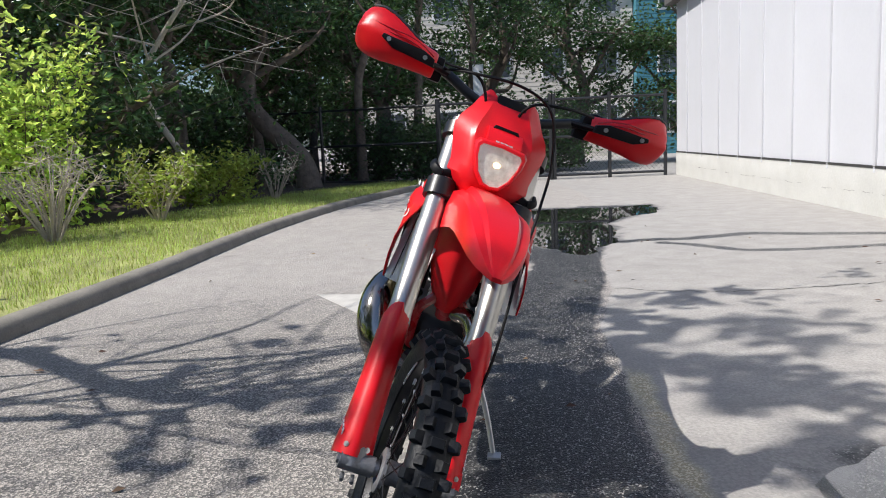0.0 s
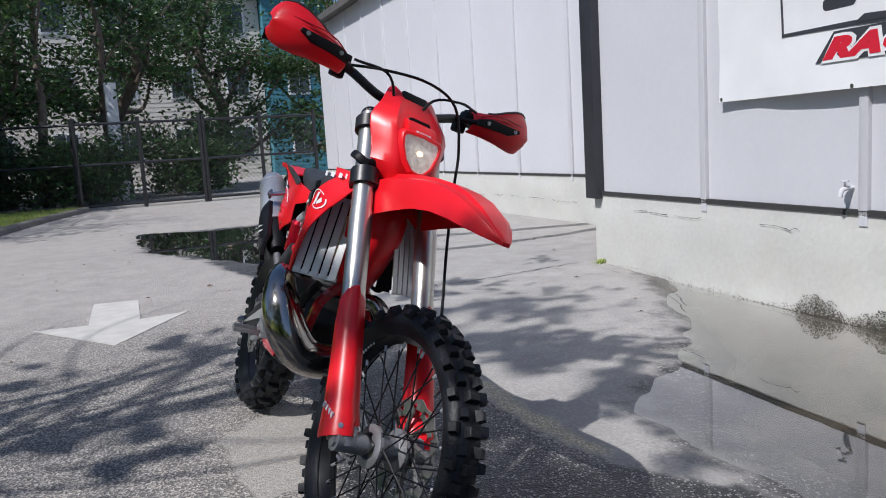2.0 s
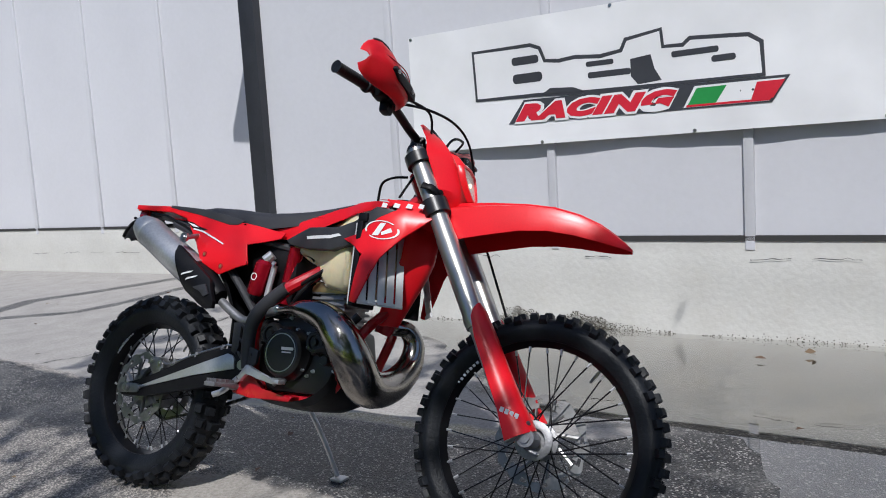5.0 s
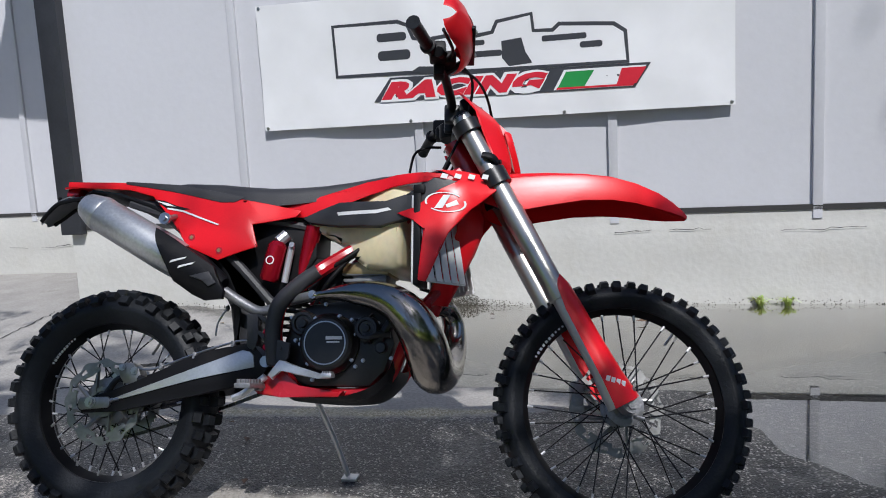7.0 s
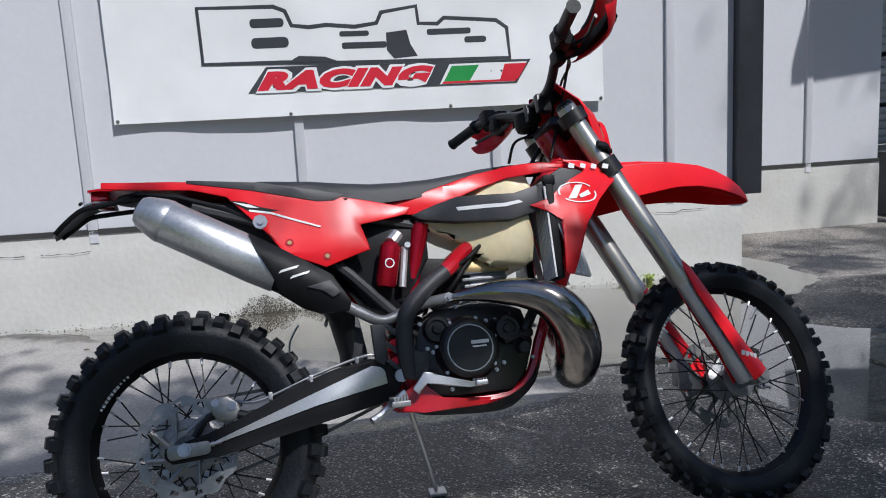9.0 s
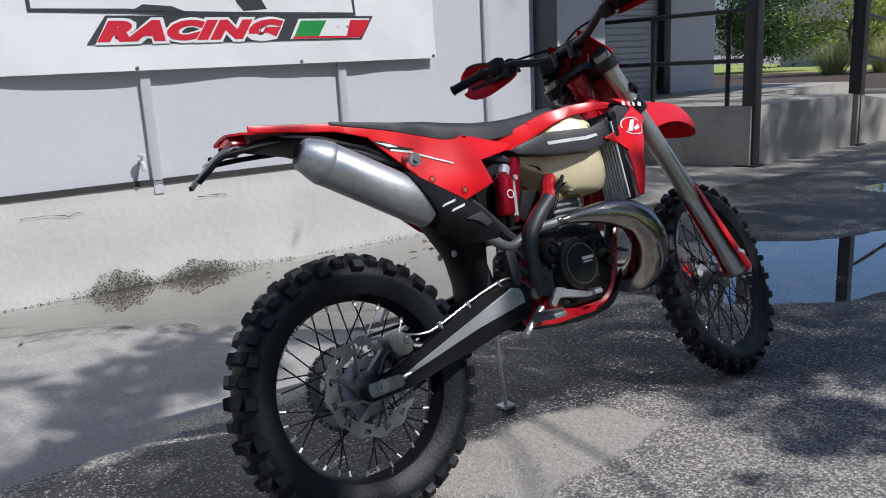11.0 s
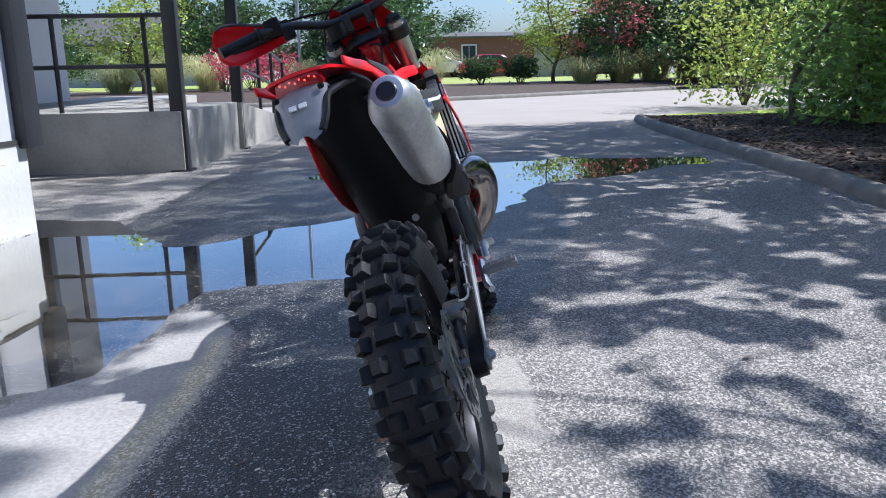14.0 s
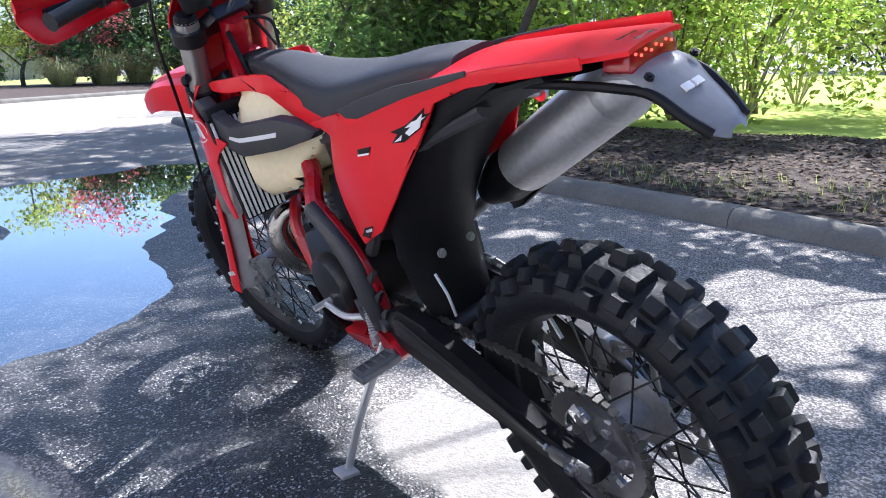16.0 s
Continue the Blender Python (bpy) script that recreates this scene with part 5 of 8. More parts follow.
def rear_y(x, z):
    return 0.086 + 0.024 * ease((x + 0.16) / 0.40) + 0.022 * ease((0.92 - z) / 0.16) - 0.018 * ease((x - 0.42) / 0.15) + 0.007 * math.exp(-((x - 0.40) ** 2 + (z - 0.81) ** 2) / 0.006)


def front_y(x, z):
    return 0.098 + 0.080 * ease((x - 0.52) / 0.45) + 0.022 * ease((0.88 - z) / 0.2) - 0.055 * ease((x - 1.04) / 0.15) - 0.035 * ease((z - 0.90) / 0.06)


def band_y(x, z):
    """Side of the narrow strip over the tank."""
    return 0.081 - 0.012 * ease((z - 0.90) / 0.06) + 0.050 * ease((x - 0.80) / 0.16) + 0.010 * ease((0.90 - z) / 0.04) * ease((x - 0.60) / 0.2)


def insert_y(x, z):
    """Side of the black insert, which stands out towards the front."""
    return 0.090 + 0.078 * ease((x - 0.57) / 0.32) - 0.030 * ease((x - 1.02) / 0.12)


SHROUD_TOP = [(0.514, 0.886), (0.572, 0.896), (0.678, 0.926), (0.787, 0.958), (0.874, 0.968), (0.972, 0.966), (1.030, 0.958), (1.012, 0.940), (0.932, 0.935), (0.869, 0.934), (0.799, 0.917), (0.734, 0.893), (0.660, 0.868), (0.615, 0.855), (0.550, 0.860)]
SHROUD_FRONT = [(0.985, 0.965), (1.08, 0.958), (1.172, 0.945), (1.178, 0.912), (1.10, 0.842), (1.045, 0.775), (1.000, 0.672), (0.986, 0.645), (0.965, 0.650), (0.978, 0.80), (0.900, 0.838), (0.95, 0.852), (1.02, 0.90), (1.07, 0.925), (1.03, 0.958)]
INSERT = [(0.600, 0.853), (0.658, 0.872), (0.722, 0.887), (0.797, 0.881), (0.865, 0.876), (0.926, 0.893), (1.0, 0.936), (1.043, 0.930), (1.110, 0.914), (0.985, 0.850), (0.92, 0.822), (0.85, 0.806), (0.72, 0.818), (0.622, 0.838)]
TANKP = [(0.60, 0.86), (0.66, 0.89), (0.72, 0.912), (0.78, 0.930), (0.84, 0.942), (0.93, 0.944), (0.940, 0.90), (0.905, 0.845), (0.905, 0.82), (0.912, 0.77), (0.905, 0.70), (0.886, 0.688), (0.80, 0.700), (0.768, 0.722), (0.735, 0.768), (0.686, 0.788), (0.61, 0.835)]
REAR_LEFT = [(-0.165, 0.995), (0.0, 0.984), (0.165, 0.966), (0.36, 0.922), (0.51, 0.894), (0.60, 0.874), (0.505, 0.858), (0.520, 0.79), (0.528, 0.717), (0.502, 0.655), (0.482, 0.640), (0.375, 0.692), (0.283, 0.772), (0.178, 0.882), (0.128, 0.935), (0.05, 0.957), (-0.165, 0.978)]
for sd in (-1, 1):
    pan = bpart("side_panel", shell(REAR if sd < 0 else REAR_LEFT, rear_y, 0.006, 0.04, sd), M_RED, None, "glossy red rear side panel")
    for x, z in ((0.281, 0.798), (0.371, 0.756)) if sd < 0 else ():
        bm = bmesh.new()
        bolt(bm, (x, sd * (rear_y(x, z) - 0.002), z), (0, sd, 0), 0.011, 0.003)
        bpart("panel_grommet", bm, M_REDPAINT, pan)
        bm = bmesh.new()
        bolt(bm, (x, sd * (rear_y(x, z) - 0.001), z), (0, sd, 0), 0.0055, 0.004)
        bpart("panel_screw", bm, M_BRASS, pan)
    gr = bpart("graphic", shell([(0.140, 0.922), (0.175, 0.916), (0.215, 0.899), (0.262, 0.886), (0.240, 0.884), (0.185, 0.892)], lambda x, z: rear_y(x, z) + 0.0016, 0.001, 0.05, sd, 0), M_BLACKP, pan, "black and white stripe graphic")
    if sd < 0:
        bpart("graphic", shell([(0.188, 0.894), (0.242, 0.883), (0.362, 0.835), (0.360, 0.831), (0.240, 0.878), (0.188, 0.889)], lambda x, z: rear_y(x, z) + 0.0025, 0.001, 0.05, sd, 0), M_WHITEG, pan, "thin white pinstripe")
    if sd > 0:
        for poly, m_, t_ in (([(0.150, 0.930), (0.235, 0.888), (0.262, 0.868), (0.225, 0.872), (0.170, 0.898)], M_BLACKP, "black leaf-shaped graphic"), ([(0.330, 0.858), (0.375, 0.850), (0.372, 0.840), (0.340, 0.845)], M_BLACKP, "short black graphic"), ([(0.400, 0.700), (0.440, 0.688), (0.470, 0.664), (0.430, 0.668)], M_BLACKP, "short black graphic")):
            bpart("graphic", shell(poly, lambda x, z: rear_y(x, z) + 0.0016, 0.001, 0.03, sd, 0), m_, pan, t_)
        for poly in ([(0.158, 0.921), (0.215, 0.888), (0.205, 0.884), (0.172, 0.899)], [(0.226, 0.884), (0.255, 0.870), (0.232, 0.875)], [(0.334, 0.848), (0.374, 0.842), (0.373, 0.839), (0.340, 0.844)], [(0.405, 0.695), (0.436, 0.684), (0.434, 0.680), (0.408, 0.688)]):
            bpart("graphic", shell(poly, lambda x, z: rear_y(x, z) + 0.0030, 0.001, 0.03, sd, 0), M_WHITEG, pan, "small white graphic")
    bm = shell([(0.150, 0.917), (0.190, 0.907), (0.214, 0.896), (0.185, 0.900)], lambda x, z: rear_y(x, z) + 0.003, 0.001, 0.05, sd, 0)
    bpart("graphic", bm, M_WHITEG, pan, "small white graphic")
    bpart("seat_panel", shell([(0.04, 0.983), (0.22, 0.962), (0.36, 0.933), (0.43, 0.915), (0.40, 0.902), (0.36, 0.903), (0.199, 0.943), (0.04, 0.975)], lambda x, z: rear_y(x, z) + 0.002, 0.004, 0.04, sd, 0.001), M_GREYP, pan, "black trim below the seat")
    top = bpart("radiator_shroud", shell(SHROUD_FRONT, front_y, 0.006, 0.035, sd), M_RED, None, "glossy red radiator shroud")
    bpart("tank_cover", shell(SHROUD_TOP, band_y, 0.006, 0.035, sd), M_RED, top, "red strip over the tank")
    bpart("shroud_insert", shell(INSERT, insert_y, 0.034, 0.035, sd, 0.006), M_GREYP, top, "black shroud insert")
    bm = shell([(0.715, 0.858), (0.84, 0.852), (0.875, 0.856), (0.885, 0.849), (0.84, 0.842), (0.72, 0.848)], lambda x, z: insert_y(x, z) + 0.0015, 0.001, 0.03, sd, 0)
    bpart("stripe", bm, M_WHITEG, top, "thin white stripe")
    # round white emblem and plain bars where the maker's name stands
    bm = bmesh.new()
    for i in range(40):
        a0, a1 = 2 * math.pi * i / 40, 2 * math.pi * (i + 1) / 40
        if 0.30 < a0 < 0.75 or 3.4 < a0 < 3.8:
            continue
        q = []
        for a, r in ((a0, 1.0), (a1, 1.0), (a1, 0.9), (a0, 0.9)):
            x, z = 1.035 + 0.056 * r * math.cos(a), 0.862 + 0.028 * r * math.sin(a) - 0.10 * 0.056 * r * math.cos(a)
            q.append(bm.verts.new((x, sd * (front_y(x, z) + 0.002), z)))
        bm.faces.new(q)
    for poly in ([(1.005, 0.846), (1.03, 0.882), (1.05, 0.882), (1.028, 0.846)], [(1.036, 0.855), (1.065, 0.868), (1.072, 0.856), (1.04, 0.846)]):
        bm.faces.new([bm.verts.new((x, sd * (front_y(x, z) + 0.002), z)) for x, z in poly])
    bpart("emblem", bm, M_WHITEG, top, "plain round white emblem")
    bm = bmesh.new()
    for i in range(4):
        x = 1.02 + i * 0.036
        bm.faces.new([bm.verts.new((a, sd * (max(front_y(a, b), insert_y(a, b)) + 0.003), b)) for a, b in ((x, 0.933), (x + 0.017, 0.930), (x + 0.021, 0.942), (x + 0.005, 0.946))])
    bpart("name_bars", bm, M_WHITEG, top, "plain white bars on the shroud")
    # louvred aluminium radiator guard
    rad = bmesh.new()
    fwd = Matrix.Translation((1.000, sd * 0.112, 0.768)) @ Matrix.Rotation(sd * radians(38), 4, "Z") @ Matrix.Rotation(radians(-12), 4, "Y")
    core = Matrix.Translation((0.958, sd * 0.128, 0.765))
    box(rad, 0, 0, 0.0, 0.020, 0.105, 0.250, core, 0.003)
    box(rad, 0.004, 0, 0.138, 0.034, 0.098, 0.028, core, 0.008)
    ra = bpart("radiator", rad, M_BLACKP, None, "finned black radiator core")
    for i in range(5):
        gb = bmesh.new()
        box(gb, 0.018, -0.056 + i * 0.028, -0.008, 0.004, 0.0225, 0.235, fwd, 0.0015)
        bpart("guard_slat", gb, M_GUARD, ra, "bent aluminium guard slat")
    for i in range(9):
        gb = bmesh.new()
        box(gb, -0.0125, -0.047 + i * 0.0117, 0.0, 0.005, 0.0056, 0.240, core)
        bpart("core_fin", gb, M_GUARD, ra, "thin bright radiator fin")
    for z in (-0.122, 0.108):
        gb = bmesh.new()
        box(gb, 0.014, 0, z, 0.004, 0.138, 0.012, fwd)
        bpart("guard_rail", gb, M_GUARD, ra)
# red nose between the radiators, and the black airbox below the seat
rows = []
for z, xf, hw in ((0.945, 1.085, 0.070), (0.90, 1.105, 0.080), (0.85, 1.118, 0.086), (0.80, 1.112, 0.084), (0.75, 1.092, 0.078), (0.70, 1.066, 0.068), (0.65, 1.040, 0.054), (0.60, 1.012, 0.036)):
    ring = [Vector((xf - 0.055 * abs(1 - 2 * i / 8) ** 1.5, hw * (1 - 2 * i / 8), z)) for i in range(9)]
    rows.append(ring + [v - Vector((0.006, 0, 0)) for v in ring[::-1]])
bm = bmesh.new()
loft(bm, rows)
bpart("nose_panel", bm, M_RED, None, "red inner shroud in front of the frame", angle=50)
bm = bmesh.new()
prism(bm, [(0.36, 0.885), (0.64, 0.87), (0.64, 0.74), (0.60, 0.68), (0.55, 0.60), (0.47, 0.62), (0.40, 0.72)], -0.066, 0.066, "y", 0.012)
bpart("airbox", bm, M_BLACKP, None, "black plastic airbox")


def tank_y(x, z):
    """Half width of the tank: narrow at the seat and under the strip, full ahead of the knees."""
    w = 0.070 + 0.078 * ease((x - 0.70) / 0.19) - 0.060 * ease((z - 0.84) / 0.09) - 0.020 * ease((0.74 - z) / 0.06)
    return min(w, band_y(x, z) - 0.009 if z > 0.86 else 1.0)


bm = shell(TANKP, tank_y, 0.01, 0.022, -1, 0)
for v in bm.verts:
    if abs(v.co.y) < tank_y(v.co.x, v.co.z) - 0.005:
        v.co.y = tank_y(v.co.x, v.co.z)
bmesh.ops.recalc_face_normals(bm, faces=bm.faces[:])
es = [e for e in bm.edges if len(e.link_faces) == 2 and e.calc_face_angle(0) > 1.0]
bmesh.ops.bevel(bm, geom=es, offset=0.014, segments=3, affect="EDGES", profile=0.5)
tank = bpart("fuel_tank", bm, M_TANK, None, "cream translucent plastic fuel tank", angle=60)
bm = bmesh.new()
lathe(bm, [(0.036, 0), (0.036, 0.022), (0.030, 0.028), (0, 0.028)], 0, 0, 20, Matrix.Translation((0.985, 0, 0.965)) @ Matrix.Rotation(radians(90), 4, "X"))
bpart("fuel_cap", bm, M_BLACKP, tank, "black fuel cap")

# tail: red rear mudguard, black inner flap, lamp, plate holder
rows = []
for x, z, hw, cr in ((-0.205, 0.996, 0.047, 0.004), (-0.175, 0.995, 0.060, 0.006), (-0.08, 0.988, 0.074, 0.008), (0.03, 0.980, 0.086, 0.009), (0.14, 0.968, 0.098, 0.016), (0.22, 0.950, 0.098, 0.012)):
    up = [Vector((x, hw * (1 - 2 * i / 10), z - 0.012 + cr * math.sin(math.pi * i / 10) ** 0.7 + 0.004)) for i in range(11)]
    rows.append(up + [v - Vector((0, 0, 0.006)) for v in up[::-1]])
bm = bmesh.new()
loft(bm, rows)
bpart("rear_mudguard", bm, M_RED, None, "slim red rear mudguard", angle=50)
rows = []
for x, z, hw in ((-0.15, 0.962, 0.078), (-0.05, 0.945, 0.088), (0.06, 0.905, 0.098), (0.16, 0.852, 0.102), (0.25, 0.775, 0.105), (0.32, 0.690, 0.102), (0.365, 0.60, 0.094), (0.385, 0.51, 0.085), (0.385, 0.43, 0.066)):
    up = [Vector((x + 0.060 * abs(1 - 2 * i / 8) ** 2.5 * ease((z - 0.42) / 0.2), hw * (1 - 2 * i / 8), z)) for i in range(9)]
    off = Vector((0.006, 0, 0.006))
    rows.append(up + [v + off for v in up[::-1]])
bm = bmesh.new()
loft(bm, rows)
fl = bpart("inner_mudguard", bm, M_BLACKP, None, "black plastic inner mudguard flap", angle=60)
bpart("inner_side_wall", shell([(-0.02, 0.966), (0.16, 0.955), (0.40, 0.90), (0.42, 0.70), (0.42, 0.60), (0.375, 0.69), (0.305, 0.775), (0.215, 0.852), (0.115, 0.905)], lambda x, z: 0.094, 0.004, 0.06, 1, 0.001), M_BLACKP, fl, "black inner side wall")
for p, d in (((0.362, -0.036, 0.600), (-1, 0, 0.15)), ((0.362, 0.036, 0.600), (-1, 0, 0.15)), ((0.150, 0.070, 0.885), (-1, 0, 0.3))):
    bm = bmesh.new()
    bolt(bm, p, d, 0.0095, 0.005); bolt(bm, p, d, 0.005, 0.008)
    bpart("flap_bolt", bm, M_CAST, fl, "dull metal flap bolt")
bm = bmesh.new()
prism(bm, [(-0.052, 0.002), (-0.044, 0.020), (-0.02, 0.026), (0.02, 0.026), (0.044, 0.020), (0.052, 0.002), (0.040, -0.006), (-0.040, -0.006)], -0.192, -0.150, "x", 0.006, Matrix.Translation((0.0, 0, 0.960)) @ Matrix.Diagonal((1.04, 0.88, 1.25, 1)))
lamp = bpart("tail_lamp", bm, M_LENSRED, None, "red LED tail lamp")
for i in range(8):
    b = bmesh.new()
    bolt(b, (-0.1992, -0.032 + i * 0.009, 0.9745 + 0.004 * (i % 2)), (-1, 0, 0), 0.0019, 0.002)
    bpart("diode", b, M_LED, lamp, "glowing red diode")
rows = []
for x, z, hw in ((-0.150, 0.965, 0.044), (-0.190, 0.968, 0.047), (-0.212, 0.960, 0.048), (-0.225, 0.953, 0.043), (-0.255, 0.926, 0.039), (-0.282, 0.902, 0.034), (-0.290, 0.895, 0.025), (-0.296, 0.890, 0.014)):
    up = [Vector((x, hw * (1 - 2 * i / 6), z - 0.010 * abs(1 - 2 * i / 6) ** 3)) for i in range(7)]
    rows.append(up + [v + Vector((-0.003, 0, -0.004)) for v in up[::-1]])
bm = bmesh.new()
loft(bm, rows)
ph = bpart("plate_holder", bm, M_PLATE, None, "scuffed smoked plastic plate holder", angle=50)
for sd in (-1, 1):
    bm = bmesh.new()
    tube(bm, [(-0.04, sd * 0.070, 0.955), (-0.12, sd * 0.058, 0.950), (-0.18, sd * 0.050, 0.944), (-0.225, sd * 0.045, 0.936), (-0.262, sd * 0.040, 0.908), (-0.288, sd * 0.030, 0.886)], 0.0065, 8)
    bpart("plate_arm", bm, M_BLACKP, ph, "black edge arm")
bm = bmesh.new()
for y in (-0.006, 0.012):
    box(bm, -0.250, y, 0.9345, 0.010, 0.014, 0.003, Matrix.Translation((-0.250, 0, 0.9345)) @ Matrix.Rotation(radians(-42), 4, "Y") @ Matrix.Translation((0.250, 0, -0.9345)))
bpart("maker_mark", bm, M_WHITEG, ph, "small plain white mark")
for sd in (-1, 1):
    bm = bmesh.new()
    bolt(bm, (-0.222, sd * 0.041, 0.954), (-0.6, 0, 0.8), 0.006, 0.004); bolt(bm, (-0.222, sd * 0.041, 0.954), (-0.6, 0, 0.8), 0.003, 0.006)
    bpart("plate_bolt", bm, M_BLACKP, ph, "black plate holder bolt")

# foot controls, side stand
for sd in (-1, 1):
    bm = bmesh.new()
    box(bm, 0.505, sd * 0.185, 0.375, 0.045, 0.10, 0.014, None, 0.003)
    for i in range(5):
        box(bm, 0.490 + 0.0075 * i, sd * 0.187, 0.386, 0.002, 0.09, 0.012)
        box(bm, 0.505, sd * (0.145 + 0.02 * i), 0.386, 0.036, 0.003, 0.012)
    rod(bm, (0.52, sd * 0.12, 0.372), (0.51, sd * 0.15, 0.374), 0.012)
    bpart("footrest", bm, M_CAST, None, "toothed cast footrest")
bm = bmesh.new()
prism(bm, [(0.545, 0.404), (0.577, 0.444), (0.597, 0.440), (0.637, 0.420), (0.690, 0.408), (0.722, 0.404), (0.722, 0.394), (0.687, 0.394), (0.622, 0.405), (0.580, 0.420), (0.560, 0.390)], -0.166, -0.152, "y", 0.004)
box(bm, 0.716, -0.165, 0.402, 0.030, 0.035, 0.012, None, 0.003)
for i in range(4):
    box(bm, 0.706 + 0.007 * i, -0.165, 0.410, 0.002, 0.032, 0.006)
tube(bm, [(0.53, -0.14, 0.40), (0.47, -0.14, 0.355), (0.44, -0.15, 0.34)], 0.010, 8)
bpart("brake_pedal", bm, M_FLANK, None, "bare aluminium brake pedal")
bm = bmesh.new()
tube(bm, [(0.60, 0.13, 0.44), (0.66, 0.15, 0.435), (0.73, 0.155, 0.45)], 0.008, 8)
rod(bm, (0.735, 0.14, 0.452), (0.735, 0.185, 0.452), 0.008)
bpart("gear_lever", bm, M_ALU, None)
bm = bmesh.new()
tube(bm, [(0.565, 0.118, 0.385, 0.014), (0.575, 0.145, 0.345, 0.011), (0.615, 0.225, 0.215, 0.010), (0.645, 0.283, 0.100, 0.010)], seg=8, k=4, flat=0.7)
stand = bpart("side_stand", bm, M_ALU, None, "extended bare aluminium side stand")
bm = bmesh.new()
box(bm, 0, 0, 0, 0.05, 0.045, 0.010, Matrix.Translation((0.650, 0.290, 0.092)) @ Matrix.Rotation(radians(17.5), 4, "X"), 0.003)
bpart("stand_foot", bm, M_ALU, stand)
bm = bmesh.new()
sp = []
for i in range(81):
    f = i / 80
    c = Vector((0.538, 0.142, 0.500)).lerp(Vector((0.556, 0.148, 0.390)), f)
    sp.append(c + Vector((0.0085 * math.cos(i * 1.3), 0.0085 * math.sin(i * 1.3), 0)))
tube(bm, sp, 0.0023, 5, k=1)
bpart("stand_spring", bm, M_ALU, stand, "bright coil spring")
bm = bmesh.new()
tube(bm, [(0.286, 0.104, 0.609), (0.270, 0.105, 0.585), (0.260, 0.106, 0.565), (0.256, 0.106, 0.530)], 0.0030, 6)
bpart("breather_hose", bm, M_ALU, None, "pale breather hose")

# fork and front end (turned with the steering)
for sd in (-1, 1):
    o = Vector((0, sd * 0.105, 0))

    def f_at(s_):
        return TOP + o + RAKE * s_
    bm = bmesh.new()
    tube(bm, [(*f_at(0.0), 0.027), (*f_at(0.02), 0.0285), (*f_at(0.30), 0.029), (*f_at(0.31), 0.031), (*f_at(0.54), 0.030), (*f_at(0.565), 0.033), (*f_at(0.585), 0.031)], seg=20, k=1)
    leg = bpart("fork_tube", bm, M_FORK, None, "satin silver fork tube", steer=True)
    bm = bmesh.new()
    tube(bm, [(*f_at(0.58), 0.024), (*f_at(0.80), 0.024), (*f_at(0.84), 0.030), (*f_at(0.90), 0.032)], seg=16, k=1)
    bpart("fork_slider", bm, M_ALU, leg, steer=True)
    bm = bmesh.new()
    tube(bm, [(*f_at(-0.012), 0.020), (*f_at(-0.004), 0.026), (*f_at(0.004), 0.028)], seg=16, k=1)
    bpart("fork_cap", bm, M_BLACKP, leg, steer=True)
    for a, b, r in ((0.022, 0.058, 0.040), (0.185, 0.232, 0.040)):
        bm = bmesh.new()
        tube(bm, [(*f_at(a), r), (*f_at(b), r)], seg=18, k=1)
        bpart("clamp_ring", bm, M_DARKM, leg, "black clamp round the fork", steer=True)
    # axle foot
    bm = bmesh.new()
    c = Vector((FA[0], sd * 0.105, FA[1]))
    tube(bm, [(*(f_at(0.86)), 0.030), (*(c + Vector((-0.012, 0, 0.015))), 0.032), (*(c + Vector((0.004, 0, -0.012))), 0.026)], seg=12, k=2)
    rod(bm, c + Vector((0, -sd * 0.05, 0)), c + Vector((0, sd * 0.03, 0)), 0.024, 16)
    bolt(bm, c + Vector((0.010, sd * 0.012, -0.030)), (1, 0, -0.3), 0.005, 0.022); bolt(bm, c + Vector((0.010, -sd * 0.012, -0.030)), (1, 0, -0.3), 0.005, 0.022)
    tube(bm, [c + Vector((0, sd * 0.03, 0)), c + Vector((0, sd * 0.036, 0))], 0.014, 6, k=1)
    bpart("axle_foot", bm, M_CAST, leg, "cast aluminium axle foot", steer=True)
    # guard: an open half shell in front of the slider
    rows = []
    nrm = Vector((RAKE.z, 0, -RAKE.x)) * -1          # ahead of the leg
    for s_, r, back in ((0.525, 0.030, 50), (0.56, 0.040, 90), (0.62, 0.043, 103), (0.72, 0.045, 106), (0.82, 0.049, 108), (0.885, 0.056, 112), (0.90, 0.056, 114)):
        ring, inner = [], []
        for i in range(15):
            a = radians(-back + 2 * back * i / 14)
            d = nrm * math.cos(a) + Vector((0, 1, 0)) * math.sin(a) * 0.92
            if a * sd < 0:
                d *= 0.86
            ring.append(f_at(s_) + d * r); inner.append(f_at(s_) + d * (r - 0.004))
        rows.append(ring + inner[::-1])
    bm = bmesh.new()
    loft(bm, rows)
    fg = bpart("fork_guard", bm, M_RED, leg, "red fork guard", steer=True, angle=50)
    bm = bmesh.new()
    for i in range(4):
        p = f_at(0.83) + Vector((-0.004 + 0.013 * i, sd * (0.0470 - 0.0016 * i), 0.004 - 0.004 * i))
        box(bm, p.x, p.y, p.z, 0.010, 0.003, 0.013, Matrix.Translation(p) @ Matrix.Rotation(radians(15), 4, "Y") @ Matrix.Translation(-p))
    bpart("name_bars", bm, M_WHITEG, leg, "plain white bars on the guard", steer=True)
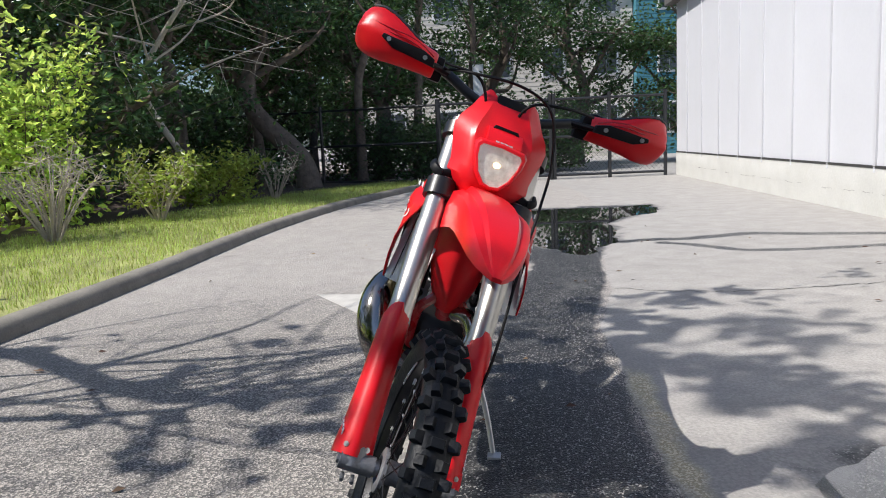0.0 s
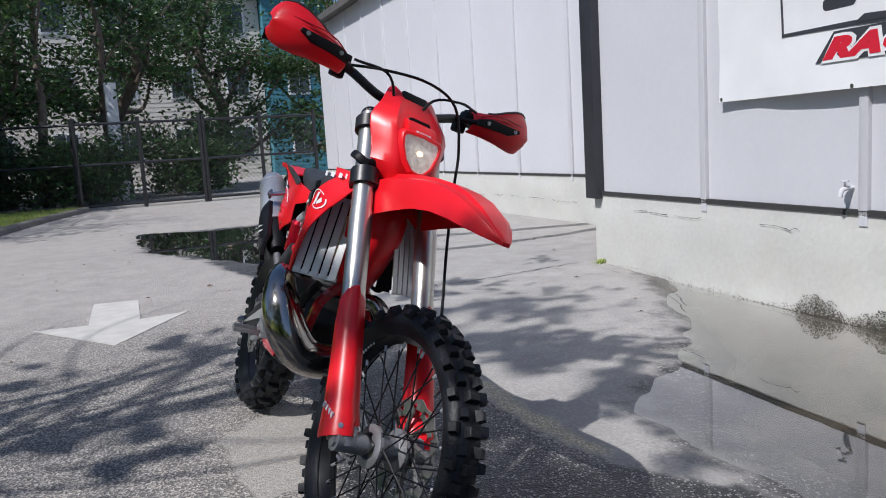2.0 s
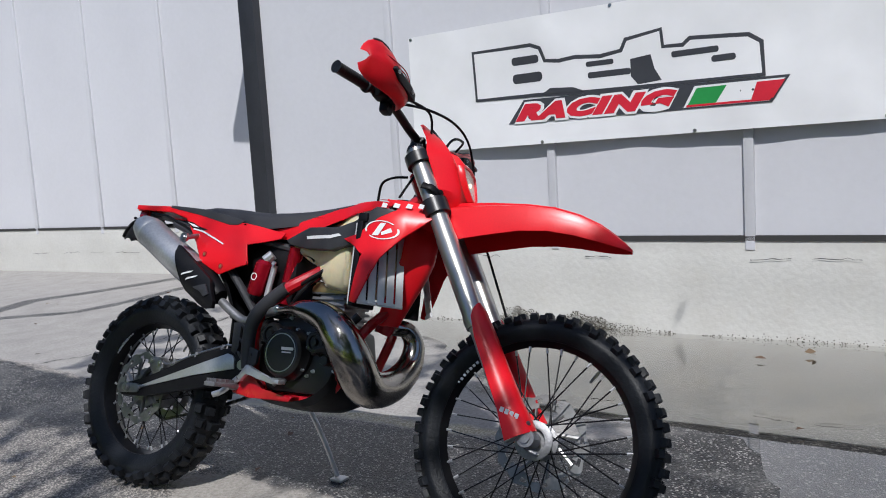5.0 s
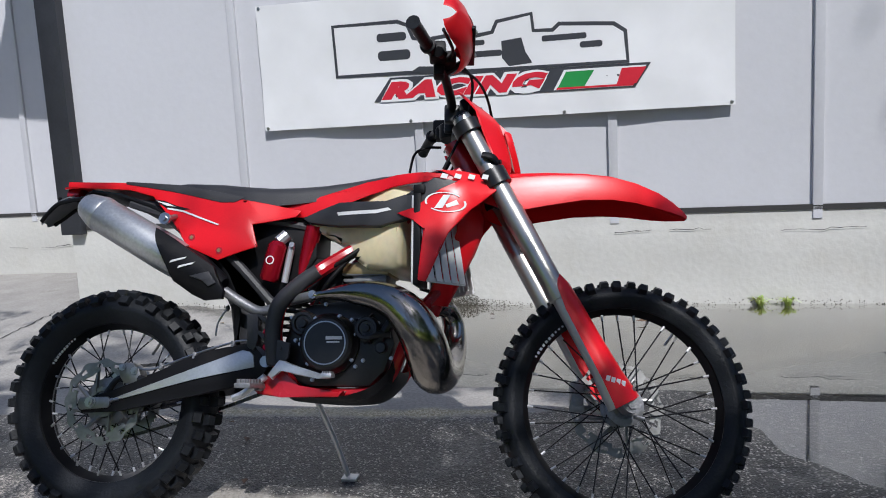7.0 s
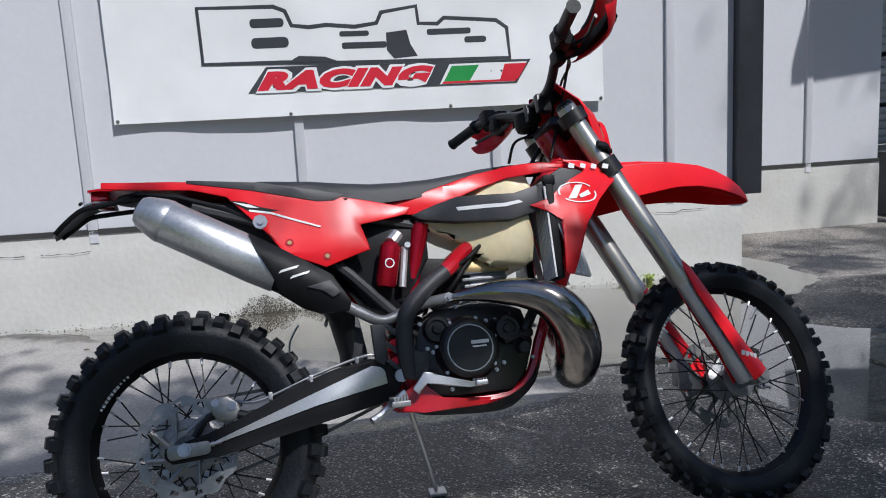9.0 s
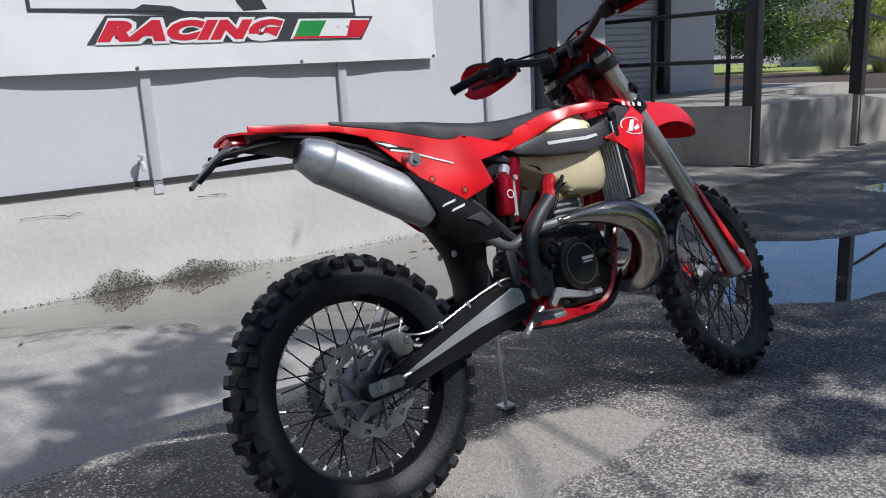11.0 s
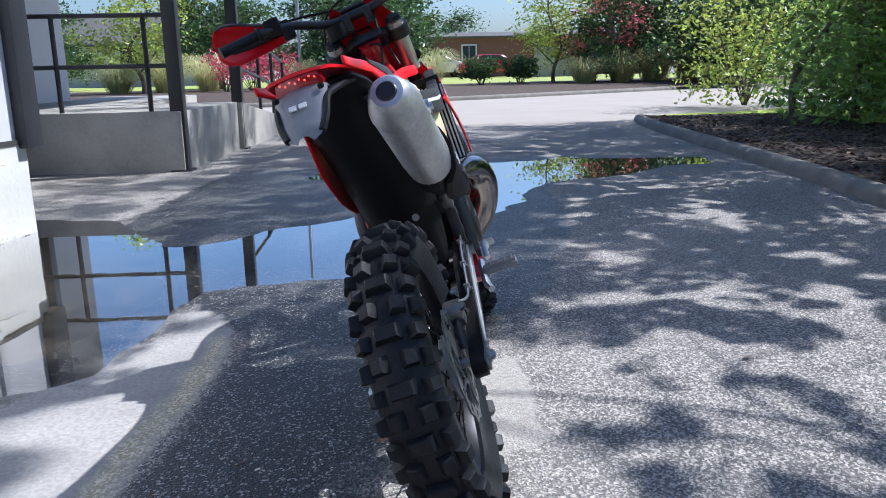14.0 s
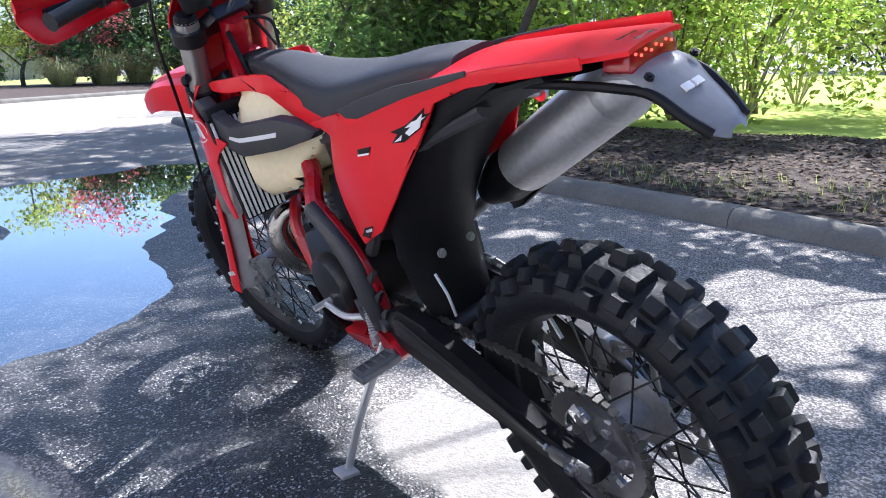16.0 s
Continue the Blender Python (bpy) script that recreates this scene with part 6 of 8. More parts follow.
    for a in (-32, 32):
        d = nrm * math.cos(radians(a)) + Vector((0, 1, 0)) * math.sin(radians(a)) * 0.92
        p = f_at(0.878) + d * (0.0555 if a * sd > 0 else 0.0480)
        bm = bmesh.new()
        bolt(bm, p - d * 0.002, d, 0.0065, 0.004); bolt(bm, p, d, 0.0035, 0.004)
        bpart("guard_screw", bm, M_STEEL, fg, steer=True)
bm = bmesh.new()
rod(bm, (FA[0], -0.125, FA[1]), (FA[0], 0.125, FA[1]), 0.010, 12)
rod(bm, (FA[0], -0.09, FA[1]), (FA[0], -0.045, FA[1]), 0.020, 14); rod(bm, (FA[0], 0.05, FA[1]), (FA[0], 0.09, FA[1]), 0.020, 14)
bpart("front_axle", bm, M_STEEL, None, steer=True)
bm = bmesh.new()
box(bm, FA[0] - 0.108, 0.078, FA[1] + 0.040, 0.036, 0.040, 0.075, None, 0.010)
for dz in (0.018, 0.058):
    rod(bm, (FA[0] - 0.108, 0.092, FA[1] + dz), (FA[0] - 0.108, 0.106, FA[1] + dz), 0.013, 14)
tube(bm, [(FA[0] - 0.10, 0.095, FA[1] + 0.075), (FA[0] - 0.06, 0.10, FA[1] + 0.07), (FA[0] - 0.03, 0.10, FA[1] + 0.045)], 0.008, 8)
tube(bm, [(FA[0] - 0.10, 0.095, FA[1] + 0.005), (FA[0] - 0.05, 0.10, FA[1] + 0.005), (FA[0] - 0.02, 0.10, FA[1] + 0.01)], 0.008, 8)
bpart("brake_caliper", bm, M_CAST, None, "front brake caliper", steer=True)
bm = bmesh.new()
for a, h, w in ((0.040, 0.030, 0.105), (0.208, 0.034, 0.105)):
    c = TOP + RAKE * a
    rot = Matrix.Translation(c) @ Matrix.Rotation(radians(26.8), 4, "Y")
    prism(bm, [(-0.045, -0.05), (0.01, -0.10), (0.038, -0.105), (0.038, 0.105), (0.01, 0.10), (-0.045, 0.05)], -h / 2, h / 2, "z", 0.006, rot)
bpart("triple_clamp", bm, M_DARKM, None, "black triple clamps", steer=True)
# front mudguard
rows = []
for x, zt, hw, dp in ((1.06, 0.935, 0.060, 0.02), (1.13, 0.960, 0.075, 0.075), (1.20, 0.978, 0.078, 0.118), (1.30, 0.982, 0.080, 0.102), (1.40, 0.981, 0.080, 0.084), (1.48, 0.974, 0.077, 0.074), (1.55, 0.957, 0.068, 0.064), (1.61, 0.932, 0.056, 0.050), (1.650, 0.908, 0.042, 0.033), (1.682, 0.884, 0.024, 0.014), (1.698, 0.871, 0.010, 0.004)):
    prof = [(1.0, -1.0), (1.04, -0.50), (0.97, -0.18), (0.74, -0.09), (0.64, -0.09), (0.52, 0.04), (0.0, 0.06)]
    half = [Vector((x - 0.10 * dp * abs(b), hw * a, zt + dp * b)) for a, b in prof]
    top = half + [Vector((v.x, -v.y, v.z)) for v in half[-2::-1]]
    rows.append(top + [v + Vector((-0.001, 0, -0.005)) for v in top[::-1]])
bm = bmesh.new()
loft(bm, rows)
bmesh.ops.translate(bm, vec=(0, 0, -0.008), verts=bm.verts[:])
bpart("front_mudguard", bm, M_RED, None, "long red front mudguard", steer=True, angle=24)
# headlamp mask
rows = []
for z, xf, hw, sweep in ((1.205, 1.078, 0.070, 0.016), (1.196, 1.088, 0.078, 0.018), (1.165, 1.120, 0.098, 0.030), (1.135, 1.148, 0.118, 0.042), (1.110, 1.168, 0.127, 0.056), (1.085, 1.182, 0.124, 0.062), (1.05, 1.195, 0.114, 0.060), (1.020, 1.203, 0.108, 0.056), (0.995, 1.206, 0.110, 0.052), (0.980, 1.205, 0.104, 0.054), (0.960, 1.200, 0.078, 0.046), (0.940, 1.188, 0.054, 0.036), (0.925, 1.172, 0.036, 0.026)):
    ring = []
    for i in range(21):
        u = -1 + 2 * i / 20
        flat_ = max(0.0, abs(u) - 0.50) / 0.50
        horn = 0.018 * max(0.0, 1 - abs(abs(u) - 0.86) / 0.30) if z > 1.19 else 0.0
        ridge = 0.010 * max(0.0, 1 - abs(abs(u) - 0.62) / 0.14) * ease((z - 1.06) / 0.06) * ease((1.20 - z) / 0.03)
        ring.append(Vector((xf - 0.012 + ridge - sweep * flat_ ** 1.5 - horn * 0.8, hw * u, z + horn)))
    rows.append(ring + [v - Vector((0.006, 0, 0)) for v in ring[::-1]])
bm = bmesh.new()
loft(bm, rows)
mask = bpart("headlamp_mask", bm, M_RED, None, "red headlamp mask with a flat horned top", steer=True, angle=25)
bm = bmesh.new()
# black strip drawn for the shade inside the vent slot
prism(bm, [(-0.040, 1.122), (-0.030, 1.138), (0.030, 1.138), (0.040, 1.122), (0.032, 1.124), (0.024, 1.132), (-0.024, 1.132), (-0.032, 1.124)], 1.118, 1.1485, "x", 0.001)
bpart("mask_slot", bm, M_BLACKP, mask, "black strip in place of the slot's shade", steer=True)
bm = bmesh.new()
loft(bm, [[Vector((x0 - 1.2 * y * y, y, z)) for y in (-0.046, -0.036, -0.018, 0.0, 0.018, 0.036, 0.046)] + [Vector((x0 - d_ - 1.2 * y * y, y, z - 0.004)) for y in (0.046, 0.036, 0.018, 0.0, -0.018, -0.036, -0.046)] for x0, z, d_ in ((1.144, 1.131, 0.006), (1.164, 1.124, 0.022), (1.180, 1.108, 0.030), (1.189, 1.096, 0.030), (1.191, 1.088, 0.024))])
bpart("mask_brow", bm, M_RED, mask, "red brow over the headlamp", steer=True, angle=30)
bm = bmesh.new()
for i in range(4):
    box(bm, 1.188, -0.018 + i * 0.012, 1.100, 0.004, 0.009, 0.004)
bpart("name_bars", bm, M_WHITEG, mask, "tiny plain white bars", steer=True)
LAMP = [(-0.057, 0.040), (-0.050, 0.049), (0.0, 0.053), (0.050, 0.049), (0.057, 0.040), (0.054, 0.016), (0.040, -0.020), (0.020, -0.042), (0.0, -0.046), (-0.020, -0.042), (-0.040, -0.020), (-0.054, 0.016)]


def lamp_rings(stops):
    out = []
    for sc, dx in stops:
        out.append([Vector((1.200 + dx - 0.24 * zz * sc - 1.6 * (y * sc) ** 2, y * sc, 1.036 + zz * sc)) for y, zz in LAMP])
    return out


bm = bmesh.new()
loft(bm, lamp_rings([(1.22, -0.006), (1.20, 0.006), (1.12, 0.012), (1.0, 0.012), (0.98, 0.002)]), cap=False)
hl = bpart("headlamp", bm, M_RED, None, "clear headlamp in a red surround", steer=True)
bm = bmesh.new()
loft(bm, lamp_rings([(1.0, 0.004), (0.8, 0.002), (0.5, 0.001), (0.25, 0.0)]))
bpart("reflector", bm, M_REFLECT, hl, "faceted reflector made to glow like bulb light", steer=True, angle=15)
bm = bmesh.new()
loft(bm, lamp_rings([(1.0, 0.010), (0.8, 0.014), (0.45, 0.017), (0.15, 0.018)]), cap=True)
gl = bpart("lens", bm, M_GLASS, hl, "clear lens", steer=True, angle=60)
gl.visible_shadow = False
bm = bmesh.new()
bmesh.ops.create_uvsphere(bm, u_segments=12, v_segments=8, radius=0.008, matrix=Matrix.Translation((1.2005, 0, 1.044)) @ Matrix.Diagonal((0.35, 1.2, 0.9, 1)))
bpart("bulb", bm, M_BULB, hl, "glowing warm bulb", steer=True)
for sd in (-1, 1):
    bm = bmesh.new()
    tube(bm, [(1.150, sd * 0.090, 0.985), (1.150, sd * 0.118, 0.975), (1.135, sd * 0.140, 0.985), (1.105, sd * 0.142, 0.992)], 0.012, 8, flat=0.5)
    bolt(bm, (1.150, sd * 0.120, 0.978), (1, sd * 0.4, 0), 0.007, 0.010)
    bpart("mask_strap", bm, M_BLACKP, mask, "black rubber mask strap", steer=True)

# handlebar
bm = bmesh.new()
BAR = [(0.924, 0.415, 1.228), (0.957, 0.30, 1.234), (0.992, 0.20, 1.222), (1.018, 0.09, 1.182), (1.022, 0.0, 1.178)]
tube(bm, BAR + [(x, -y, z) for x, y, z in BAR[-2::-1]], 0.0135, 12)
hb = bpart("handlebar", bm, M_DARKM, None, "black tapered handlebar", steer=True)
bm = bmesh.new()
for y in (-0.035, 0.035):
    box(bm, 1.022, y, 1.160, 0.045, 0.024, 0.055, None, 0.006)
bpart("bar_clamp", bm, M_DARKM, hb, steer=True)
for sd in (-1, 1):
    g0, g1 = Vector((0.922, sd * 0.425, 1.227)), Vector((0.958, sd * 0.295, 1.234))
    bm = bmesh.new()
    tube(bm, [(*g0, 0.019), (*g0.lerp(g1, 0.04), 0.0165), (*g0.lerp(g1, 0.9), 0.0165), (*g0.lerp(g1, 0.92), 0.022), (*g1, 0.022)], seg=12, k=1)
    bpart("grip", bm, M_RUBBER, hb, "black rubber grip", steer=True)
    bm = bmesh.new()
    box(bm, 0.982, sd * 0.252, 1.240, 0.045, 0.05, 0.052, None, 0.010)
    box(bm, 1.012, sd * 0.225, 1.232, 0.040, 0.050, 0.036, None, 0.008)
    box(bm, 0.985, sd * 0.215, 1.205, 0.030, 0.040, 0.040, None, 0.008)
    rod(bm, (0.985, sd * 0.285, 1.225), (0.995, sd * 0.262, 1.230), 0.015)
    bpart("switch_block", bm, M_BLACKP, hb, steer=True)
    bm = bmesh.new()
    tube(bm, [(1.015, sd * 0.245, 1.228), (1.022, sd * 0.31, 1.218), (0.998, sd * 0.40, 1.222)], 0.006, 8, flat=0.7)
    bpart("lever", bm, M_DARKM, hb, steer=True)
    # hand guard: a bent teardrop shield
    rows = []
    for y, zc, hh, xx in ((0.222, 1.222, 0.032, 1.050), (0.228, 1.222, 0.034, 1.056), (0.26, 1.225, 0.037, 1.070), (0.295, 1.230, 0.043, 1.075), (0.33, 1.238, 0.053, 1.075), (0.365, 1.244, 0.062, 1.070), (0.395, 1.248, 0.065, 1.060), (0.416, 1.249, 0.061, 1.049), (0.430, 1.248, 0.052, 1.041), (0.440, 1.246, 0.038, 1.034), (0.445, 1.244, 0.020, 1.030)):
        ring = []
        for i in range(13):
            a = -1 + 2 * i / 12
            ring.append(Vector((xx - 0.028 * abs(a) ** 2.5 + 0.005 * max(0.0, 1 - abs(a) / 0.25), sd * y, zc + hh * math.copysign(abs(a) ** 0.9, a))))
        rows.append(ring + [v - Vector((0.005, 0, 0)) for v in ring[::-1]])
    bm = bmesh.new()
    loft(bm, rows)
    hg = bpart("hand_guard", bm, M_RED, hb, "red plastic hand guard", steer=True, angle=60)
    bm = bmesh.new()
    tube(bm, [(xx - 0.030, sd * y, zc + hh) for y, zc, hh, xx in ((0.27, 1.226, 0.039, 1.072), (0.295, 1.230, 0.043, 1.075), (0.33, 1.238, 0.053, 1.075), (0.365, 1.244, 0.062, 1.070), (0.395, 1.248, 0.065, 1.060), (0.418, 1.249, 0.060, 1.048))], 0.0045, 8)
    bpart("rubber_rim", bm, M_GREYP, hb, "dark rubber rim on the guard", steer=True)
    bm = bmesh.new()
    prism(bm, [(sd * 0.228, 1.214), (sd * 0.230, 1.234), (sd * 0.262, 1.246), (sd * 0.375, 1.250), (sd * 0.378, 1.240), (sd * 0.340, 1.222)], 1.050, 1.0805, "x", 0.003)
    for y, z in ((0.256, 1.230), (0.358, 1.240)):
        b2 = bmesh.new()
        bolt(b2, (1.080, sd * y, z), (1, 0, 0), 0.0062, 0.004); bolt(b2, (1.080, sd * y, z), (1, 0, 0), 0.003, 0.006)
        bpart("guard_bolt", b2, M_STEEL, hb, steer=True)
    for dz in (0.018, 0.028):
        b2 = bmesh.new()
        tube(b2, [(1.060, sd * 0.235, 1.222 + dz * 0.7), (1.073, sd * 0.27, 1.229 + dz), (1.077, sd * 0.31, 1.238 + dz), (1.073, sd * 0.35, 1.239 + dz), (1.060, sd * 0.39, 1.242 + dz), (1.038, sd * 0.424, 1.243 + dz)], 0.0018, 6)
        bpart("guard_seam", b2, M_REDPAINT, hb, "moulded seam on the guard", steer=True)
    rod(bm, (1.055, sd * 0.235, 1.222), (1.000, sd * 0.18, 1.218), 0.010)
    bpart("guard_brace", bm, M_BLACKP, hb, "black guard brace with bolts", steer=True)
# cables and instrument
for pts in ([(1.02, -0.20, 1.225), (1.08, -0.12, 1.240), (1.12, 0.0, 1.250), (1.145, 0.09, 1.215), (1.165, 0.135, 1.10), (1.19, 0.145, 0.98), (1.26, 0.14, 0.82), (1.36, 0.14, 0.58), (1.40, 0.10, 0.42), (1.385, 0.08, 0.36)],
            [(1.05, 0.22, 1.25), (1.11, 0.12, 1.24), (1.10, 0.03, 1.20), (1.04, 0.03, 1.05), (0.98, 0.05, 0.93)],
            [(1.04, -0.20, 1.24), (1.08, -0.10, 1.23), (1.06, -0.05, 1.12), (1.0, -0.06, 0.98)],
            [(0.90, 0.0, 0.99), (0.915, -0.02, 1.04), (0.95, -0.02, 1.06), (0.99, 0.0, 1.07)],
            ):
    bm = bmesh.new()
    tube(bm, pts, 0.0042, 6)
    bpart("cable", bm, M_BLACKP, hb, "thin black control cable", steer=True, angle=60)
bm = bmesh.new()
box(bm, 1.065, 0, 1.190, 0.03, 0.085, 0.045, Matrix.Translation((1.065, 0, 1.190)) @ Matrix.Rotation(radians(-25), 4, "Y") @ Matrix.Translation((-1.065, 0, -1.190)), 0.008)
lathe(bm, [(0.0, -0.02), (0.032, -0.02), (0.036, -0.01), (0.036, 0.025), (0.0, 0.03)], 0, 0, 20, Matrix.Translation((1.02, 0.075, 1.145)) @ Matrix.Rotation(radians(90), 4, "X"))
bpart("instrument", bm, M_BLACKP, hb, "small black instrument", steer=True)


# ---- plants ----
def leaf_mesh(name, centres, size, rng, material, spread=1.0, long=1.7):
    """Many small pointed leaves, each a bent diamond."""
    n = len(centres)
    C = np.asarray(centres)
    a = rng.normal(size=(n, 3)); a[:, 2] *= 0.6; a /= np.linalg.norm(a, axis=1)[:, None]
    b = rng.normal(size=(n, 3)); b -= a * (a * b).sum(1)[:, None]; b /= np.linalg.norm(b, axis=1)[:, None]
    s = size * rng.uniform(0.6, 1.3, (n, 1))
    c = np.cross(a, b) * s * 0.18
    V = np.stack([C - a * s * long * 0.5, C + b * s * 0.42 + c, C + a * s * long * 0.5, C - b * s * 0.42 + c], 1).reshape(-1, 3)
    i = np.arange(n)[:, None] * 4
    me = bpy.data.meshes.new(name)
    me.from_pydata(V.tolist(), [], (i + np.array([[0, 1, 2, 3]])).tolist())
    me.materials.append(material)
    return me


def clumps(tips, per, sigma, rng):
    out = []
    for t in tips:
        k = int(per * rng.uniform(0.5, 1.5))
        out.append(np.asarray(t) + rng.normal(size=(k, 3)) * np.array([1, 1, 0.7]) * sigma * rng.uniform(0.6, 1.3))
    return np.concatenate(out)


def limb_tree(seed, height, spread, trunk_r, lean=(0, 0), first=0.35, limbs=9, twigs=5):
    """Trunk and limbs as tubes; gives the mesh and the tips on which leaves grow."""
    rng = np.random.default_rng(seed)
    bm = bmesh.new()
    top = np.array([lean[0], lean[1], height * 0.8])
    wig = rng.normal(size=(5, 3)) * 0.05 * height; wig[:, 2] = 0; wig[0] = 0
    trunk = [np.array([0, 0, -0.15])] + [top * f + wig[i] * (0.4 + f) for i, f in enumerate((0.12, 0.35, 0.62, 1.0))]
    rr = [trunk_r * 1.25, trunk_r, trunk_r * 0.8, trunk_r * 0.55, trunk_r * 0.25]
    tube(bm, [(*p, r) for p, r in zip(trunk, rr)], seg=9, k=4)
    tips = [top]
    for i in range(limbs):
        f = first + (0.95 - first) * (i + rng.uniform(0, 1)) / limbs
        j = min(int(f * 4), 3)
        base = trunk[j] + (trunk[j + 1] - trunk[j]) * (f * 4 - j)
        ang = i * 2.4 + rng.uniform(-0.5, 0.5)
        reach = spread * rng.uniform(0.65, 1.1) * (1.1 - 0.5 * f)
        up = height * rng.uniform(0.05, 0.28)
        end = base + np.array([math.cos(ang) * reach, math.sin(ang) * reach, up])
        mid = (base + end) / 2 + rng.normal(size=3) * 0.08 * spread
        r0 = trunk_r * (0.55 - 0.3 * f)
        tube(bm, [(*base, r0), (*mid, r0 * 0.6), (*end, r0 * 0.18)], seg=6, k=4)
        tips += [mid * 0.3 + end * 0.7, end]
        for _ in range(twigs):
            g = rng.uniform(0.35, 1.0)
            s = base * (1 - g) + end * g
            e = s + rng.normal(size=3) * np.array([1, 1, 0.6]) * spread * 0.28
            tube(bm, [(*s, r0 * 0.25), (*((s + e) / 2 + rng.normal(size=3) * 0.05), r0 * 0.16), (*e, r0 * 0.06)], seg=4, k=2)
            tips += [e, (s + e) / 2]
    return bm, tips, rng


# spots of the yard where sun should land; leaves in its way are cut
SUN_SPOTS = [(0.71, 2.75, 0.29, 1.0), (-0.12, 2.66, 0.30, 0.38), (0.0, 6.9, 4.0, 1.9), (4.0, 3.4, 1.35, 3.2), (-1.4, 5.4, 1.6, 0.75)]


def cut_crown_for_sun(pts, at):
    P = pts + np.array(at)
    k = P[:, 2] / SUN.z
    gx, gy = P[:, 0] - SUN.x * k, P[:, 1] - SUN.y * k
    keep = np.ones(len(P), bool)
    for cx, cy, rx, ry in SUN_SPOTS:
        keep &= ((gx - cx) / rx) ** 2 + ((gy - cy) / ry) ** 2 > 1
    # leaves also removed by ground region, to set how much sun lands there
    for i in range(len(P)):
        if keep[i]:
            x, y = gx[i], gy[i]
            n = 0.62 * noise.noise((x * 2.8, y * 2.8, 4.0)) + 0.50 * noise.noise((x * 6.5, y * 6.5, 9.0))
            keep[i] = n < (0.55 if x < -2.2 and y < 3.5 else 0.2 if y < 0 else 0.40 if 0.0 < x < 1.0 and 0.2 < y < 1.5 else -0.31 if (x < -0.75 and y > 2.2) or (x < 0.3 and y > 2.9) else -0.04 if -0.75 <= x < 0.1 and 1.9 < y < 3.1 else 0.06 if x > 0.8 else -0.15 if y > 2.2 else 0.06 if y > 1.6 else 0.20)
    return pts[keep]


def tree(name, seed, at, height, spread, trunk_r, label, leaves=9000, size=0.09, sigma=0.38, material=None, lean=(0, 0), first=0.35, limbs=9, category="tree", bark=None, clear=False, bear=1.0):
    root = empty(name, pose(*at))
    bm, tips, rng = limb_tree(seed, height, spread, trunk_r, lean, first, limbs)
    part("trunk", bm, bark or M_BARK, root, angle=60)
    tips = [t for t in tips if rng.uniform() < bear]
    pts = clumps(tips, leaves / len(tips), sigma, rng)
    pts = pts[pts[:, 2] > 0.15]
    # cut the crown so that sun reaches the chosen spots
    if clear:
        pts = cut_crown_for_sun(pts, at)
    crown = new("crown", leaf_mesh("crown", pts, size, rng, material or M_LEAF))
    crown.parent = root
    return tagged(root, label, category)


def shrub(name, seed, at, height, width, label, leaves=2500, size=0.05, material=None, bark=None, stems=14, bare=False):
    root = empty(name, pose(*at))
    rng = np.random.default_rng(seed)
    bm = bmesh.new()
    tips = []
    for i in range(stems):
        a = i * 2.4 + rng.uniform(-0.4, 0.4)
        w, h = width * rng.uniform(0.25, 0.55), height * rng.uniform(0.6, 1.0)
        e = np.array([math.cos(a) * w, math.sin(a) * w, h])
        m1 = e * np.array([0.45, 0.45, 0.5]) + rng.normal(size=3) * 0.03 * height
        tube(bm, [(0.04 * math.cos(a), 0.04 * math.sin(a), -0.03, 0.016), (*m1, 0.011), (*e, 0.004)], seg=5, k=3)
        tips += [m1, e, (m1 + e) / 2]
        for _ in range(9 if bare else 3):
            g = rng.uniform(0.2, 1)
            s = m1 * (1 - g) + e * g
            t = s + rng.normal(size=3) * np.array([1, 1, 0.8]) * height * 0.14 + np.array([0, 0, 0.06 * height])
            tube(bm, [(*s, 0.005), (*t, 0.002)], seg=4, k=1)
            tips.append(t)
    part("stem", bm, bark or M_BARK, root, angle=60)
    if leaves > 2000:
        for i in range(stems):
            a, w = i * 2.4 + 1.0, width * rng.uniform(0.2, 0.55)
            tips += [np.array([math.cos(a) * w, math.sin(a) * w, height * f]) for f in (0.08, 0.2, 0.33)]
    if leaves:
        pts = clumps(tips, leaves / len(tips), 0.11 * height, rng)
        crown = new("foliage", leaf_mesh("foliage", pts[pts[:, 2] > 0.02], size, rng, material or M_LEAF2))
        crown.parent = root
    return tagged(root, label, "shrub")


def tuft(seed, at, height, width, blades, label, material, name="ornamental_grass"):
    rng = np.random.default_rng(seed)
    V, Fc = [], []
    for i in range(blades):
        a = rng.uniform(0, 2 * math.pi)
        d = np.array([math.cos(a), math.sin(a), 0]); s = np.array([-d[1], d[0], 0]) * 0.008 * rng.uniform(0.7, 1.4)
        w, h = width * rng.uniform(0.12, 0.62), height * rng.uniform(0.45, 1.0)
        b = d * rng.uniform(0, 0.20) * width
        pts = [b, b + d * w * 0.3 + np.array([0, 0, h * 0.6]), b + d * w * 0.8 + np.array([0, 0, h * 0.95]), b + d * w * 1.45 + np.array([0, 0, h * 0.66])]
        k = len(V)
        for j, p in enumerate(pts):
            f = 1 - j / 3.6
            V += [tuple(p - s * f), tuple(p + s * f)]
        Fc += [(k + 2 * j, k + 2 * j + 1, k + 2 * j + 3, k + 2 * j + 2) for j in range(3)]
    me = bpy.data.meshes.new(name)
    me.from_pydata(V, [], Fc)
    me.materials.append(material)
    ob = new(name, me)
    ob.matrix_world = pose(*at)
    return tagged(ob, label, "grass", "ornamental grasses")


Z1 = G0 + 0.08
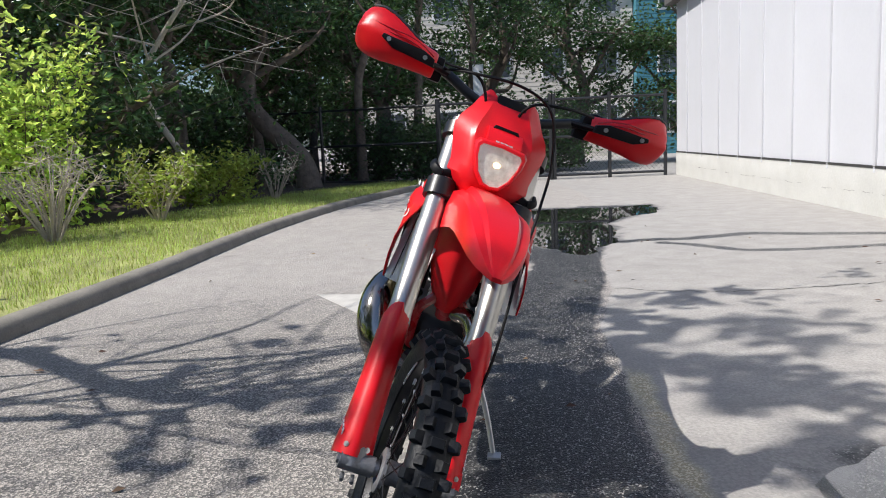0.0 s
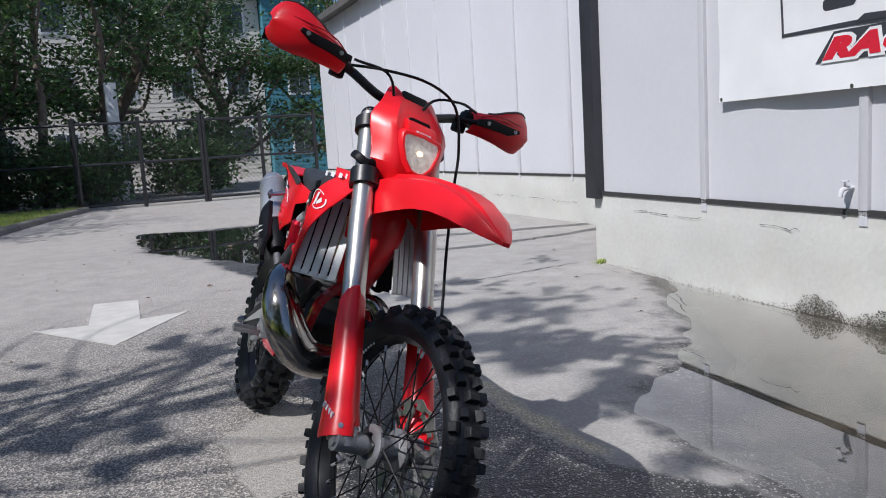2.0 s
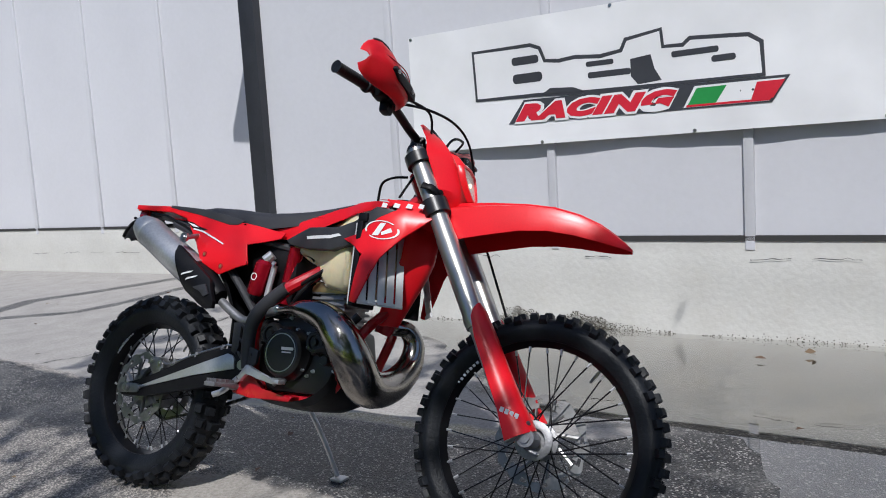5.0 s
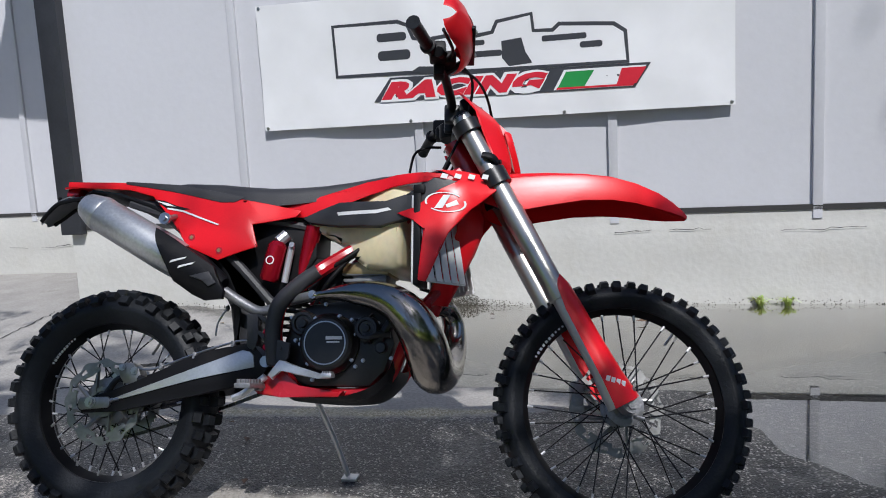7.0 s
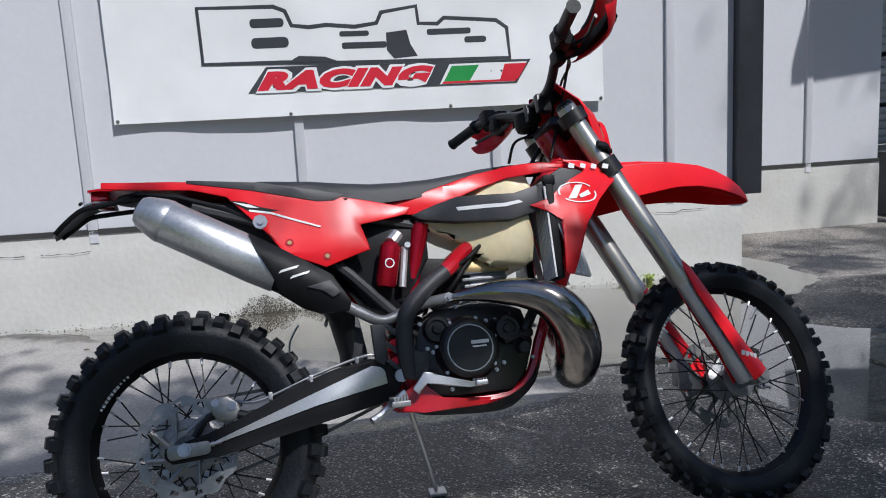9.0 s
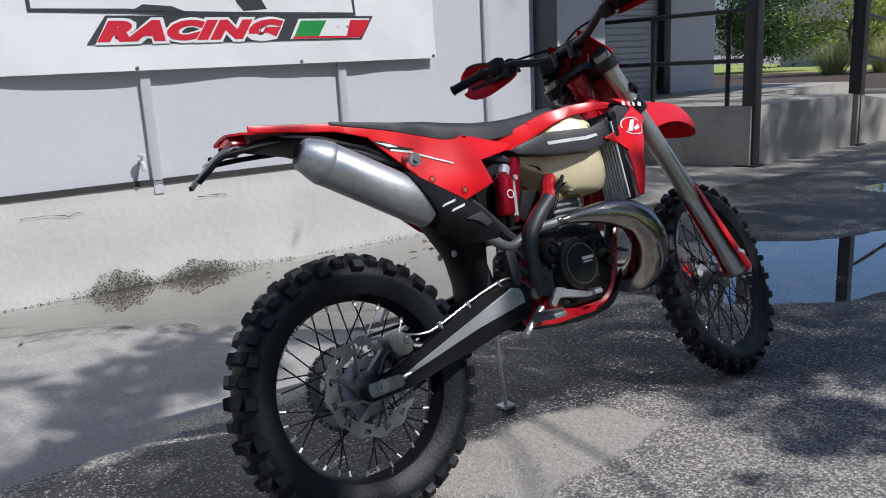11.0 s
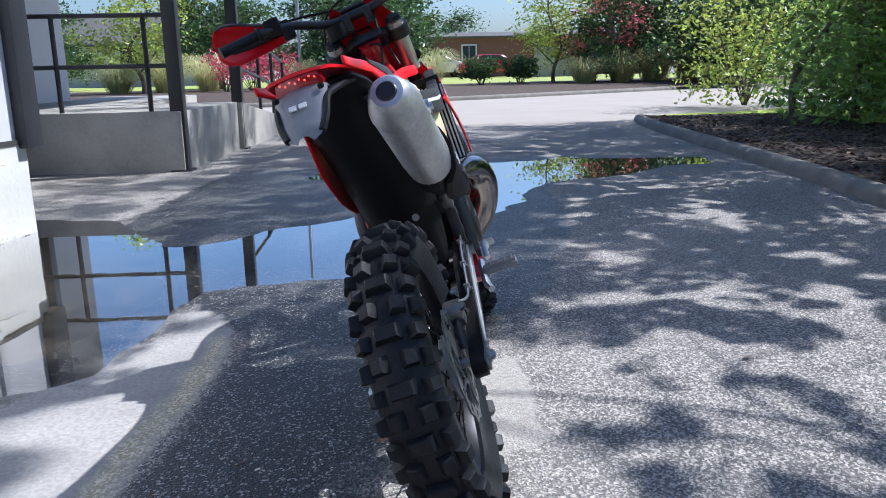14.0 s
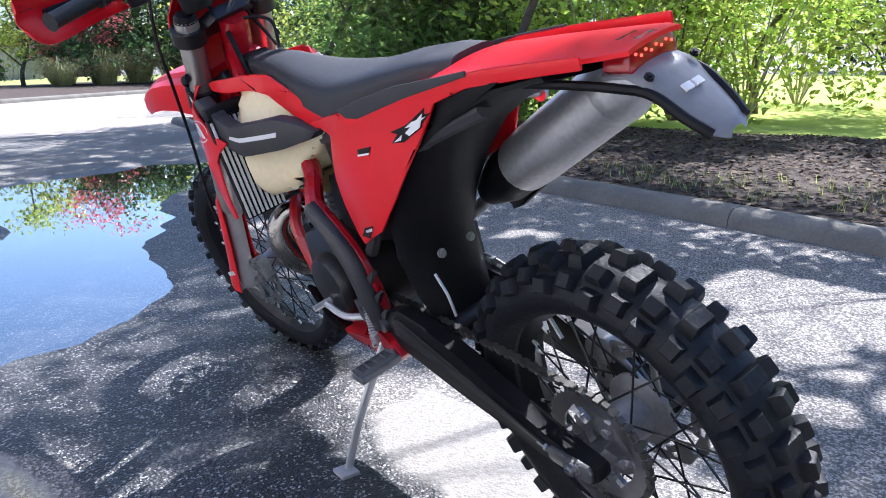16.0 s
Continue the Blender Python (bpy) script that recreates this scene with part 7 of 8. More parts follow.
# trees added for their shade on the yard; crowns unseen, cut for sun
for seed, x, y, h, w, n, ln in ((11, -4.9, 2.7, 8.8, 3.4, 24000, (0.1, -2.4)), (12, -5.1, 2.3, 6.2, 2.3, 6000, (0.2, -0.6)), (13, -6.7, -4.2, 8.6, 3.3, 30000, (0.9, 1.9)), (14, -6.8, -8.8, 7.2, 2.9, 12000, (0, 0)), (15, -8.4, -6.6, 8.0, 3.0, 9000, (0.3, 0.5)), (17, -7.2, -7.7, 14.5, 3.6, 15000, (0.4, 0)), (20, -7.4, -6.3, 16.0, 3.4, 15000, (0.3, 0)), (18, -10.3, -2.7, 9.0, 3.4, 20000, (0, 0)), (19, -11.0, -5.6, 9.0, 3.2, 9000, (0, 0))):
    tree("tree", seed, (x + 0.35, y + 0.8, Z1), h, w, 0.055, "leafy tree added to shade the yard, crown cut for sun", n, 0.07, 0.25, first=0.62 if seed in (17, 20) else 0.42, limbs=12, clear=True, bear=0.8, lean=ln)
# one more, tall enough to throw its shade on the apron
tree("tree", 16, (-5.05, 3.7, Z1), 10.6, 1.6, 0.11, "tall slim tree added to shade the apron, crown cut for sun", 8000, 0.075, 0.26, first=0.6, limbs=14, clear=True, lean=(-0.3, -2.6))
# dense wood beyond the verge
tree("tree", 23, (-3.1, 18.9, Z1), 7.8, 2.6, 0.27, "leaning bare-trunked tree at the wood's edge", 4200, 0.10, 0.42, lean=(-2.2, 0.3), first=0.55, limbs=10)
wood = tree("tree", 21, (-4.9, 21.6, Z1), 8.0, 3.0, 0.26, "leaning dark woodland tree", 9000, 0.10, 0.40, lean=(-1.6, 0), first=0.42, limbs=12)
oak = tree("tree", 22, (-7.5, 17.0, Z1), 9.0, 3.2, 0.24, "dense dark evergreen oak in the woods", 11000, 0.10, 0.45, first=0.12, limbs=14)
k = 0
for x, y in ((-6.6, 13.2), (-10.5, 19), (-5.5, 24.5), (-1.6, 23.5), (-9, 23), (1.6, 27), (5.0, 28.5), (-3, 28), (9, 27)):
    k += 1
    copy_thing((wood, oak)[k % 2], pose(x, y, Z1, 0, 0, 77 * k))
# straight bare stems in the shade, and a dead tree with pale branches
stem = tree("tree", 24, (-4.6, 20.4, Z1), 9.5, 1.5, 0.13, "slim dark-stemmed tree in the shade of the woods", 1500, 0.10, 0.35, first=0.6, limbs=7)
for i, (x, y) in enumerate(((-6.0, 18.2), (-2.0, 20.6), (-7.6, 18.6), (-0.6, 22.4), (-3.6, 22.8), (-9.2, 17.4), (-5.4, 16.8), (1.2, 24.2))):
    copy_thing(stem, pose(x, y, Z1, 0, 0, 47 * i))
bare_tree = empty("tree", pose(-4.7, 14.6, Z1))
bm, tips, _ = limb_tree(25, 8.0, 3.0, 0.065, (0.6, -1.2), 0.45, 16, 14)
part("trunk", bm, M_PALEBARK, bare_tree, angle=60)
tagged(bare_tree, "dead tree with pale grey drooping branches", "tree")
under = shrub("shrub", 31, (-6.2, 11.5, Z1), 2.6, 2.4, "tall bright green shrub at the wood's edge", 5200, 0.075, M_LEAF3, stems=16)
copy_thing(under, pose(-7.6, 9.0, Z1, 0, 0, 80))
copy_thing(under, pose(-6.5, 8.9, Z1, 0, 0, 200))
dark = shrub("shrub", 32, (-2.2, 21.6, Z1), 1.7, 2.4, "dark shaded undergrowth shrub", 3200, 0.08, M_LEAF, stems=14)
k = 0
for x, y in ((-6.4, 19.8), (-7.6, 15.2), (-9.0, 16), (-8.5, 12.5), (-0.9, 21.5), (-5.2, 22), (-10.5, 10), (-11, 15.5), (0.6, 23.6), (3.5, 24), (-7, 20.5), (2.8, 23.6), (0.4, 21.6)):
    k += 1
    copy_thing(dark, pose(x, y, Z1, 0, 0, 61 * k))
shrub("shrub", 41, (-4.5, 9.05, Z1), 1.15, 1.2, "bare pale grey twiggy shrub on the verge", 0, bark=M_PALEBARK, stems=24, bare=True)
shrub("shrub", 42, (-4.06, 11.3, Z1), 0.95, 1.1, "half-bare shrub with yellow-green leaves", 900, 0.06, M_LEAF2, bark=M_PALEBARK, stems=16, bare=True)
shrub("shrub", 43, (-4.05, 14.2, Z1), 0.95, 1.5, "low rounded green shrub on the verge", 2600, 0.06, M_LEAF2)
shrub("shrub", 44, (-3.2, 15.2, Z1), 1.0, 1.1, "half-bare brown twiggy shrub", 500, 0.05, M_LEAF, bark=M_PALEBARK, stems=16, bare=True)
# shrubs in the mulch bed
bed = shrub("shrub", 51, (-7.2, -11.6, Z1), 2.7, 2.6, "airy green shrub with arching stems in mulch", 2600, 0.075, M_LEAF2, stems=12)
mass = shrub("shrub", 52, (-7.0, -5.4, Z1), 3.0, 3.0, "dense green shrub behind the mulch bed", 5000, 0.085, M_LEAFM, stems=16)
for x, y, a in ((-7.6, -6.4, 70), (-7.6, -4.6, 210), (-8.3, -7.4, 150), (-8.8, -9.5, 20), (-10.5, -12, 220), (-9.0, -5.6, 300)):
    copy_thing(mass, pose(x, y, Z1, 0, 0, a))
airy = shrub("shrub", 53, (-7.4, -3.0, Z1), 2.3, 2.2, "airy pale green shrub at the edge of the lawn", 1700, 0.07, M_LEAF3, bark=M_PALEBARK, stems=13)
for x, y, a in ((-8.9, -1.5, 40), (-9.6, 0.5, 160), (-12.5, -2.5, 100), (-14, 0.0, 220)):
    copy_thing(airy, pose(x, y, Z1, 0, 0, a))
for x, y, a in ((-8.3, -2.2, 20), (-10.8, -0.2, 100), (-13, -5.0, 60)):
    copy_thing(bed, pose(x, y, Z1, 0, 0, a))


# ---- banner on the white wall ----
M_BANNER = mat("white vinyl banner", (0.80, 0.80, 0.80), 0.42, var=0.03, scale=3, bump=0.7, bscale=6)
M_INK = mat("charcoal print", (0.045, 0.047, 0.055), 0.45, var=0.08)
M_REDINK = mat("red print", (0.60, 0.015, 0.035), 0.45, var=0.06)
M_GREENINK = mat("green print", (0.03, 0.28, 0.06), 0.45, var=0.06)


def on_wall(u, z, off):
    """A place on the banner wall: u metres from the banner's first corner, z up, off metres in front."""
    return NW @ Vector((-off, (3.52 - u + 0.30) * 1.0105, z))


def hang(u, z):
    """How far the cloth stands off the battens, with its slack waves."""
    w = noise.noise((u * 1.3, z * 1.1, 7.0)) * 0.016 + noise.noise((u * 4.0, z * 3.0, 2.0)) * 0.007
    w += 0.005 * math.sin(5.0 * noise.noise((u * 0.9 + z * 0.7, z * 1.3 - u * 0.4, 5.0)))
    return 0.026 + w + 0.006 * math.sin(u * 2.2) ** 2


def printed(name, poly, lift, material, parent, label=""):
    """A flat print that follows the cloth."""
    bm = bmesh.new()
    bm.faces.new([bm.verts.new((u, z, 0)) for u, z in poly])
    us, zs = [q[0] for q in poly], [q[1] for q in poly]
    for lo, hi, n_ in ((min(us), max(us), Vector((1, 0, 0))), (min(zs), max(zs), Vector((0, 1, 0)))):
        n = int((hi - lo) / 0.06)
        for i in range(1, n):
            bmesh.ops.bisect_plane(bm, geom=bm.verts[:] + bm.edges[:] + bm.faces[:], plane_co=n_ * (lo + (hi - lo) * i / n), plane_no=n_)
    for v in bm.verts:
        u, z = v.co.x, v.co.y
        v.co = on_wall(u, z, hang(u, z) + lift + 0.002)
    return finish(name, bm, material, parent, label)


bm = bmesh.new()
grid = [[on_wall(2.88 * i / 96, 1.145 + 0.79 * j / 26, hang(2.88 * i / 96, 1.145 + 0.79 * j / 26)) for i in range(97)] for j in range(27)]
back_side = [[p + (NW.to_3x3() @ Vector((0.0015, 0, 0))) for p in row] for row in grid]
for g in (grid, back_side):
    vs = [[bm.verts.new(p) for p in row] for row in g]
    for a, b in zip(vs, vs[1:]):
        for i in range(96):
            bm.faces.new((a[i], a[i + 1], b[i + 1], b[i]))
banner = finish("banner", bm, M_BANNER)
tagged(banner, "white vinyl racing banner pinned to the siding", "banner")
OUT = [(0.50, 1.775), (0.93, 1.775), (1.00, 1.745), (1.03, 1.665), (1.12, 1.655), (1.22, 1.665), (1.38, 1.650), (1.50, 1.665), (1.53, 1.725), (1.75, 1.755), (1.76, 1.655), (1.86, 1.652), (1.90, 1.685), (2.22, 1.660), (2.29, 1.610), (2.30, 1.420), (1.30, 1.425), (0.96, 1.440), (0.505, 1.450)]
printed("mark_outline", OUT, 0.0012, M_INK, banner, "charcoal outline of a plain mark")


def inset(poly, d):
    cx, cz = sum(p[0] for p in poly) / len(poly), sum(p[1] for p in poly) / len(poly)
    out = []
    n = len(poly)
    for i in range(n):
        a, b, c = Vector((*poly[i - 1], 0)), Vector((*poly[i], 0)), Vector((*poly[(i + 1) % n], 0))
        d1, d2 = (b - a).normalized(), (c - b).normalized()
        nrm = (Vector((d1.y, -d1.x, 0)) + Vector((d2.y, -d2.x, 0))).normalized()
        out.append((b.x + nrm.x * d, b.y + nrm.y * d))
    return out


def rounded(u, z, w, h, r, slant=0.0, n=5):
    pts = []
    for cx, cz, a0 in ((w - r, h - r, 0), (r, h - r, 90), (r, r, 180), (w - r, r, 270)):
        for i in range(n):
            a = radians(a0 + 90 * i / (n - 1))
            x, y = cx + r * math.cos(a), cz + r * math.sin(a)
            pts.append((u + x + slant * y, z + y))
    return pts


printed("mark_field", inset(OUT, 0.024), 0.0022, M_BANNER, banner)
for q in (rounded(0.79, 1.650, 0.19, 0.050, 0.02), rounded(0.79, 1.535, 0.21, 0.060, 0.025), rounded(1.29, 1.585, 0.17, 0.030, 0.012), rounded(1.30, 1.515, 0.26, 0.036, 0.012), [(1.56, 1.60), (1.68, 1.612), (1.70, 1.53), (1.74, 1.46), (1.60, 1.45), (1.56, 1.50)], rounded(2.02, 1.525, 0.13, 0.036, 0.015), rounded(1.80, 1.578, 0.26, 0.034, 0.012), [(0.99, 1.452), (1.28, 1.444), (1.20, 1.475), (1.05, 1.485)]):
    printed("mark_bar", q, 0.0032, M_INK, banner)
printed("word_backing", [(0.75, 1.285), (0.86, 1.430), (2.42, 1.415), (2.33, 1.278)], 0.0018, M_INK, banner, "charcoal slanted backing")
printed("flag_edge", [(1.860, 1.288), (1.925, 1.404), (2.395, 1.401), (2.315, 1.286)], 0.0026, M_BANNER, banner)
for x0, x1, m_ in ((1.885, 2.07, M_GREENINK), (2.225, 2.365, M_REDINK)):
    printed("flag_stripe", [(x0, 1.300), (x0 + 0.052 * (1 if x0 < 2 else 0.6), 1.392), (x1 + 0.03, 1.392), (x1 - 0.03, 1.300)], 0.0034, m_, banner)
printed("flag_stripe", [(1.875, 1.290), (1.882, 1.302), (2.325, 1.300), (2.318, 1.288)], 0.0036, M_REDINK, banner)


def lettering(text, u, z, height, width, lift, material, grow, parent, label):
    cu = bpy.data.curves.new("lettering", "FONT")
    cu.body, cu.size, cu.shear, cu.offset, cu.space_character = text, height / 0.72, 0.35, grow, 1.12
    cu.resolution_u = 3
    tmp = new("lettering", cu)
    bpy.context.view_layer.update()
    me = bpy.data.meshes.new_from_object(tmp.evaluated_get(bpy.context.evaluated_depsgraph_get()))
    bpy.data.objects.remove(tmp)
    xs = [v.co.x for v in me.vertices]
    lo, sc = min(xs), width / (max(xs) - min(xs))
    for v in me.vertices:
        uu, zz = u + (v.co.x - lo) * sc, z + v.co.y
        v.co = on_wall(uu, zz, hang(uu, zz) + lift + 0.003)
    return meshed("lettering", me, material, parent, label, angle=0)


lettering("RACING", 0.79, 1.302, 0.100, 1.05, 0.0040, M_BANNER, 0.020, banner, "white edge of the word RACING")
lettering("RACING", 0.80, 1.306, 0.092, 1.03, 0.0055, M_REDINK, 0.010, banner, "red word RACING")
for u, z in ((0.02, 1.16), (2.86, 1.16), (0.02, 1.92), (2.86, 1.92), (0.98, 1.157), (1.92, 1.157), (1.45, 1.925)):
    bm = bmesh.new()
    p = on_wall(u, z, hang(u, z))
    bolt(bm, p, NW.to_3x3() @ Vector((-1, 0, 0)), 0.011, 0.003)
    part("eyelet", bm, M_STEEL, banner, "small metal eyelet")

# hose tap below the banner, and mould where it drips
bm = bmesh.new()
q = NW @ Vector((0.02, 2.58 * 1.0105 + 0.303, 0.66))
d = NW.to_3x3() @ Vector((-1, 0, 0))
tube(bm, [q, q + d * 0.05], 0.011, 8, k=1)
tube(bm, [q + d * 0.05, q + d * 0.075 + Vector((0, 0, -0.01)), q + d * 0.085 + Vector((0, 0, -0.04))], 0.012, 8)
tube(bm, [q + d * 0.05, q + d * 0.055 + Vector((0, 0, 0.035))], 0.006, 6, k=1)
lathe(bm, [(0.0, -0.004), (0.022, -0.004), (0.022, 0.004), (0.0, 0.004)], 0, 0, 12, Matrix.Translation(q + d * 0.057 + Vector((0, 0, 0.037))) @ Matrix.Rotation(radians(90), 4, "X"))
tagged(finish("hose_tap", bm, M_BATTEN), "white-painted garden tap on the siding", "tap")
rng = np.random.default_rng(5)
V, Fc = [], []
for c, w, h, n in ((2.76, 0.17, 0.095, 1150), (2.33, 0.22, 0.080, 1250), (2.5, 0.75, 0.024, 900), (0.7, 0.9, 0.012, 260), (4.2, 1.0, 0.012, 260)):
    for _ in range(n):
        u = np.clip(rng.normal() * 0.5, -1, 1) if h > 0.02 else rng.uniform(-1, 1)
        yy, zz = c + u * w, -0.03 + (h + 0.03) * math.sqrt(1 - u * u) * rng.uniform() ** 1.6 * (0.9 + 0.4 * noise.noise((c * 5, 3.0, 1.0 + u * 2.2)))
        r = rng.uniform(0.0012, 0.0046)
        k = len(V)
        for a in range(5):
            v = NW @ Vector((-0.014 - 0.0001 * (k % 7), (yy + 0.30) * 1.0105 + r * math.cos(a * 1.257), zz + r * math.sin(a * 1.257)))
            V.append(tuple(v))
        Fc.append(tuple(range(k, k + 5)))
me = bpy.data.meshes.new("mould_stain")
me.from_pydata(V, [], Fc)
tagged(meshed("mould_stain", me, M_STAIN, angle=0), "black speckled mould at the foot of the wall", "stain", kind="stuff")
# the paint has split along the top of the concrete base
def paint_crack(name, m, y0, y1, z, seed, label):
    rng = np.random.default_rng(seed)
    bm = bmesh.new()
    y, zz = y0, z
    a, run = None, 0
    while y < y1:
        w = 0.0008 + 0.0026 * rng.uniform() ** 2
        q = [bm.verts.new(m @ Vector((-0.0085, y, zz + d))) for d in (w, -w)]
        run = run - 1 if run > 0 else (int(rng.integers(3, 14)) if rng.uniform() > 0.90 else 0)
        if a and run > 0:
            bm.faces.new((a[0], a[1], q[1], q[0]))
        a = q
        y += rng.uniform(0.015, 0.05)
        zz = z + 0.8 * (zz - z) + rng.normal() * 0.004
    return tagged(finish(name, bm, M_GAP), label, "crack", kind="stuff")


paint_crack("crack", NW, 0.1, 5.25, 0.425, 3, "ragged dark crack along the white concrete base")
paint_crack("crack", FW, 0.8, 12.0, 0.235, 4, "ragged dark crack low on the far wall's base")


def ground_crack(pts, seed, label):
    """A narrow joint in the paving, open and dirty."""
    rng = np.random.default_rng(seed)
    P = spline([(x, y, 0) for x, y in pts], 14)
    bm = bmesh.new()
    a = None
    for p in P:
        w = rng.uniform(0.002, 0.007)
        o = rng.normal() * 0.012
        q = [bm.verts.new((p[0] + o * 0.3, p[1] + o + d, G0 + 0.003)) for d in (w, -w)]
        if a:
            bm.faces.new((a[0], a[1], q[1], q[0]))
        a = q
    return tagged(finish("crack", bm, M_GAP), label, "crack", kind="stuff")


ground_crack([(1.04, 5.40), (1.42, 5.17), (1.93, 5.03), (2.57, 5.07), (3.05, 5.12)], 6, "thin dark joint across the concrete apron")
ground_crack([(3.0, 4.9), (2.85, 4.3), (2.70, 3.75), (2.46, 3.38)], 7, "thin dark joint beside the wall's foot")
# small weeds at the foot of the wall
for i, y in enumerate((0.35, 0.50, 4.95)):
    p = NW @ Vector((-0.03, (y + 0.3) * 1.0105, -0.03))
    tuft(80 + i, tuple(p), 0.06, 0.10, 30, "small green weed at the foot of the wall", M_GRASS, "weed")

# ---- gate and buildings beyond the woods ----
M_CREAM = mat("cream lap siding", (0.55, 0.52, 0.46), 0.7, var=0.06, scale=2)
M_TEAL = mat("teal lap siding", (0.06, 0.20, 0.25), 0.7, var=0.08, scale=2)
M_WINDOW = mat("dark window glass", (0.05, 0.06, 0.07), 0.08, var=0.2)
M_TRIMW = mat("white trim", (0.75, 0.75, 0.74), 0.6, var=0.04)
M_BRICK = mat("brown brick", (0.22, 0.11, 0.08), 0.85, var=0.15, scale=9, bump=0.4)


def gate(x0, y0, x1, y1, label):
    root = empty("gate", pose(0, 0, 0))
    a, b = Vector((x0, y0, G0)), Vector((x1, y1, G0))
    for h in (0.10, 1.02, 1.92):
        bm = bmesh.new()
        rod(bm, a + Vector((0, 0, h)), b + Vector((0, 0, h)), 0.03, 8)
        part("rail", bm, M_BLACKSTEEL, root)
    for f in (0, 0.5, 1):
        bm = bmesh.new()
        p = a.lerp(b, f)
        rod(bm, p, p + Vector((0, 0, 2.05)), 0.045, 8)
        part("post", bm, M_BLACKSTEEL, root)
    bm = bmesh.new()
    L_ = (b - a).length
    n = int(L_ / 0.11)
    for i in range(-16, n):
        for s_ in (1, -1):
            u0 = i * 0.11 if s_ > 0 else i * 0.11 + 1.8
            u1 = u0 + s_ * 1.8
            f0, f1 = max(0.0, min(L_, u0)), max(0.0, min(L_, u1))
            z0, z1 = 0.1 + abs(f0 - u0), 0.1 + abs(f1 - u0)
            if abs(f1 - f0) > 0.05:
                tube(bm, [a + (b - a) * (f0 / L_) + Vector((0, 0, z0)), a + (b - a) * (f1 / L_) + Vector((0, 0, z1))], 0.003, 3, k=1, cap=False)
    ob = part("chain_link", bm, M_BLACKSTEEL, root, "black chain-link mesh")
    ob["kind"] = "stuff"
    return tagged(root, label, "gate")


gate(0.03, 19.3, 2.72, 19.15, "closed black chain-link gate leaf")
gate(2.80, 19.15, 5.45, 19.0, "closed black chain-link gate leaf")
gate(-6.0, 21.5, 0.0, 19.4, "black chain-link fence run in the trees")
bm = bmesh.new()
box(bm, 1.25, 23.6, 1.6, 0.3, 0.3, 3.2); box(bm, 1.25, 23.6, 0.25, 0.5, 0.5, 0.5)
tagged(finish("porch_column", bm, M_TRIMW), "white square column with a plinth behind the gate", "column")


def house(name, cx, cy, w, d, h, yaw, wall_m, rows, cols, label, roof_h=1.6, face=-1):
    root = empty(name, pose(cx, cy, G0, 0, 0, yaw))
    bm = bmesh.new()
    box(bm, 0, 0, h / 2, w, d, h)
    wl = part("wall", bm, wall_m, root)
    bm = bmesh.new()
    for i in range(int(h / 0.2)):
        prism(bm, [(face * d / 2, i * 0.2), (face * (d / 2 + 0.02), i * 0.2), (face * (d / 2 + 0.005), i * 0.2 + 0.2), (face * d / 2, i * 0.2 + 0.2)], -w / 2, w / 2, "x")
    ob = part("siding", bm, wall_m, root)
    ob["kind"] = "stuff"
    bm = bmesh.new()
    prism(bm, [(-d / 2 - 0.4, h), (0, h + roof_h), (d / 2 + 0.4, h), (d / 2 + 0.4, h - 0.12), (-d / 2 - 0.4, h - 0.12)], -w / 2 - 0.4, w / 2 + 0.4, "x")
    part("roof", bm, M_ROOF, root)
    for r in range(rows):
        for c in range(cols):
            x = -w / 2 + w * (c + 0.5) / cols
            z = 1.0 + r * 2.8
            bm = bmesh.new()
            box(bm, x, face * (d / 2 + 0.03), z + 0.7, 1.1, 0.06, 1.5)
            win = part("window", bm, M_TRIMW, root, "white framed window")
            for k_ in (-0.24, 0.24):
                bm = bmesh.new()
                box(bm, x + k_, face * (d / 2 + 0.07), z + 0.7, 0.44, 0.03, 1.3)
                part("pane", bm, M_WINDOW, win)
    return tagged(root, label, "house")


house("apartment_building", 3.0, 40.5, 12.5, 6, 8.4, 0, M_CREAM, 3, 5, "cream-sided apartment building behind trees")
house("apartment_building", 10.8, 40.0, 3.0, 6, 8.6, 0, M_TEAL, 3, 1, "teal-sided apartment block behind trees")
# ---- across the drive ----
house("house", 14.0, -41.5, 9, 6, 2.4, 0, M_CREAM, 1, 3, "low pale house with a grey roof", 1.6, 1)
house("house", -10.5, -56, 16, 6, 3.0, 0, M_BRICK, 1, 3, "low brown brick house beyond the lawn", 0.4, 1)
fence = empty("fence_panel", pose(-10.2, -46.0, 0.1))
for i in range(14):
    bm = bmesh.new()
    box(bm, -1.43 + i * 0.22, 0, 0.95, 0.2, 0.04, 1.9, None, 0.01)
    part("board", bm, M_CONC, fence)
tagged(fence, "weathered grey board fence panel", "fence")
bm = bmesh.new()
tube(bm, [(3.6, -25.3, 0), (3.6, -25.3, 7)], 0.06, 8, k=1)
tagged(finish("light_pole", bm, M_SHUTTER), "tall grey metal light pole", "pole")


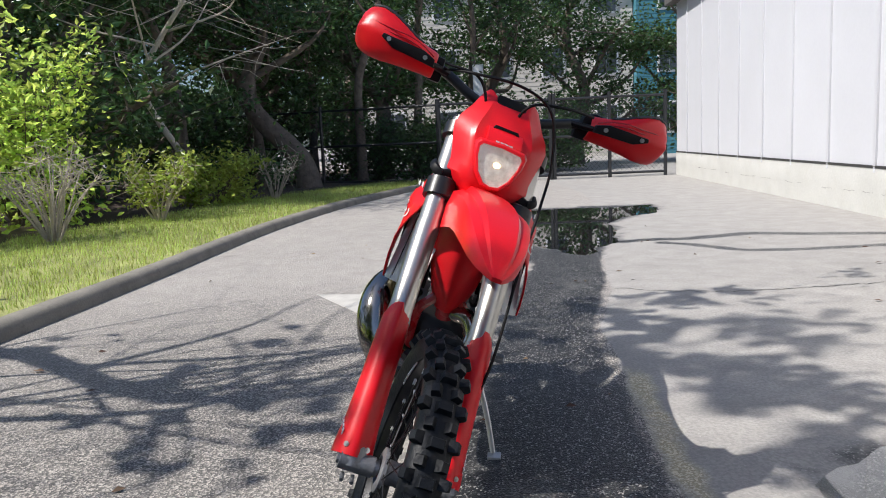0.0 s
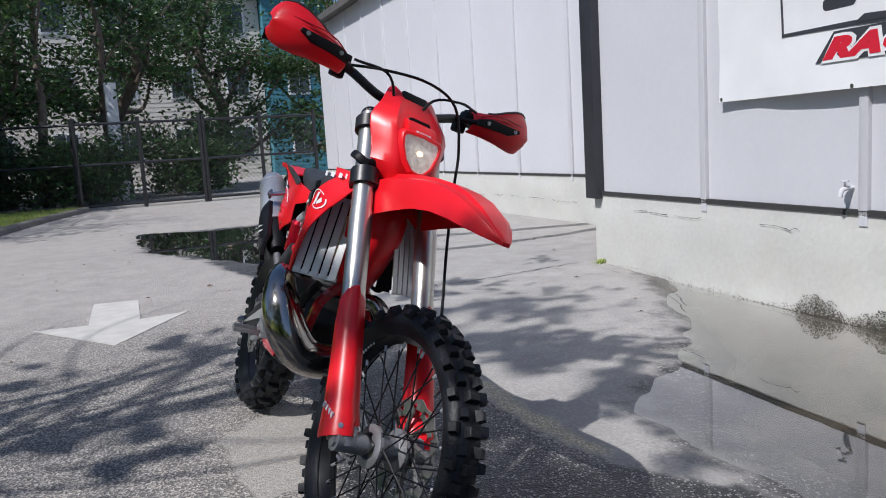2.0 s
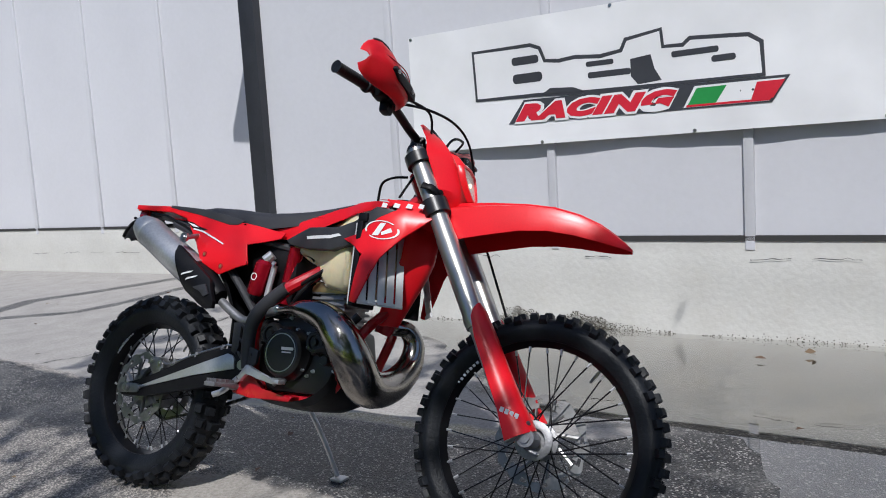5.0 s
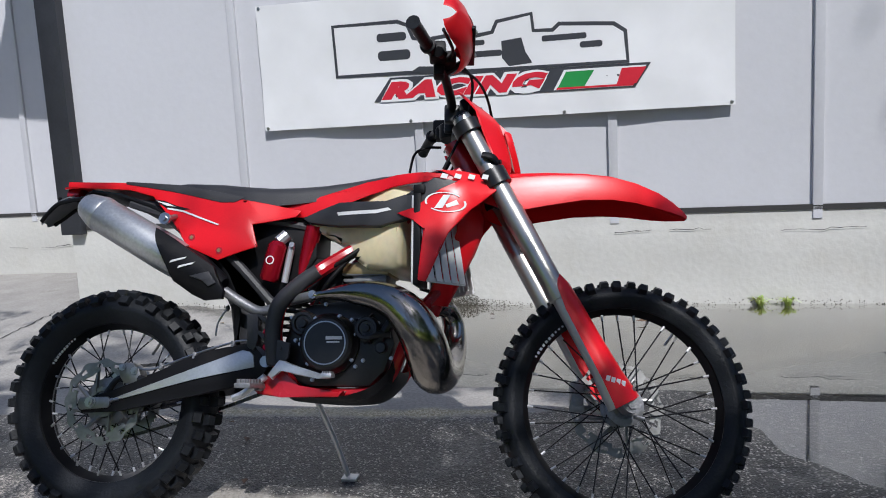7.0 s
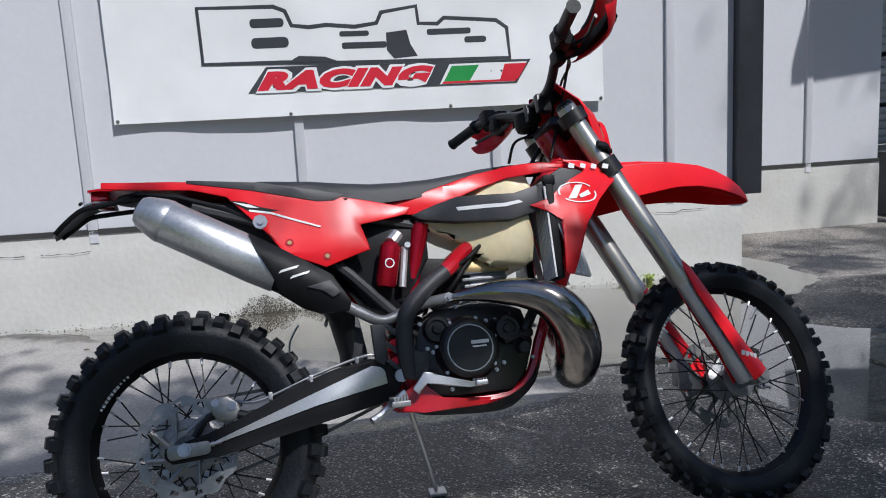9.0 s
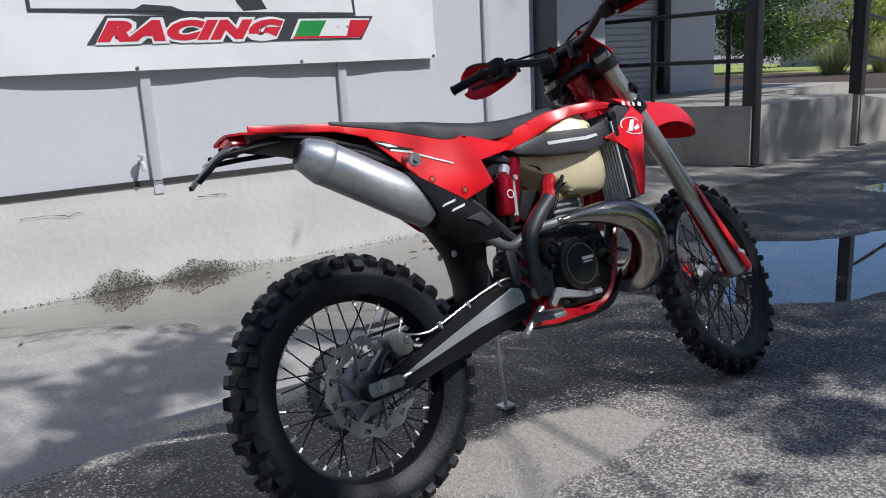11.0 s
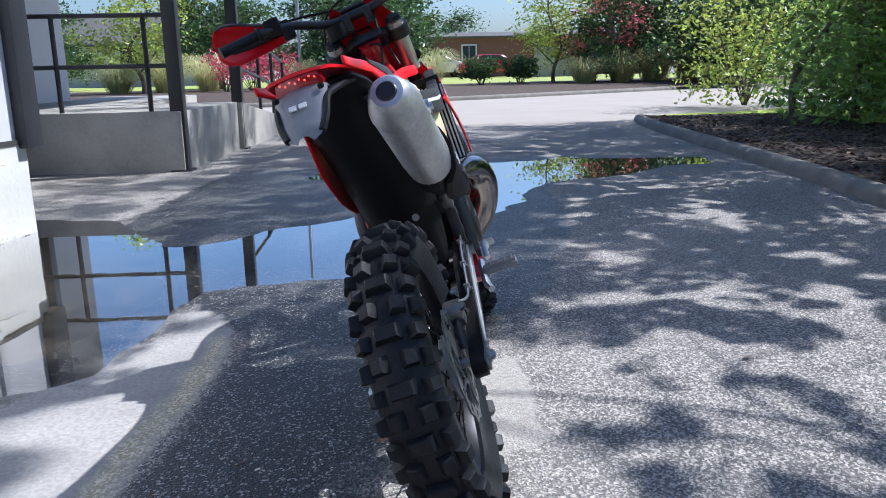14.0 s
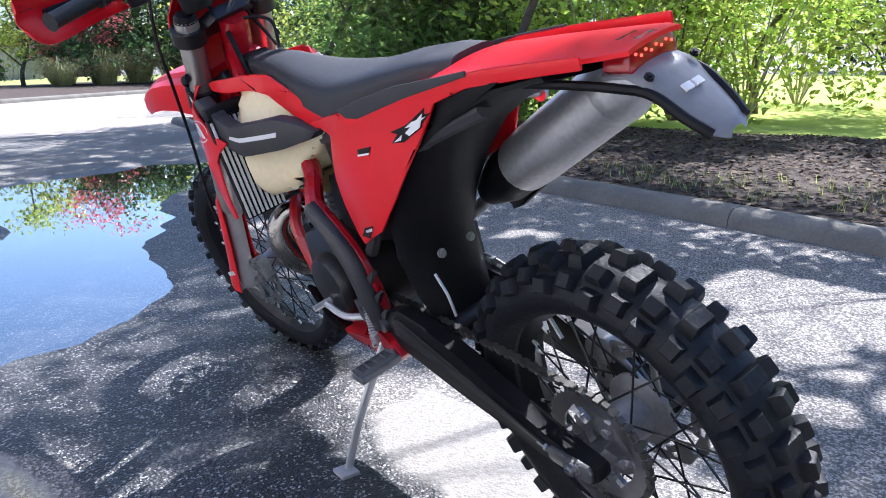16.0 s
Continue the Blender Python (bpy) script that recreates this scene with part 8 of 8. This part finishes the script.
def car(cx, cy, yaw, paint, label):
    root = empty("car", pose(cx, cy, 0.20, 0, 0, yaw))
    bm = bmesh.new()
    side = [(-2.15, 0.35), (-2.2, 0.7), (-1.9, 0.95), (-1.2, 1.02), (-0.6, 1.42), (0.7, 1.45), (1.35, 1.05), (2.1, 0.85), (2.2, 0.5), (2.1, 0.3)]
    prism(bm, side, -0.85, 0.85, "y", 0.08)
    part("body", bm, paint, root)
    for sd in (-1, 1):
        bm = bmesh.new()
        prism(bm, [(-1.05, 1.05), (-0.52, 1.36), (0.62, 1.38), (1.15, 1.05)], min(sd * 0.84, sd * 0.87), max(sd * 0.84, sd * 0.87), "y")
        part("side_window", bm, M_WINDOW, root)
        for x in (-1.35, 1.35):
            bm = bmesh.new()
            lathe(bm, [(0.0, sd * 0.70), (0.32, sd * 0.70), (0.33, sd * 0.78), (0.30, sd * 0.89), (0, sd * 0.89)], x, 0.32, 20)
            part("wheel", bm, M_RUBBER, root)
    return tagged(root, label, "car")


M_CARRED = mat("red car paint", (0.42, 0.03, 0.03), 0.25, coat=0.6, var=0.03)
M_CARWHITE = mat("white car paint", (0.70, 0.71, 0.72), 0.25, coat=0.6, var=0.02)
car(-6.0, -47.0, 4, M_CARRED, "parked red saloon car beyond the flower bed")
car(-2.6, -49.5, 6, M_CARWHITE, "parked white saloon car beyond the flower bed")
ZB = Z1 + 0.15
# flower bed plants
rng = np.random.default_rng(9)
g0 = tuft(61, (3.6, -25.2, ZB), 1.2, 1.6, 620, "clump of pale green ornamental grass in mulch", M_PLUME)
for x, y, s_ in ((1.43, -26.0, 1.05), (-0.2, -21.3, 0.85), (-1.25, -26.2, 1.05), (0.9, -24.6, 0.7), (-6.9, -25.0, 0.85), (-7.4, -26.6, 1.05), (-8.5, -25.6, 1.0), (-9.0, -27.2, 1.15), (-9.9, -26.2, 1.1), (-10.8, -28.2, 1.2), (-11.6, -27.0, 1.1), (6.7, -24.0, 0.95), (8.0, -23.4, 1.0), (-13.2, -28.4, 1.2), (9.4, -22.8, 1.0)):
    c = copy_thing(g0, pose(x, y, ZB, 0, 0, rng.uniform(0, 360)))
    c.scale = (s_ * 1.15, s_ * 1.15, s_ * rng.uniform(0.9, 1.25))
fl = shrub("flowering_shrub", 62, (4.9, -22.6, ZB), 1.2, 1.6, "shrub with scattered red blossom", 520, 0.07, M_FLOWER, stems=12)
copy_thing(fl, pose(5.8, -22.6, ZB, 0, 0, 90)); copy_thing(fl, pose(4.1, -22.3, ZB, 0, 0, 200))
round_bush = shrub("shrub", 63, (-3.1, -25.0, ZB), 0.95, 1.3, "low rounded dark green shrub in mulch", 1800, 0.08, M_LEAF, stems=12)
copy_thing(round_bush, pose(-4.6, -25.6, ZB, 0, 0, 130))
# trees across the drive
yard = tree("tree", 71, (0.4, -26.5, ZB), 4.2, 2.2, 0.13, "rounded green lawn tree across the drive", 11000, 0.11, 0.45, M_LEAF, first=0.3)
for i, (x, y) in enumerate(((2.4, -28.6), (-8.8, -27), (-12.5, -26), (7.5, -30), (15.5, -30), (-16, -30), (-20, -26), (20, -28))):
    copy_thing(yard, pose(x, y, ZB, 0, 0, 53 * i))
myrtle = tree("tree", 72, (-6.1, -26.6, ZB), 5.2, 1.8, 0.07, "slender crape myrtle with pink blossom", 3600, 0.09, 0.3, M_LEAF2, first=0.25, limbs=8)
tree("tree", 73, (-8.2, -25.6, ZB), 5.0, 1.7, 0.06, "slender crape myrtle in pale pink flower", 1600, 0.09, 0.28, M_PINK, first=0.3, limbs=7)
copy_thing(myrtle, pose(8.5, -22.5, ZB, 0, 0, 120))
copy_thing(myrtle, pose(-10.6, -27.4, ZB, 0, 0, 200))
far = tree("tree", 74, (-30, -48, 0), 11, 5, 0.3, "tall tree in the distant tree line", 9000, 0.24, 0.9, M_LEAF, first=0.12)
k = 0
for x in range(-60, 64, 9):
    k += 1
    if k % 3:
        c = copy_thing(far, pose(x + 3 * math.sin(k * 2.1), -60 - 4 * math.cos(k * 1.7), 0, 0, 0, 71 * k))
        c.scale = (0.7, 0.7, 0.4 + 0.15 * math.sin(k * 1.9))
    if abs(x) > 4:
        copy_thing(far, pose(x, 52 + 4 * math.cos(k), 0, 0, 0, 37 * k))
for y in range(-50, 50, 10):
    k += 1
    copy_thing(far, pose(-38 - 3 * math.sin(k), y, 0, 0, 0, 91 * k))

# ---- grass blades and fallen leaves ----
def scatter(name, poly, n, seed, kind, label, category, z, material):
    rng = np.random.default_rng(seed)
    xs, ys = [p[0] for p in poly], [p[1] for p in poly]
    P = np.stack([rng.uniform(min(xs), max(xs), n * 3), rng.uniform(min(ys), max(ys), n * 3)], 1)
    P = P[inside_by(poly, P[:, 0], P[:, 1]) > 0.02][:n]
    m_ = len(P)
    a = rng.uniform(0, 2 * math.pi, m_)
    d = np.stack([np.cos(a), np.sin(a), np.zeros(m_)], 1)
    s_ = np.stack([-np.sin(a), np.cos(a), np.zeros(m_)], 1)
    B = np.concatenate([P, np.full((m_, 1), z)], 1)
    zb = np.array([noise.noise((x * 0.9, y * 0.9, z * 0.9)) * 0.03 for x, y in P])
    B[:, 2] += zb
    up = np.array([0, 0, 1.0])
    if kind == "grass":
        h = rng.uniform(0.03, 0.085, (m_, 1))
        w = 0.0045
        V = np.stack([B - s_ * w - up * 0.01, B + s_ * w - up * 0.01, B + d * h * 0.5 + up * h], 1)
        q = 3
    else:
        r = rng.uniform(0.012, 0.038, (m_, 1)) if kind == "leaf" else rng.uniform(0.01, 0.03, (m_, 1))
        t = rng.normal(size=(m_, 1)) * 0.5
        V = np.stack([B - d * r + up * 0.004, B + s_ * r * 0.5 + up * (0.010 + 0.3 * r * t), B + d * r + up * 0.006, B - s_ * r * 0.5 + up * (0.010 - 0.3 * r * t)], 1)
        q = 4
    me = bpy.data.meshes.new(name)
    me.from_pydata(V.reshape(-1, 3).tolist(), [], np.arange(m_ * q).reshape(-1, q).tolist())
    me.materials.append(material)
    return tagged(new(name, me), label, category, kind="stuff")


LAWN = behind_kerb[:6] + [(-3.9, 4.4), (-5.2, 9.5), (-3.8, 15.0), (-1.5, 19.2)]
BED = behind_kerb[5:] + [(-6.4, -8.3), (-6.6, -4), (-7.0, 0), (-7.2, 4.4)]
scatter("grass", LAWN, 26000, 1, "grass", "short uneven lawn grass blades", "grass", G0 + 0.09, M_GRASS)
scatter("fallen_leaves", BED, 9000, 2, "leaf", "brown fallen leaves over the mulch", "leaves", G0 + 0.095, M_CHIP)
scatter("bark_chips", BED, 9000, 3, "chip", "dark bark chips on the bed", "mulch", G0 + 0.09, M_MULCH)
scatter("grass", [(-3.9, -0.5), (-4.6, 4.3), (-3.3, 4.3), (-3.2, 1.0)], 600, 4, "grass", "sparse weeds at the bed's edge", "grass", G0 + 0.09, M_GRASS)
scatter("fallen_leaves", [(-2.3, 3.0), (2.6, 0.0), (2.9, 3.6), (4.3, 9.0), (-1.5, 15)], 70, 5, "leaf", "few brown leaves lying on the asphalt", "leaves", G0 - 0.002, M_CHIP)
